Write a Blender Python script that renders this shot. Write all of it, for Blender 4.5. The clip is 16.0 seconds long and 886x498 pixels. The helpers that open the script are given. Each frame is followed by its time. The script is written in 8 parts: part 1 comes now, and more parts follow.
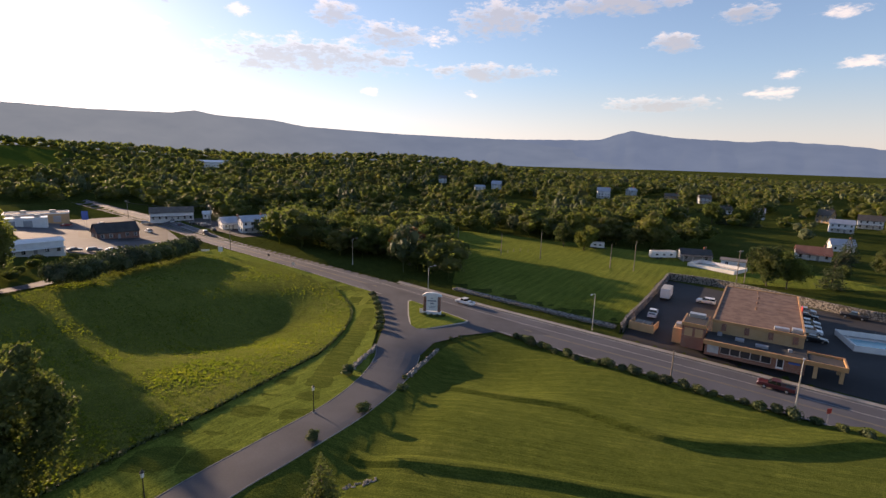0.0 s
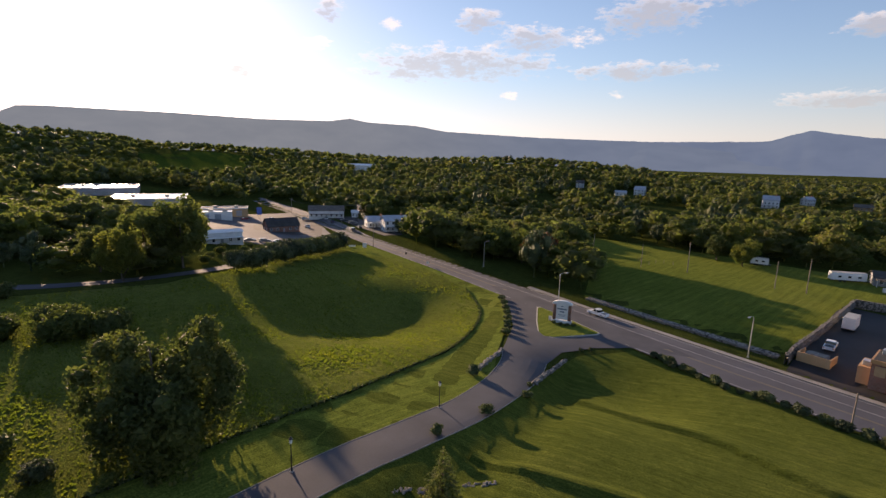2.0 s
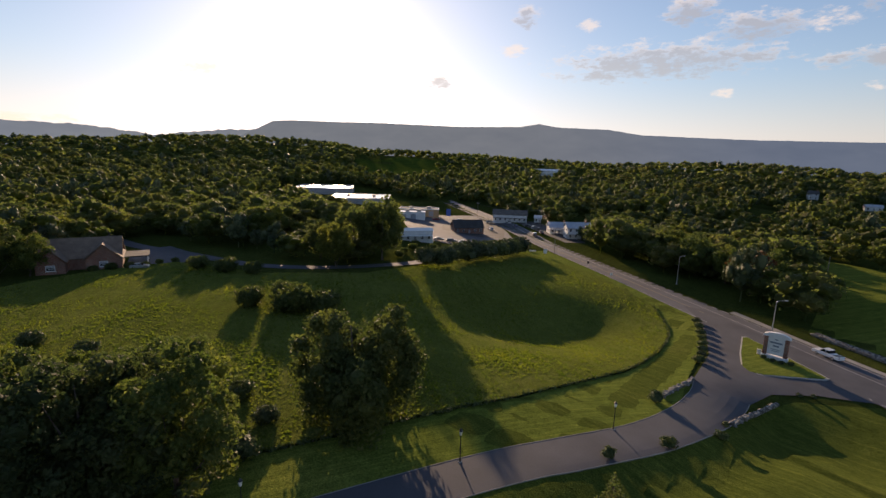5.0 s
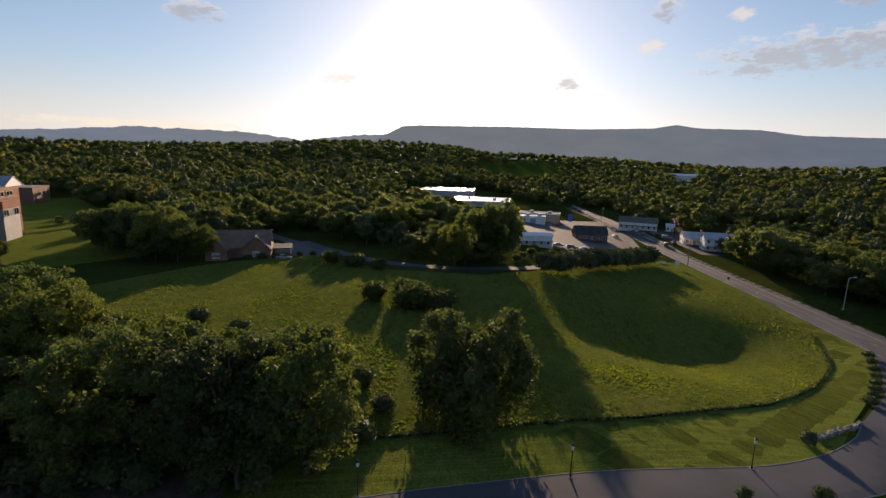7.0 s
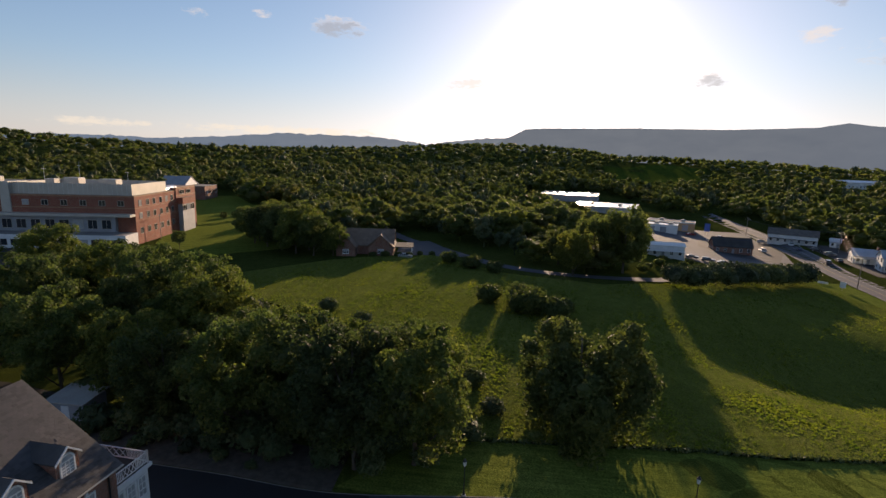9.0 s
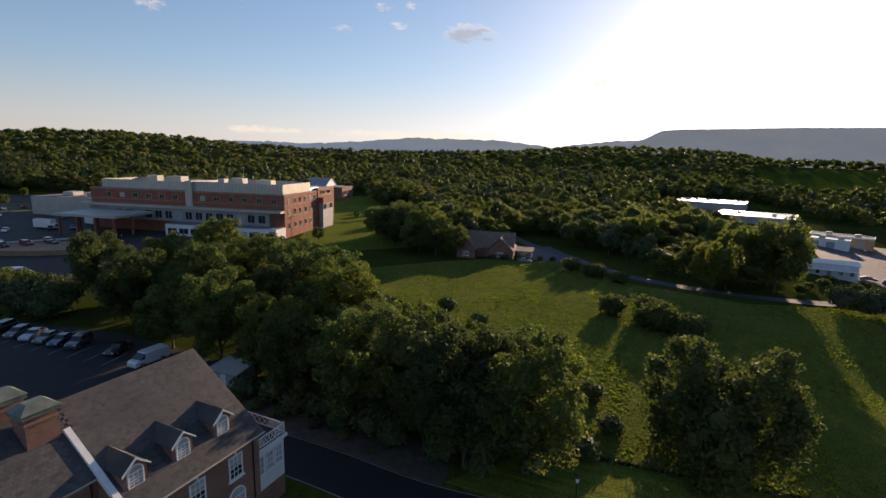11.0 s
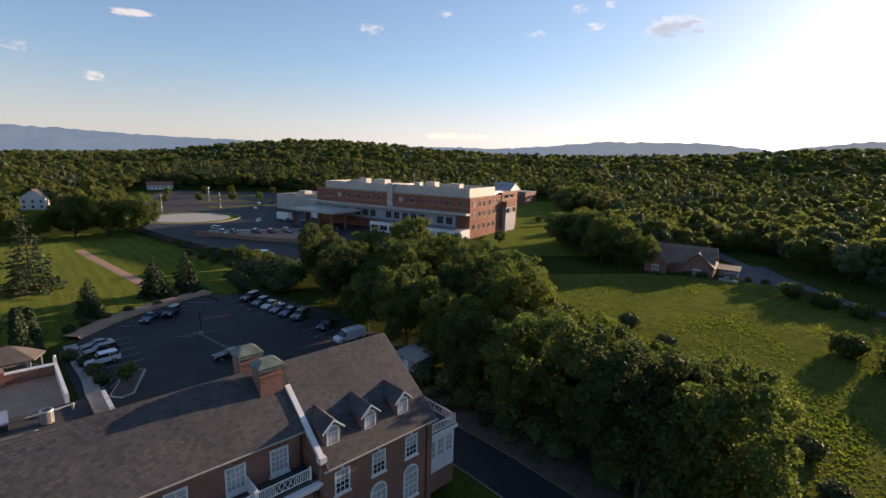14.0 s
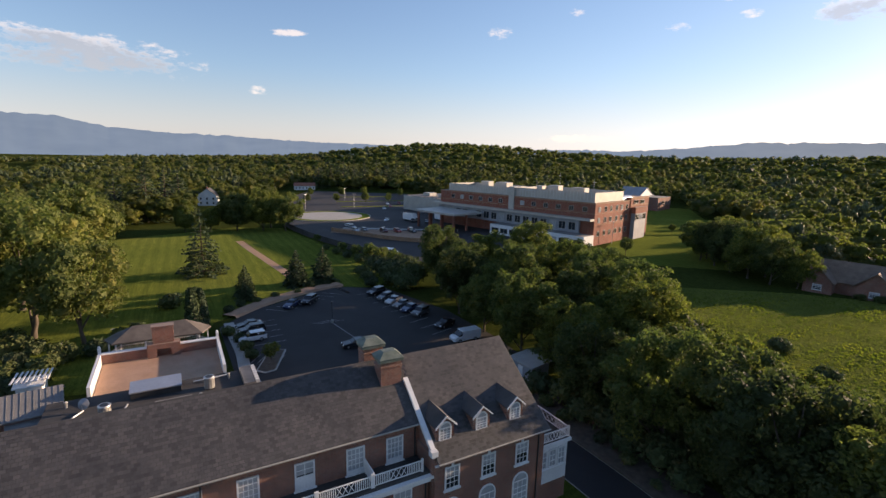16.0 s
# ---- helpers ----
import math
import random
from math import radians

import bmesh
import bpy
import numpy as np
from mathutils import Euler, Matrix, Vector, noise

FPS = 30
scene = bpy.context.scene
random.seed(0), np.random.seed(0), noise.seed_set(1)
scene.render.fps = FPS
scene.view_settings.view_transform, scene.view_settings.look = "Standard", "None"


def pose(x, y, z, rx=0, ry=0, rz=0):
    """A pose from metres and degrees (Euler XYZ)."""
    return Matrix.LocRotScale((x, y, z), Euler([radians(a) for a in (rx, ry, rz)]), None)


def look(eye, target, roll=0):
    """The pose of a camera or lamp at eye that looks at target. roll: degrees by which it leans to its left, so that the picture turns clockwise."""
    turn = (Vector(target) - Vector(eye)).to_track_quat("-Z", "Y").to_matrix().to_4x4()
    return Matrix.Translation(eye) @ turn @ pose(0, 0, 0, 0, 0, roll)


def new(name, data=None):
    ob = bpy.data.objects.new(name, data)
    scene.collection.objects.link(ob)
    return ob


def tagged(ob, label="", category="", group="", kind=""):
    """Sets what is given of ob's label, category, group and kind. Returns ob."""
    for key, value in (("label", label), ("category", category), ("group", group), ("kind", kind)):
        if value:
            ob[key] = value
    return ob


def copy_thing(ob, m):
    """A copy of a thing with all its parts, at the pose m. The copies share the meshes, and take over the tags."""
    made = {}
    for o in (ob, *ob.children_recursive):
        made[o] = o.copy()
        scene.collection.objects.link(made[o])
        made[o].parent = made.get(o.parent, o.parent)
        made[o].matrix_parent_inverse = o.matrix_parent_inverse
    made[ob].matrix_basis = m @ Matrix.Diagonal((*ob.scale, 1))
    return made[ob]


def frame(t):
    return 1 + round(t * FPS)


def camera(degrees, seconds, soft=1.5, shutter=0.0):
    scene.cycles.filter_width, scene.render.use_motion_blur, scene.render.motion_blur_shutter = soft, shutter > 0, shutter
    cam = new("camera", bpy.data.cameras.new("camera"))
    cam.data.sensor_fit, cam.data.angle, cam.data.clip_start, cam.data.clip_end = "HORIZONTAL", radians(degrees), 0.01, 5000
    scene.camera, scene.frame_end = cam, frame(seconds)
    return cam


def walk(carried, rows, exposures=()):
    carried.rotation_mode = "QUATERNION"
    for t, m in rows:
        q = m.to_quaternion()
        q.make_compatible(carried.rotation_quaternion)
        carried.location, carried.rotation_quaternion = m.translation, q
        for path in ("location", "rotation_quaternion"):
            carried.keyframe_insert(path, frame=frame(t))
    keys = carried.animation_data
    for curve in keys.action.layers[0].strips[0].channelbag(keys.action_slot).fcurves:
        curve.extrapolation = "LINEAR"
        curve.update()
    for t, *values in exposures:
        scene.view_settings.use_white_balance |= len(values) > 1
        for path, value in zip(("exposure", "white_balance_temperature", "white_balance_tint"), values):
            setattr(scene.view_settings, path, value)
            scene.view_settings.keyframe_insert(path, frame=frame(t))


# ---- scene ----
# The camera hangs on one spot, 33 m over the rear car park, and turns to its left.
cam = camera(85.52, 16.0, 1.45)
EYE = 33.0
TURN = [  # seconds, yaw, pitch, roll in degrees
    (0.0, 0.00, -10.77, 1.63),
    (0.5, 3.84, -10.77, 1.62),
    (1.0, 7.80, -10.76, 1.61),
    (1.5, 11.94, -10.76, 1.60),
    (2.0, 15.90, -10.76, 1.60),
    (2.5, 19.68, -10.76, 1.60),
    (3.0, 23.29, -10.75, 1.59),
    (3.5, 26.93, -10.75, 1.60),
    (4.0, 30.48, -10.75, 1.60),
    (6.5, 48.37, -10.74, 1.62),
    (7.0, 51.91, -10.74, 1.63),
    (7.5, 55.45, -10.74, 1.63),
    (8.0, 58.92, -10.74, 1.63),
    (8.5, 62.46, -10.74, 1.64),
    (9.0, 66.06, -10.73, 1.64),
    (11.5, 84.15, -10.73, 1.62),
    (12.0, 87.73, -10.73, 1.61),
    (12.5, 91.33, -10.72, 1.60),
    (13.0, 94.92, -10.72, 1.58),
    (13.5, 98.54, -10.72, 1.56),
    (14.0, 102.15, -10.72, 1.53),
    (14.5, 105.79, -10.72, 1.50),
    (15.0, 109.44, -10.72, 1.47),
    (15.5, 113.01, -10.72, 1.43),
    (16.0, 116.58, -10.71, 1.39),
]
walk(cam, [(t, pose(0, 0, EYE, 0, 0, yaw) @ pose(0, 0, 0, 90 + pitch) @ pose(0, 0, 0, 0, 0, roll)) for t, yaw, pitch, roll in TURN],
     [(0.0, 1.0, 7600, 26), (3.5, 0.7, 7600, 25), (8.0, 0.4, 7300, 21), (12.5, 0.65, 7150, 22), (16.0, 0.92, 7150, 22)])

# ---- daylight ----
SHOULDER, AUREOLE = 0.065, 9.0      # how far haze evens the sky, and its glow round the sun
SUN_AZ, SUN_EL = 51.0, 10.6          # degrees: to the left of +y, over the horizon
world = bpy.data.worlds.new("evening_sky")
scene.world = world
world.use_nodes = True
wt = world.node_tree
wt.nodes.clear()


def wn(kind, **sets):
    n = wt.nodes.new(kind)
    for key, value in sets.items():
        if key == "op":
            n.operation = value
        elif key == "clamp":
            n.use_clamp = value
    return n


def wmath(op, a, b=None, clamp=False):
    n = wn("ShaderNodeMath", op=op, clamp=clamp)
    for i, v in enumerate((a, b)):
        if v is None:
            continue
        if isinstance(v, (int, float)):
            n.inputs[i].default_value = v
        else:
            wt.links.new(v, n.inputs[i])
    return n.outputs[0]


sky = wn("ShaderNodeTexSky")
sky.sky_type = "NISHITA"
sky.sun_disc = False
sky.sun_elevation = radians(SUN_EL)
sky.sun_rotation = radians(-SUN_AZ)
sky.altitude = 200
sky.air_density, sky.dust_density, sky.ozone_density = 1.0, 0.3, 3.0
coord = wn("ShaderNodeTexCoord")
split = wn("ShaderNodeSeparateXYZ")
wt.links.new(coord.outputs["Generated"], split.inputs[0])
dx, dy, dz = split.outputs
az = wmath("MULTIPLY", wmath("ARCTAN2", wmath("MULTIPLY", dx, -1.0), dy), 57.2958)
el = wmath("MULTIPLY", wmath("ARCSINE", dz), 57.2958)
# evening cumulus: azimuth, elevation, half width, half height
CLOUDS = [
    (14.6, 10.5, 11.8, 1.9), (19.9, 9.7, 6.2, 1.4), (6.6, 13.0, 3.8, 1.4), (-4.9, 9.6, 7.0, 1.0), (-5.6, 15.0, 5.3, 2.0), (-17.8, 16.0, 7.6, 1.1), (-23.9, 12.1, 2.7, 1.0), (-23.5, 6.2, 6.2, 0.8), (-32.6, 6.9, 2.5, 0.6),
    (-30.0, 14.3, 2.8, 0.9), (-37.1, 13.5, 2.0, 0.6), (-39.5, 9.2, 2.1, 0.6), (12.2, 14.8, 2.7, 1.2), (30.4, 11.8, 1.6, 0.7), (78.0, 13.5, 3.2, 1.1), (63.2, 8.2, 2.6, 0.7), (38.1, 8.3, 2.2, 0.8), (28.9, 15.1, 1.7, 1.1), (84.2, 2.5, 10.9, 0.5),
    (152.2, 8.7, 8.5, 1.6), (155.2, 9.4, 4.3, 1.1), (134.0, 12.6, 2.5, 0.35), (101.1, 2.5, 4.3, 0.4),
]
PUFFS = [(1.2, 13.1, 1.9), (-34.1, 8.5, 1.1), (-2.8, 7.3, 0.8), (8.8, 7.1, 1.0), (22.3, 14.2, 1.1), (111.0, 13.6, 1.2), (102.5, 15.4, 0.8), (92.4, 13.6, 1.2), (88.0, 15.8, 0.9), (86.2, 14.1, 0.9), (84.5, 16.1, 0.9), (137.1, 6.7, 0.9)]
puff = wn("ShaderNodeTexNoise")
puff.inputs["Scale"].default_value = 26.0
puff.inputs["Detail"].default_value = 9.0
puff.inputs["Roughness"].default_value = 0.62
squash = wn("ShaderNodeMapping")
squash.inputs["Scale"].default_value = (1, 1, 2.6)
wt.links.new(coord.outputs["Generated"], squash.inputs[0])
wt.links.new(squash.outputs[0], puff.inputs["Vector"])
def covered(shapes):
    """How deep inside one of the clouds a direction lies."""
    most = None
    for ca, ce, cw, ch in shapes:
        u = wmath("DIVIDE", wmath("SUBTRACT", az, ca), cw)
        v = wmath("DIVIDE", wmath("SUBTRACT", el, ce), ch)
        f = wmath("SUBTRACT", 1.0, wmath("ADD", wmath("MULTIPLY", u, u), wmath("MULTIPLY", v, v)))
        most = f if most is None else wmath("MAXIMUM", most, f)
    return wmath("MAXIMUM", most, -1.5)


wisp = wn("ShaderNodeTexNoise")
wisp.inputs["Scale"].default_value, wisp.inputs["Detail"].default_value, wisp.inputs["Roughness"].default_value = 85.0, 6.0, 0.6
wt.links.new(squash.outputs[0], wisp.inputs["Vector"])
rag = wmath("ADD", wmath("MULTIPLY", wmath("SUBTRACT", puff.outputs["Fac"], 0.5), 4.2), wmath("MULTIPLY", wmath("SUBTRACT", wisp.outputs["Fac"], 0.5), 1.7))
broad = covered(CLOUDS)
dens = wmath("ADD", wmath("MULTIPLY", wmath("MAXIMUM", broad, wmath("SUBTRACT", covered([(a, e, w * 1.25, w * 0.6) for a, e, w in PUFFS]), 0.4)), 0.85), rag)
body = wmath("ADD", wmath("MULTIPLY", covered([(a, e - 0.25 * h, w * 0.95, h * 0.95) for a, e, w, h in CLOUDS if h > 0.75]), 0.9), wmath("MULTIPLY", rag, 0.8))
mask = wn("ShaderNodeMapRange")
mask.interpolation_type = "SMOOTHSTEP"
wt.links.new(dens, mask.inputs["Value"])
mask.inputs["From Min"].default_value, mask.inputs["From Max"].default_value = -0.15, 1.05
thick = wn("ShaderNodeMapRange")
thick.interpolation_type = "SMOOTHSTEP"
wt.links.new(body, thick.inputs["Value"])
thick.inputs["From Min"].default_value, thick.inputs["From Max"].default_value = -0.1, 0.8
tone = wn("ShaderNodeMix")
tone.data_type = "RGBA"
wt.links.new(thick.outputs[0], tone.inputs["Factor"])
tone.inputs[6].default_value = (3.0, 2.75, 2.5, 1)
tone.inputs[7].default_value = (1.35, 1.36, 1.45, 1)
mixsky = wn("ShaderNodeMix")
mixsky.data_type = "RGBA"
wt.links.new(wmath("MULTIPLY", mask.outputs[0], 0.92), mixsky.inputs["Factor"])
cool = wn("ShaderNodeMix")
cool.data_type, cool.blend_type = "RGBA", "MULTIPLY"
cool.inputs["Factor"].default_value = 1.0
cool.inputs[7].default_value = (0.955, 0.985, 1.06, 1)


def vmath(op, a, b):
    n = wn("ShaderNodeVectorMath", op=op)
    for i, v in enumerate((a, b)):
        if isinstance(v, tuple):
            n.inputs[i].default_value = v
        else:
            wt.links.new(v, n.inputs[i])
    return n.outputs["Vector"]


# thin haze evens the sky's brightness; close round the sun it glows
even = vmath("DIVIDE", sky.outputs[0], vmath("ADD", vmath("MULTIPLY", sky.outputs[0], (SHOULDER,) * 3), (1.0, 1.0, 1.0)))
near_u, near_v = wmath("SUBTRACT", az, SUN_AZ), wmath("SUBTRACT", el, SUN_EL)
apart = wmath("ADD", wmath("MULTIPLY", near_u, near_u), wmath("MULTIPLY", near_v, near_v))
near = wmath("ADD", wmath("EXPONENT", wmath("DIVIDE", apart, -28.0)), wmath("MULTIPLY", wmath("EXPONENT", wmath("DIVIDE", apart, -300.0)), 0.16))
glow = wn("ShaderNodeCombineXYZ")
for sock, k in zip(glow.inputs, (1.0, 0.95, 0.86)):
    wt.links.new(wmath("MULTIPLY", near, k * AUREOLE), sock)
wt.links.new(vmath("ADD", even, glow.outputs[0]), cool.inputs[6])
# a pale haze layer takes the colour out of the lowest sky
grey = wn("ShaderNodeRGBToBW")
wt.links.new(cool.outputs[2], grey.inputs[0])
veil = wn("ShaderNodeMix")
veil.data_type, veil.blend_type = "RGBA", "MULTIPLY"
veil.inputs["Factor"].default_value = 1.0
wt.links.new(grey.outputs[0], veil.inputs[6])
veil.inputs[7].default_value = (0.93, 0.96, 1.04, 1)
low = wn("ShaderNodeMapRange")
low.interpolation_type = "SMOOTHSTEP"
wt.links.new(el, low.inputs["Value"])
low.inputs["From Min"].default_value, low.inputs["From Max"].default_value = 0.0, 10.0
low.inputs["To Min"].default_value, low.inputs["To Max"].default_value = 0.65, 0.0
hazy = wn("ShaderNodeMix")
hazy.data_type = "RGBA"
wt.links.new(low.outputs[0], hazy.inputs["Factor"])
wt.links.new(cool.outputs[2], hazy.inputs[6])
wt.links.new(veil.outputs[2], hazy.inputs[7])
wt.links.new(hazy.outputs[2], mixsky.inputs[6])
lit = wn("ShaderNodeMix")
lit.data_type, lit.blend_type = "RGBA", "ADD"
lit.inputs["Factor"].default_value = 0.4
wt.links.new(tone.outputs[2], lit.inputs[6])
wt.links.new(even, lit.inputs[7])
wt.links.new(lit.outputs[2], mixsky.inputs[7])
bg = wn("ShaderNodeBackground")
bg.inputs["Strength"].default_value = 0.14
wt.links.new(mixsky.outputs[2], bg.inputs["Color"])
wout = wn("ShaderNodeOutputWorld")
wt.links.new(bg.outputs[0], wout.inputs["Surface"])

sun_data = bpy.data.lights.new("sun", "SUN")
sun_data.energy, sun_data.angle, sun_data.color = 5.0, radians(0.6), (1.0, 0.80, 0.56)
sun = new("sun", sun_data)
sa, se = radians(SUN_AZ), radians(SUN_EL)
SUN_WAY = Vector((-math.sin(sa) * math.cos(se), math.cos(sa) * math.cos(se), math.sin(se)))
sun.matrix_world = look(SUN_WAY * 400, (0, 0, 0))

# ---- materials ----


def shader(name):
    m = bpy.data.materials.new(name)
    m.use_nodes = True
    t = m.node_tree
    b = t.nodes["Principled BSDF"]
    return m, t, b


def link(t, a, b):
    t.links.new(a, b)


def noise_node(t, vec, scale, detail=4.0, rough=0.55):
    n = t.nodes.new("ShaderNodeTexNoise")
    n.inputs["Scale"].default_value, n.inputs["Detail"].default_value, n.inputs["Roughness"].default_value = scale, detail, rough
    link(t, vec, n.inputs["Vector"])
    return n.outputs["Fac"]


def ramp_node(t, fac, stops):
    n = t.nodes.new("ShaderNodeValToRGB")
    els = n.color_ramp.elements
    while len(els) < len(stops):
        els.new(0.5)
    for e, (p, c) in zip(els, stops):
        e.position, e.color = p, (*c, 1)
    link(t, fac, n.inputs["Fac"])
    return n.outputs["Color"]


def mix_node(t, fac, a, b, blend="MIX"):
    n = t.nodes.new("ShaderNodeMix")
    n.data_type, n.blend_type = "RGBA", blend
    for sock, v in ((n.inputs["Factor"], fac), (n.inputs[6], a), (n.inputs[7], b)):
        if isinstance(v, (int, float)):
            sock.default_value = v
        elif isinstance(v, tuple):
            sock.default_value = (*v, 1)
        else:
            link(t, v, sock)
    return n.outputs[2]


def coords(t, which="Object"):
    return t.nodes.new("ShaderNodeTexCoord").outputs[which]


def surface(name, c1, c2, scale=0.5, fine=8.0, rough=0.8, bump=0.3, metal=0.0, depth=0.02, spec=0.4, vary=0.0, stretch=None):
    """A surface with broad stains between two colours, a fine grain, and relief."""
    m, t, b = shader(name)
    vec = coords(t)
    if stretch:
        mp = t.nodes.new("ShaderNodeMapping")
        mp.inputs["Scale"].default_value = stretch
        link(t, vec, mp.inputs[0])
        vec = mp.outputs[0]
    big = noise_node(t, vec, scale, 5)
    small = noise_node(t, vec, fine, 3)
    col = ramp_node(t, big, [(0.3, c1), (0.7, c2)])
    grain = ramp_node(t, small, [(0.25, (0.72, 0.72, 0.72)), (0.75, (1.0, 1.0, 1.0))])
    col = mix_node(t, 0.7, col, grain, "MULTIPLY")
    if vary:
        info = t.nodes.new("ShaderNodeObjectInfo")
        tint = ramp_node(t, info.outputs["Random"], [(0.0, (1 - vary,) * 3), (1.0, (1.0, 1.0, 1.0))])
        col = mix_node(t, 1.0, col, tint, "MULTIPLY")
    link(t, col, b.inputs["Base Color"])
    b.inputs["Roughness"].default_value, b.inputs["Metallic"].default_value = rough, metal
    b.inputs["Specular IOR Level"].default_value = spec
    if bump:
        bp = t.nodes.new("ShaderNodeBump")
        bp.inputs["Strength"].default_value, bp.inputs["Distance"].default_value = bump, depth
        link(t, small, bp.inputs["Height"])
        link(t, bp.outputs[0], b.inputs["Normal"])
    return m


def foliage(name, dark, light, glow, clear=0.45, vary=0.45, sheen=0.03):
    """Leaves: colour differs leaf by leaf and tree by tree; part of the light goes through."""
    m, t, b = shader(name)
    geo = t.nodes.new("ShaderNodeNewGeometry")
    info = t.nodes.new("ShaderNodeObjectInfo")
    col = ramp_node(t, geo.outputs["Random Per Island"], [(0.0, dark), (0.6, light), (1.0, glow)])
    tint = ramp_node(t, info.outputs["Random"], [(0.0, (1 - vary, 1 - vary, 1 - vary * 0.6)), (0.5, (1, 1, 1)), (1.0, (1.0 + vary * 0.5, 1.0 + vary * 0.2, 0.85))])
    col = mix_node(t, 1.0, col, tint, "MULTIPLY")
    big = noise_node(t, coords(t), 0.25, 2)
    shade = ramp_node(t, big, [(0.3, (0.75, 0.8, 0.75)), (0.7, (1.1, 1.05, 0.9))])
    col = mix_node(t, 1.0, col, shade, "MULTIPLY")
    stand = noise_node(t, coords(t), 0.075, 1)
    col = mix_node(t, 1.0, col, ramp_node(t, stand, [(0.3, (0.72, 0.80, 0.80)), (0.5, (1, 1, 1)), (0.7, (1.32, 1.18, 0.95))]), "MULTIPLY")
    link(t, col, b.inputs["Base Color"])
    bp = t.nodes.new("ShaderNodeBump")
    bp.inputs["Strength"].default_value, bp.inputs["Distance"].default_value = 0.6, 0.35
    link(t, noise_node(t, coords(t), 1.6, 3, 0.6), bp.inputs["Height"])
    link(t, bp.outputs[0], b.inputs["Normal"])
    b.inputs["Roughness"].default_value = 0.65
    b.inputs["Specular IOR Level"].default_value = 0.15
    b.inputs["Sheen Weight"].default_value, b.inputs["Sheen Roughness"].default_value = sheen, 0.45
    b.inputs["Sheen Tint"].default_value = (1.0, 0.9, 0.62, 1)
    tr = t.nodes.new("ShaderNodeBsdfTranslucent")
    link(t, mix_node(t, 1.0, col, (1.3, 1.48, 0.95), "MULTIPLY"), tr.inputs["Color"])
    mx = t.nodes.new("ShaderNodeMixShader")
    mx.inputs[0].default_value = clear
    link(t, b.outputs[0], mx.inputs[1])
    link(t, tr.outputs[0], mx.inputs[2])
    link(t, mx.outputs[0], t.nodes["Material Output"].inputs["Surface"])
    return m


def grass(name, c1, c2, c3, patch=0.03, stripe=None, bump=0.5, sheen=0.06):
    """Turf: broad dry and lush patches, fine blades, and where mown the mower's stripes (direction in degrees, width in metres)."""
    m, t, b = shader(name)
    vec = coords(t)
    big = noise_node(t, vec, patch, 6, 0.6)
    mid = noise_node(t, vec, 0.6, 5, 0.65)
    tiny = noise_node(t, vec, 5.5, 5, 0.75)
    col = ramp_node(t, big, [(0.3, c1), (0.55, c2), (0.75, c3)])
    col = mix_node(t, 0.55, col, ramp_node(t, mid, [(0.32, (0.5, 0.55, 0.45)), (0.68, (1.2, 1.15, 1.05))]), "MULTIPLY")
    col = mix_node(t, 0.8, col, ramp_node(t, tiny, [(0.38, (0.34, 0.38, 0.30)), (0.62, (1.42, 1.40, 1.3))]), "MULTIPLY")
    if stripe:
        mp = t.nodes.new("ShaderNodeMapping")
        mp.inputs["Rotation"].default_value = (0, 0, radians(stripe[0]))
        link(t, vec, mp.inputs[0])
        wv = t.nodes.new("ShaderNodeTexWave")
        wv.inputs["Scale"].default_value = 0.314 / stripe[1]
        wv.inputs["Distortion"].default_value = 1.5
        wv.inputs["Detail Scale"].default_value = 0.4
        link(t, mp.outputs[0], wv.inputs["Vector"])
        col = mix_node(t, stripe[2], col, ramp_node(t, wv.outputs["Fac"], [(0.2, (0.78, 0.82, 0.78)), (0.8, (1.16, 1.12, 1.08))]), "MULTIPLY")
        st = t.nodes.new("ShaderNodeMapping")
        st.inputs["Rotation"].default_value, st.inputs["Scale"].default_value = (0, 0, 0), (2.6, 0.10, 1)
        link(t, mp.outputs[0], st.inputs[0])
        streak = noise_node(t, st.outputs[0], 1.0, 5, 0.7)
        col = mix_node(t, 0.8, col, ramp_node(t, streak, [(0.32, (0.58, 0.62, 0.54)), (0.52, (0.95, 0.95, 0.93)), (0.68, (1.42, 1.3, 1.2))]), "MULTIPLY")
    link(t, col, b.inputs["Base Color"])
    b.inputs["Roughness"].default_value = 0.9
    b.inputs["Specular IOR Level"].default_value = 0.0
    b.inputs["Sheen Weight"].default_value, b.inputs["Sheen Roughness"].default_value = sheen, 0.5
    b.inputs["Sheen Tint"].default_value = (0.80, 0.95, 0.28, 1)
    bp = t.nodes.new("ShaderNodeBump")
    bp.inputs["Strength"].default_value, bp.inputs["Distance"].default_value = bump, 0.25
    add = t.nodes.new("ShaderNodeMath")
    add.operation = "ADD"
    link(t, mid, add.inputs[0])
    link(t, tiny, add.inputs[1])
    link(t, add.outputs[0], bp.inputs["Height"])
    link(t, bp.outputs[0], b.inputs["Normal"])
    return m


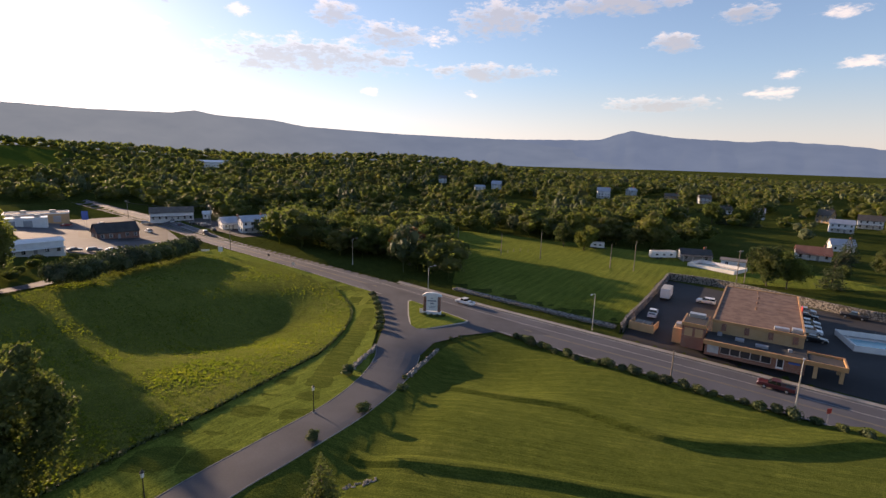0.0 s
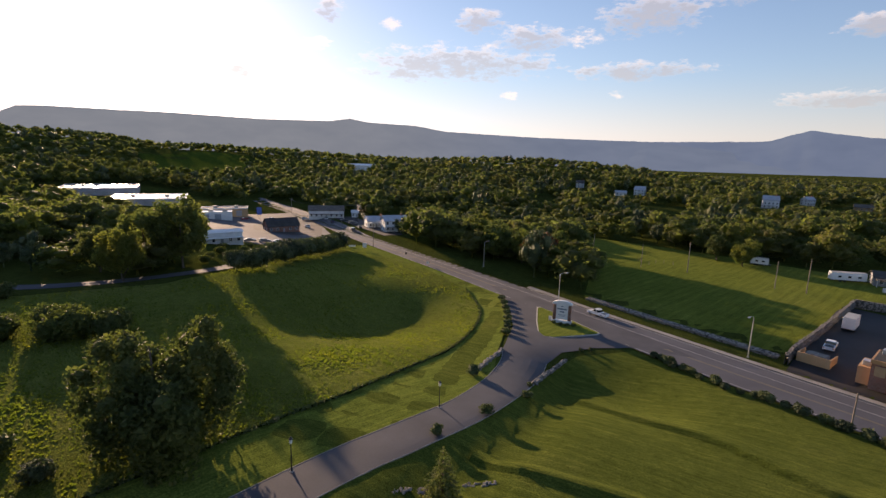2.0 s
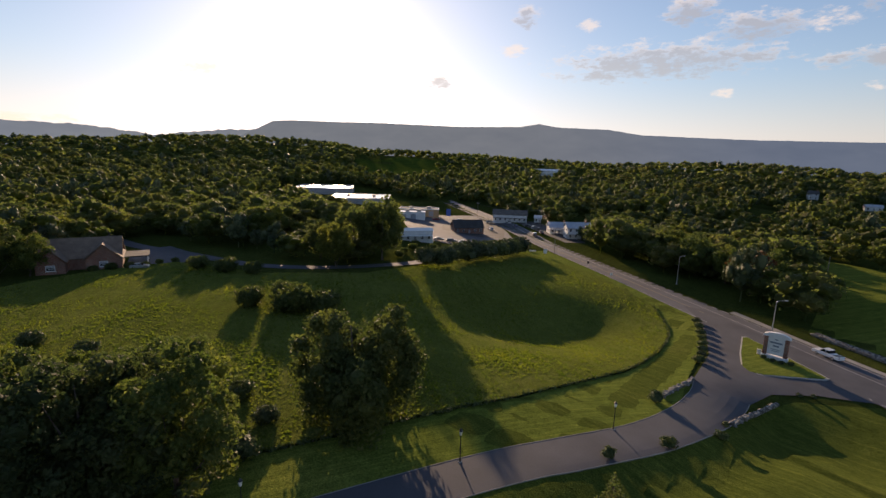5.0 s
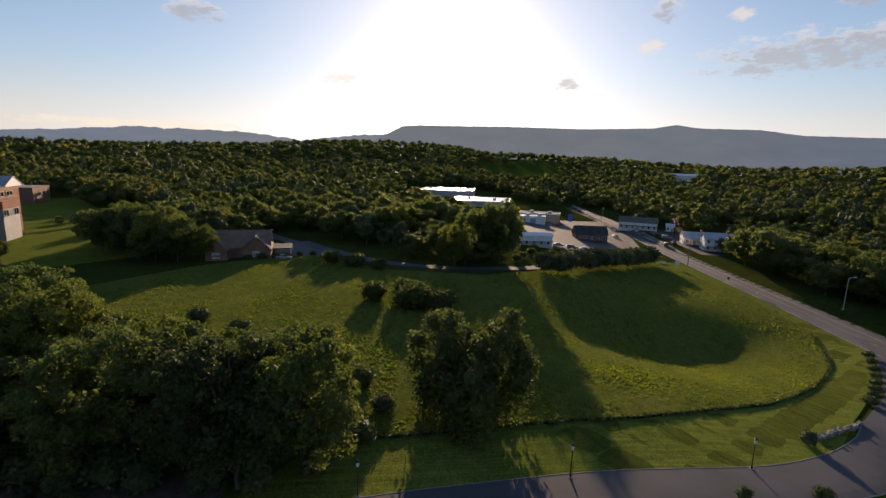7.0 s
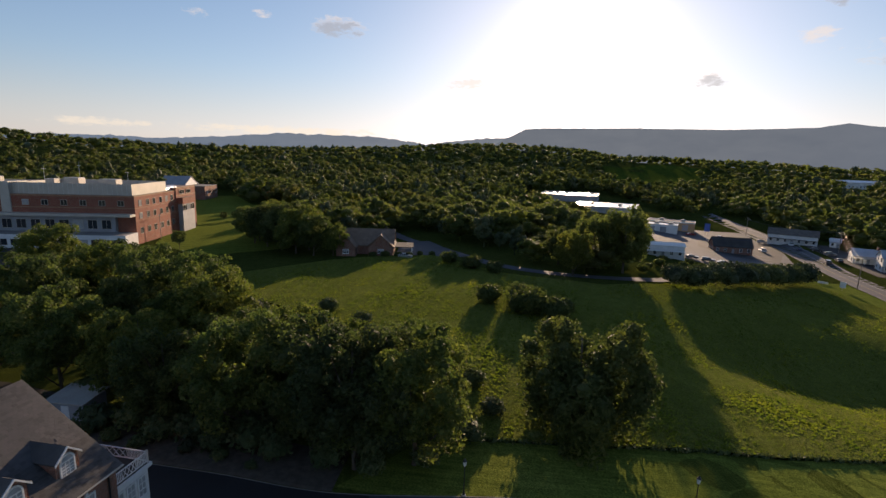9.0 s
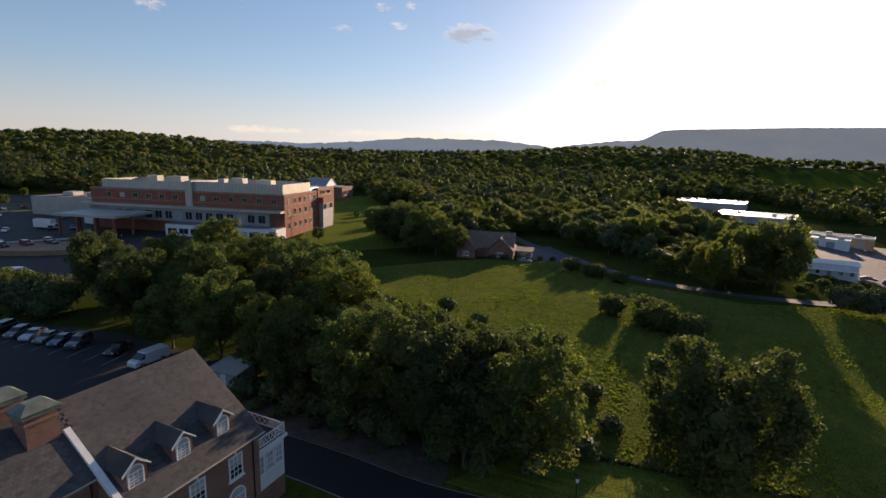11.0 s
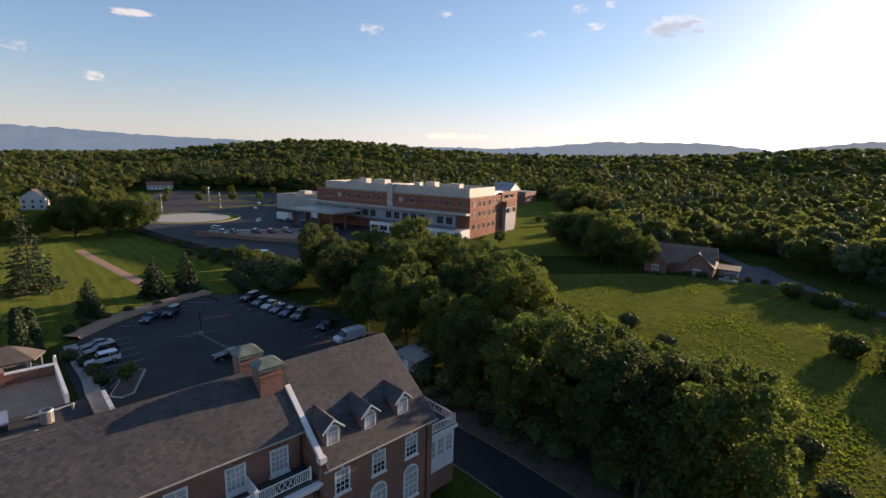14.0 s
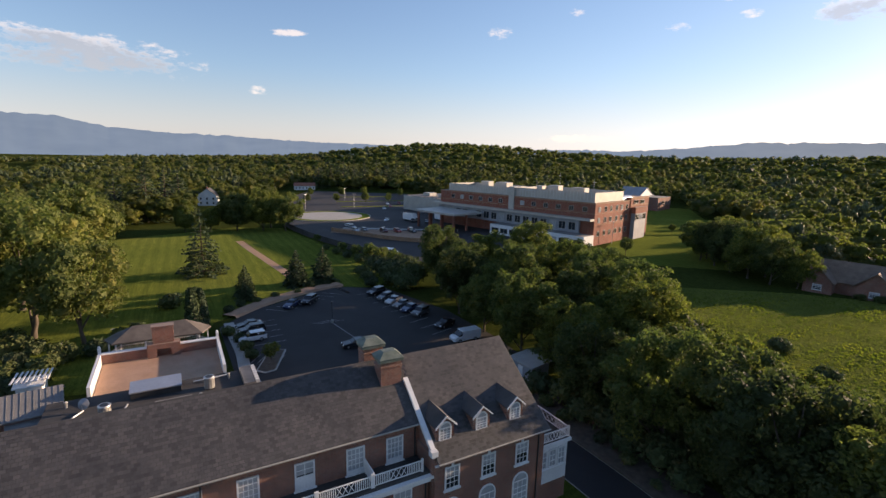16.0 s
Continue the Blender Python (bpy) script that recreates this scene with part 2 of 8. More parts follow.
def masonry(name, c1, c2, joint, brick=0.21, course=0.075, gap=0.012, vertical="xz"):
    """Brickwork in real courses, laid by the object's own axes."""
    m, t, b = shader(name)
    vec = coords(t)
    sp = t.nodes.new("ShaderNodeSeparateXYZ")
    link(t, vec, sp.inputs[0])
    sm = t.nodes.new("ShaderNodeMath")
    sm.operation = "ADD"
    link(t, sp.outputs[0], sm.inputs[0])
    link(t, sp.outputs[1], sm.inputs[1])
    cb = t.nodes.new("ShaderNodeCombineXYZ")
    link(t, sm.outputs[0], cb.inputs[0])
    link(t, sp.outputs[2], cb.inputs[1])
    br = t.nodes.new("ShaderNodeTexBrick")
    br.inputs["Scale"].default_value = 1.0
    br.inputs["Brick Width"].default_value, br.inputs["Row Height"].default_value = brick, course
    br.inputs["Mortar Size"].default_value = gap
    br.inputs["Color1"].default_value, br.inputs["Color2"].default_value = (*c1, 1), (*c2, 1)
    br.inputs["Mortar"].default_value = (*joint, 1)
    link(t, cb.outputs[0], br.inputs["Vector"])
    stain = ramp_node(t, noise_node(t, vec, 0.35, 5), [(0.3, (0.7, 0.68, 0.66)), (0.7, (1.1, 1.08, 1.05))])
    col = mix_node(t, 0.8, br.outputs["Color"], stain, "MULTIPLY")
    grain = ramp_node(t, noise_node(t, vec, 14, 3), [(0.3, (0.75, 0.75, 0.75)), (0.7, (1.08, 1.08, 1.08))])
    col = mix_node(t, 0.8, col, grain, "MULTIPLY")
    link(t, col, b.inputs["Base Color"])
    b.inputs["Roughness"].default_value = 0.88
    bp = t.nodes.new("ShaderNodeBump")
    bp.inputs["Strength"].default_value, bp.inputs["Distance"].default_value, bp.invert = 0.6, 0.01, True
    link(t, br.outputs["Fac"], bp.inputs["Height"])
    link(t, bp.outputs[0], b.inputs["Normal"])
    return m


def plain(name, c, rough=0.5, metal=0.0, spec=0.5, coat=0.0):
    m, t, b = shader(name)
    vec = coords(t)
    n = noise_node(t, vec, 3.0, 4)
    col = mix_node(t, 0.5, c, ramp_node(t, n, [(0.3, (0.8, 0.8, 0.8)), (0.7, (1.05, 1.05, 1.05))]), "MULTIPLY")
    link(t, col, b.inputs["Base Color"])
    b.inputs["Roughness"].default_value, b.inputs["Metallic"].default_value = rough, metal
    b.inputs["Specular IOR Level"].default_value, b.inputs["Coat Weight"].default_value = spec, coat
    return m


M_LAWN = grass("mown_lawn", (0.110, 0.148, 0.030), (0.150, 0.182, 0.040), (0.200, 0.208, 0.056), 0.03, (30, 1.7, 0.3), 0.5)
M_LAWN_LOW = grass("lower_lawn", (0.060, 0.082, 0.018), (0.088, 0.110, 0.024), (0.128, 0.138, 0.038), 0.035, (-80, 1.9, 0.35), 0.6)
M_ROUGH = grass("meadow_grass", (0.094, 0.112, 0.026), (0.130, 0.148, 0.037), (0.174, 0.174, 0.054), 0.04, None, 1.0)
M_STRIPED = grass("striped_lawn", (0.090, 0.120, 0.022), (0.120, 0.148, 0.029), (0.160, 0.172, 0.042), 0.03, (35, 3.2, 0.6), 0.4)
M_FARFIELD = grass("hay_field", (0.096, 0.128, 0.024), (0.130, 0.158, 0.032), (0.176, 0.186, 0.048), 0.02, (33, 2.9, 0.4), 0.8)
M_ROUGHFAR = grass("far_pasture", (0.050, 0.078, 0.014), (0.066, 0.096, 0.018), (0.084, 0.108, 0.024), 0.01, None, 0.1, 0.0)
M_FLOOR = grass("woodland_floor", (0.040, 0.054, 0.015), (0.060, 0.074, 0.020), (0.086, 0.092, 0.030), 0.02, None, 0.6, 0.0)
M_ASPHALT = surface("worn_asphalt", (0.070, 0.072, 0.084), (0.104, 0.106, 0.120), 0.12, 6.0, 0.85, 0.3, 0, 0.01)
M_NEWASPHALT = surface("dark_asphalt", (0.021, 0.0195, 0.020), (0.037, 0.0345, 0.035), 0.10, 6.0, 0.8, 0.3, 0, 0.01)
M_DRIVE = surface("drive_asphalt", (0.052, 0.055, 0.065), (0.078, 0.081, 0.093), 0.15, 6.0, 0.85, 0.3, 0, 0.01)
M_CONCRETE = surface("concrete", (0.36, 0.34, 0.31), (0.46, 0.44, 0.40), 0.3, 7, 0.85, 0.2)
M_OLDKERB = surface("weathered_kerb", (0.22, 0.20, 0.18), (0.32, 0.30, 0.27), 0.3, 7, 0.9, 0.2)
M_PAINT = surface("road_paint", (0.24, 0.235, 0.225), (0.42, 0.41, 0.39), 2.0, 20, 0.7, 0.1)
M_YELLOW = surface("yellow_paint", (0.15, 0.13, 0.085), (0.22, 0.18, 0.11), 2.0, 20, 0.7, 0.1)
M_GRAVEL = surface("gravel_path", (0.34, 0.20, 0.13), (0.46, 0.29, 0.19), 0.5, 12, 0.95, 0.5)
M_STONE = surface("field_stone", (0.20, 0.18, 0.16), (0.36, 0.33, 0.29), 0.7, 5, 0.9, 0.6, 0, 0.04, vary=0.35)
M_RUBBLE = surface("rubble_masonry", (0.20, 0.18, 0.155), (0.34, 0.31, 0.27), 0.9, 5, 0.9, 0.6, 0, 0.05)
rt = M_RUBBLE.node_tree
vor = rt.nodes.new("ShaderNodeTexVoronoi")
vor.inputs["Scale"].default_value = 2.2
link(rt, coords(rt), vor.inputs["Vector"])
rb = rt.nodes["Principled BSDF"].inputs["Base Color"]
link(rt, mix_node(rt, 0.9, rb.links[0].from_socket, ramp_node(rt, vor.outputs["Distance"], [(0.1, (1.25, 1.2, 1.15)), (0.45, (0.85, 0.85, 0.85)), (0.62, (0.22, 0.21, 0.20))]), "MULTIPLY"), rb)
M_BARK = surface("bark", (0.070, 0.052, 0.038), (0.130, 0.105, 0.080), 1.2, 9, 0.95, 0.8, 0, 0.04, stretch=(1, 1, 0.25))
M_LEAF = foliage("oak_leaves", (0.072, 0.100, 0.034), (0.124, 0.154, 0.053), (0.172, 0.190, 0.068), 0.45)
M_LEAF_WOOD = foliage("woodland_leaves", (0.072, 0.096, 0.036), (0.100, 0.126, 0.048), (0.122, 0.140, 0.058), 0.62, 0.3, 0.1)
M_LEAF_YELLOW = foliage("yellowing_leaves", (0.105, 0.130, 0.039), (0.172, 0.196, 0.063), (0.225, 0.225, 0.075), 0.4, 0.12)
M_LEAF_WILLOW = foliage("willow_leaves", (0.062, 0.078, 0.028), (0.096, 0.114, 0.042), (0.128, 0.140, 0.054), 0.4, 0.1)
M_LEAF_COPPER = foliage("copper_leaves", (0.075, 0.030, 0.018), (0.12, 0.050, 0.028), (0.15, 0.08, 0.03), 0.25, 0.2)
M_NEEDLE = foliage("conifer_needles", (0.034, 0.058, 0.033), (0.060, 0.090, 0.048), (0.085, 0.112, 0.063), 0.15, 0.3)
M_SHRUB = foliage("shrub_leaves", (0.055, 0.078, 0.036), (0.090, 0.118, 0.054), (0.129, 0.143, 0.076), 0.2, 0.4)
M_BRICK = masonry("inn_brick", (0.150, 0.042, 0.027), (0.350, 0.105, 0.060), (0.30, 0.22, 0.18), 0.22, 0.08, 0.016)
M_HBRICK = masonry("hospital_brick", (0.25, 0.072, 0.042), (0.31, 0.096, 0.058), (0.30, 0.20, 0.15), 0.4, 0.2, 0.012)
M_TANBRICK = masonry("tan_brick", (0.33, 0.17, 0.09), (0.40, 0.22, 0.12), (0.40, 0.33, 0.26), 0.4, 0.2, 0.012)
M_WHITE = surface("white_paint", (0.70, 0.70, 0.69), (0.80, 0.80, 0.79), 0.8, 9, 0.55, 0.05)
M_SIDING = surface("white_siding", (0.62, 0.63, 0.63), (0.76, 0.76, 0.75), 0.4, 6, 0.6, 0.1)
M_SLATE = surface("slate", (0.060, 0.058, 0.059), (0.112, 0.106, 0.101), 0.5, 8, 0.75, 0.3, 0, 0.01, vary=0.5)
M_SHINGLE = surface("asphalt_shingle", (0.10, 0.085, 0.075), (0.17, 0.145, 0.125), 0.8, 10, 0.9, 0.3)
M_BROWNROOF = surface("brown_shingle", (0.17, 0.115, 0.085), (0.26, 0.18, 0.13), 0.8, 10, 0.9, 0.3)
M_REDROOF = surface("red_roofing", (0.27, 0.105, 0.070), (0.36, 0.155, 0.105), 0.4, 4, 0.9, 0.3)
M_METALROOF = surface("pale_metal_roof", (0.45, 0.47, 0.50), (0.60, 0.61, 0.63), 0.3, 5, 0.35, 0.1, 0.6)
M_SHINY = surface("bright_membrane_roof", (0.70, 0.70, 0.70), (0.80, 0.80, 0.80), 0.2, 5, 0.18, 0.05, 0.7)
M_PANEL = surface("pale_metal_panel", (0.40, 0.38, 0.34), (0.50, 0.47, 0.42), 0.3, 5, 0.5, 0.05, 0.2)
M_GREYWALL = surface("grey_wall", (0.26, 0.27, 0.29), (0.34, 0.35, 0.37), 0.3, 5, 0.6, 0.1)
M_FLATROOF = surface("flat_roof_gravel", (0.16, 0.15, 0.14), (0.26, 0.24, 0.22), 0.3, 8, 0.95, 0.4)
M_DARKROOF = surface("dark_membrane", (0.035, 0.034, 0.034), (0.070, 0.066, 0.062), 0.3, 8, 0.85, 0.3)
M_RUSTROOF = surface("rusty_gravel_roof", (0.120, 0.070, 0.052), (0.23, 0.145, 0.108), 0.6, 5, 0.95, 0.4)
M_SEAM = surface("grey_seamed_roof", (0.19, 0.185, 0.18), (0.26, 0.25, 0.24), 0.4, 5, 0.55, 0.1, 0.15)
M_ORANGE = surface("orange_fascia", (0.42, 0.22, 0.09), (0.52, 0.29, 0.13), 0.6, 6, 0.6, 0.1)
M_TANWALL = surface("tan_stucco", (0.42, 0.26, 0.13), (0.50, 0.33, 0.18), 0.5, 6, 0.8, 0.2)
M_COPPER = surface("green_copper", (0.085, 0.115, 0.095), (0.20, 0.23, 0.19), 1.2, 6, 0.6, 0.2, 0.1)
M_WOODPOLE = surface("grey_wood", (0.17, 0.14, 0.11), (0.27, 0.23, 0.19), 1.5, 8, 0.9, 0.4, stretch=(1, 1, 0.2))
M_STEEL = surface("galvanised_steel", (0.50, 0.50, 0.50), (0.62, 0.62, 0.61), 1.0, 6, 0.4, 0.05, 0.7)
M_BLACK = plain("black_paint", (0.02, 0.02, 0.022), 0.4)
M_RUBBER = plain("rubber", (0.02, 0.02, 0.02), 0.9)
M_RED = plain("red_paint", (0.45, 0.03, 0.025), 0.4)
M_ROSY = surface("terrace_paving", (0.42, 0.25, 0.16), (0.50, 0.31, 0.21), 0.5, 6, 0.85, 0.2)
M_WATER = plain("pool_water", (0.10, 0.34, 0.40), 0.05)
M_BLUE = plain("blue_paint", (0.05, 0.12, 0.40), 0.5)
M_SIGNGREY = plain("sign_grey", (0.16, 0.20, 0.25), 0.5)
M_LAMPGLASS = plain("frosted_lamp_glass", (0.75, 0.74, 0.70), 0.3)


def glass_mat(name, tint, rough=0.08):
    m, t, b = shader(name)
    n = noise_node(t, coords(t), 0.8, 3)
    link(t, mix_node(t, 0.6, tint, ramp_node(t, n, [(0.3, (0.6, 0.6, 0.6)), (0.7, (1.1, 1.1, 1.1))]), "MULTIPLY"), b.inputs["Base Color"])
    b.inputs["Roughness"].default_value = rough
    b.inputs["Specular IOR Level"].default_value = 0.8
    return m


M_GLASS = glass_mat("dark_window_glass", (0.030, 0.034, 0.040))
M_CURTAIN = glass_mat("curtained_window_glass", (0.40, 0.41, 0.42), 0.15)

# ---- building tools ----
rng = np.random.default_rng(7)


def smooth(u):
    u = np.clip(u, 0.0, 1.0)
    return u * u * (3 - 2 * u)


# hills of the far land: azimuth, distance, height, spread
HILLS = [(116, 880, 46, 260), (61, 950, 48, 280), (88, 900, 26, 260), (35, 900, 30, 260), (5, 800, 30, 240), (142, 1100, 16, 300), (-20, 1500, 10, 400)]

SWALE = [(-16, 32), (-12.2, 43.8), (-9.0, 50), (-4.4, 61.5), (-2.2, 70.5), (-0.9, 79), (0.5, 90)]   # ditch along the driveway


def land(x, y):
    """The height of the ground: the inn's knoll, the slope down to the highway, the bank beyond it and the wooded hills."""
    x, y = np.asarray(x, float), np.asarray(y, float)
    s = 99.5 - (0.61 * x + 0.79 * y)
    z = -7 * (1 - smooth((s - 8) / 80)) + 1.6 * smooth((-s - 9) / 7)
    z = z + 3.6 * np.exp(-(((x + 24) / 20) ** 2 + ((y + 20) / 24) ** 2))
    z = z - 3.2 * np.exp(-(((x - 8) / 13) ** 2 + ((y - 86) / 13) ** 2))   # hollow beside the driveway
    z = z - 4.0 * np.exp(-(((x + 42) / 15) ** 2 + ((y - 118) / 20) ** 2))   # its lower end beside the verge
    z = z - 4.8 * np.exp(-(((x + 52) / 21) ** 2 + ((y - 97) / 25) ** 2))   # dip in the meadow
    side = np.full(x.shape, 99.0)
    for (xa, ya), (xb, yb) in zip(SWALE, SWALE[1:]):
        ux, uy = xb - xa, yb - ya
        n = math.hypot(ux, uy)
        k = np.clip(((x - xa) * ux + (y - ya) * uy) / n ** 2, 0, 1)
        side = np.minimum(side, np.hypot(x - xa - ux * k, y - ya - uy * k))
    z = z - 1.1 * np.exp(-(side / 3.7) ** 2)
    d = np.hypot(x, y)
    for a, dist, amp, sig in HILLS:
        a = math.radians(a)
        z = z + amp * np.exp(-((x + dist * math.sin(a)) ** 2 + (y - dist * math.cos(a)) ** 2) / sig ** 2) * smooth((d - 250) / 250)
    return z


def gz(x, y):
    return float(land(x, y))


def spot(x, y, turn=0.0, up=0.0):
    return pose(x, y, gz(x, y) + up, 0, 0, turn)


def finish(name, bm, material, parent=None, label="", smoothed=False):
    me = bpy.data.meshes.new(name)
    bmesh.ops.recalc_face_normals(bm, faces=bm.faces)
    bm.to_mesh(me)
    bm.free()
    return link_mesh(name, me, material, parent, label, smoothed)


def link_mesh(name, me, material, parent=None, label="", smoothed=False):
    for m in material if isinstance(material, (list, tuple)) else [material]:
        me.materials.append(m)
    me.polygons.foreach_set("use_smooth", np.full(len(me.polygons), bool(smoothed)))
    ob = new(name, me)
    if parent:
        ob.parent = parent
    if label:
        ob["label"] = label
    return ob


part = finish


def thing(name, m, label, category, group="", kind=""):
    ob = new(name)
    ob.matrix_world = m
    ob.empty_display_size = 0.3
    return tagged(ob, label, category, group, kind)


def box(bm, x0, x1, y0, y1, z0, z1, m=None):
    vs = [bm.verts.new((x, y, z)) for z in (z0, z1) for x, y in ((x0, y0), (x1, y0), (x1, y1), (x0, y1))]
    fs = [bm.faces.new([vs[i] for i in f]) for f in ((3, 2, 1, 0), (4, 5, 6, 7), (0, 1, 5, 4), (1, 2, 6, 5), (2, 3, 7, 6), (3, 0, 4, 7))]
    if m is not None:
        bmesh.ops.transform(bm, matrix=m, verts=vs)
    return vs, fs


def boxes(*dims, m=None):
    bm = bmesh.new()
    for d in dims:
        box(bm, *d, m=m)
    return bm


def soft_box(x0, x1, y0, y1, z0, z1, r=0.03, seg=1):
    bm = boxes((x0, x1, y0, y1, z0, z1))
    bmesh.ops.bevel(bm, geom=bm.edges[:], offset=r, segments=seg, affect="EDGES")
    return bm


def prism(bm, poly, z0, z1):
    """A flat shape in plan, raised from z0 to z1."""
    lo = [bm.verts.new((x, y, z0)) for x, y in poly]
    hi = [bm.verts.new((x, y, z1)) for x, y in poly]
    n = len(poly)
    bm.faces.new(lo[::-1]), bm.faces.new(hi)
    for i in range(n):
        bm.faces.new((lo[i], lo[(i + 1) % n], hi[(i + 1) % n], hi[i]))


def profile(bm, poly, x0, x1):
    """A shape in the y-z plane, drawn out along x."""
    lo = [bm.verts.new((x0, y, z)) for y, z in poly]
    hi = [bm.verts.new((x1, y, z)) for y, z in poly]
    n = len(poly)
    bm.faces.new(lo[::-1]), bm.faces.new(hi)
    for i in range(n):
        bm.faces.new((lo[i], lo[(i + 1) % n], hi[(i + 1) % n], hi[i]))


def tube(bm, path, radii, sides=8):
    """A tapered round limb along a path."""
    rings = []
    for i, p in enumerate(path):
        p = Vector(p)
        a, b = Vector(path[max(i - 1, 0)]), Vector(path[min(i + 1, len(path) - 1)])
        q = (b - a).normalized().to_track_quat("Z", "Y")
        r = radii[i] if isinstance(radii, (list, tuple)) else radii
        rings.append([bm.verts.new(p + q @ Vector((r * math.cos(k * math.tau / sides), r * math.sin(k * math.tau / sides), 0))) for k in range(sides)])
    for r0, r1 in zip(rings, rings[1:]):
        for k in range(sides):
            bm.faces.new((r0[k], r0[(k + 1) % sides], r1[(k + 1) % sides], r1[k]))
    bm.faces.new(rings[0][::-1]), bm.faces.new(rings[-1])


def mesh_np(name, verts, faces, per):
    """A mesh from arrays; every face has per corners."""
    me = bpy.data.meshes.new(name)
    verts, faces = np.asarray(verts, np.float32), np.asarray(faces, np.int32)
    me.vertices.add(len(verts))
    me.vertices.foreach_set("co", verts.ravel())
    me.loops.add(faces.size)
    me.loops.foreach_set("vertex_index", faces.ravel())
    me.polygons.add(len(faces))
    me.polygons.foreach_set("loop_start", np.arange(0, faces.size, per, dtype=np.int32))
    me.update(calc_edges=True)
    me.validate()
    return me


def drape(name, poly, material, up, step, label="", category="", kind="structure"):
    """A piece of ground with the outline poly, laid over the land."""
    bm = bmesh.new()
    bm.faces.new([bm.verts.new((x, y, 0)) for x, y in poly])
    for axis in (0, 1):
        lo, hi = min(p[axis] for p in poly), max(p[axis] for p in poly)
        for k in range(int((hi - lo) / step)):
            co = [0, 0, 0]
            co[axis] = lo + (k + 1) * step
            no = [0, 0, 0]
            no[axis] = 1
            bmesh.ops.bisect_plane(bm, geom=bm.verts[:] + bm.edges[:] + bm.faces[:], plane_co=co, plane_no=no)
    for v in bm.verts:
        v.co.z = gz(v.co.x, v.co.y) + up
    me = bpy.data.meshes.new(name)
    for f in bm.faces:
        if f.normal.z < 0:
            f.normal_flip()
    bm.normal_update()
    bm.to_mesh(me)
    bm.free()
    ob = link_mesh(name, me, material, None, "", True)
    return tagged(ob, label, category, "", kind)


def curve(points, n=8):
    """A smooth line through points of two or more numbers each."""
    P = [np.array(p, float) for p in points]
    P = [2 * P[0] - P[1]] + P + [2 * P[-1] - P[-2]]
    out = []
    for i in range(1, len(P) - 2):
        a, b, c, d = P[i - 1:i + 3]
        for k in range(n):
            u = k / n
            out.append(0.5 * (2 * b + (c - a) * u + (2 * a - 5 * b + 4 * c - d) * u * u + (3 * b - a - 3 * c + d) * u ** 3))
    out.append(P[-2])
    return np.array(out)


def sides_of(line):
    """The unit way to the left at every point of a line in plan."""
    d = np.gradient(line[:, :2], axis=0)
    d /= np.linalg.norm(d, axis=1)[:, None]
    return np.stack([-d[:, 1], d[:, 0]], -1)


def ribbon(name, line, offsets, ups, material, label="", category="", kind="structure", parent=None):
    """A strip over the land: its section is given by offsets to the left and heights over the ground."""
    left = sides_of(line)
    width = line[:, 2] if line.shape[1] > 2 else np.ones(len(line))
    V, Fc = [], []
    k = len(offsets)
    for i, p in enumerate(line):
        for o, u in zip(offsets, ups):
            q = p[:2] + left[i] * o * width[i]
            V.append((q[0], q[1], gz(q[0], q[1]) + u))
        if i:
            for j in range(k - 1):
                a = (i - 1) * k + j
                Fc.append((a, a + k, a + k + 1, a + 1))
    me = mesh_np(name, V, Fc, 4)
    me.flip_normals() if me.polygons and me.polygons[0].normal.z < 0 else None
    ob = link_mesh(name, me, material, parent)
    return tagged(ob, label, category, "", kind) if not parent else ob


def inside(poly, x, y):
    """Which of the points x, y lie in the outline."""
    r = np.zeros(len(x), bool)
    for (x0, y0), (x1, y1) in zip(poly, poly[1:] + poly[:1]):
        hit = (y0 > y) != (y1 > y)
        r ^= hit & (x < (x1 - x0) * (y - y0) / ((y1 - y0) or 1e-9) + x0)
    return r


def near_line(line, x, y, gap):
    """Which of the points lie nearer to the line than gap."""
    r = np.zeros(len(x), bool)
    for p in line:
        r |= (x - p[0]) ** 2 + (y - p[1]) ** 2 < gap * gap
    return r


# ---- trees ----


def leaf_quads(pos, out, size, loose=0.7):
    """Leaf sprays: small bent quads at pos, turned roughly outward."""
    n = len(pos)
    nrm = out + rng.normal(0, loose, (n, 3))
    nrm /= np.linalg.norm(nrm, axis=1)[:, None] + 1e-9
    ref = rng.normal(0, 1, (n, 3))
    a = np.cross(nrm, ref)
    a /= np.linalg.norm(a, axis=1)[:, None] + 1e-9
    b = np.cross(nrm, a)
    s = (size * rng.uniform(0.6, 1.3, n))[:, None]
    w = rng.uniform(0.45, 0.9, n)[:, None]
    V = np.stack([pos - a * s, pos - b * s * w + nrm * s * 0.25, pos + a * s, pos + b * s * w + nrm * s * 0.25], 1).reshape(-1, 3)
    return V, np.arange(4 * n).reshape(-1, 4)


def on_lobes(centres, radii, n):
    """n points on the upper and outer skin of many round lobes, with the outward ways."""
    radii = np.asarray(radii, float)
    pick = rng.choice(len(radii), n, p=radii ** 2 / (radii ** 2).sum())
    d = rng.normal(0, 1, (n, 3))
    d[:, 2] += 0.25
    d /= np.linalg.norm(d, axis=1)[:, None]
    r = radii[pick] * rng.uniform(0.72, 1.08, n)
    return np.asarray(centres)[pick] + d * r[:, None] * (1, 1, 0.85), d


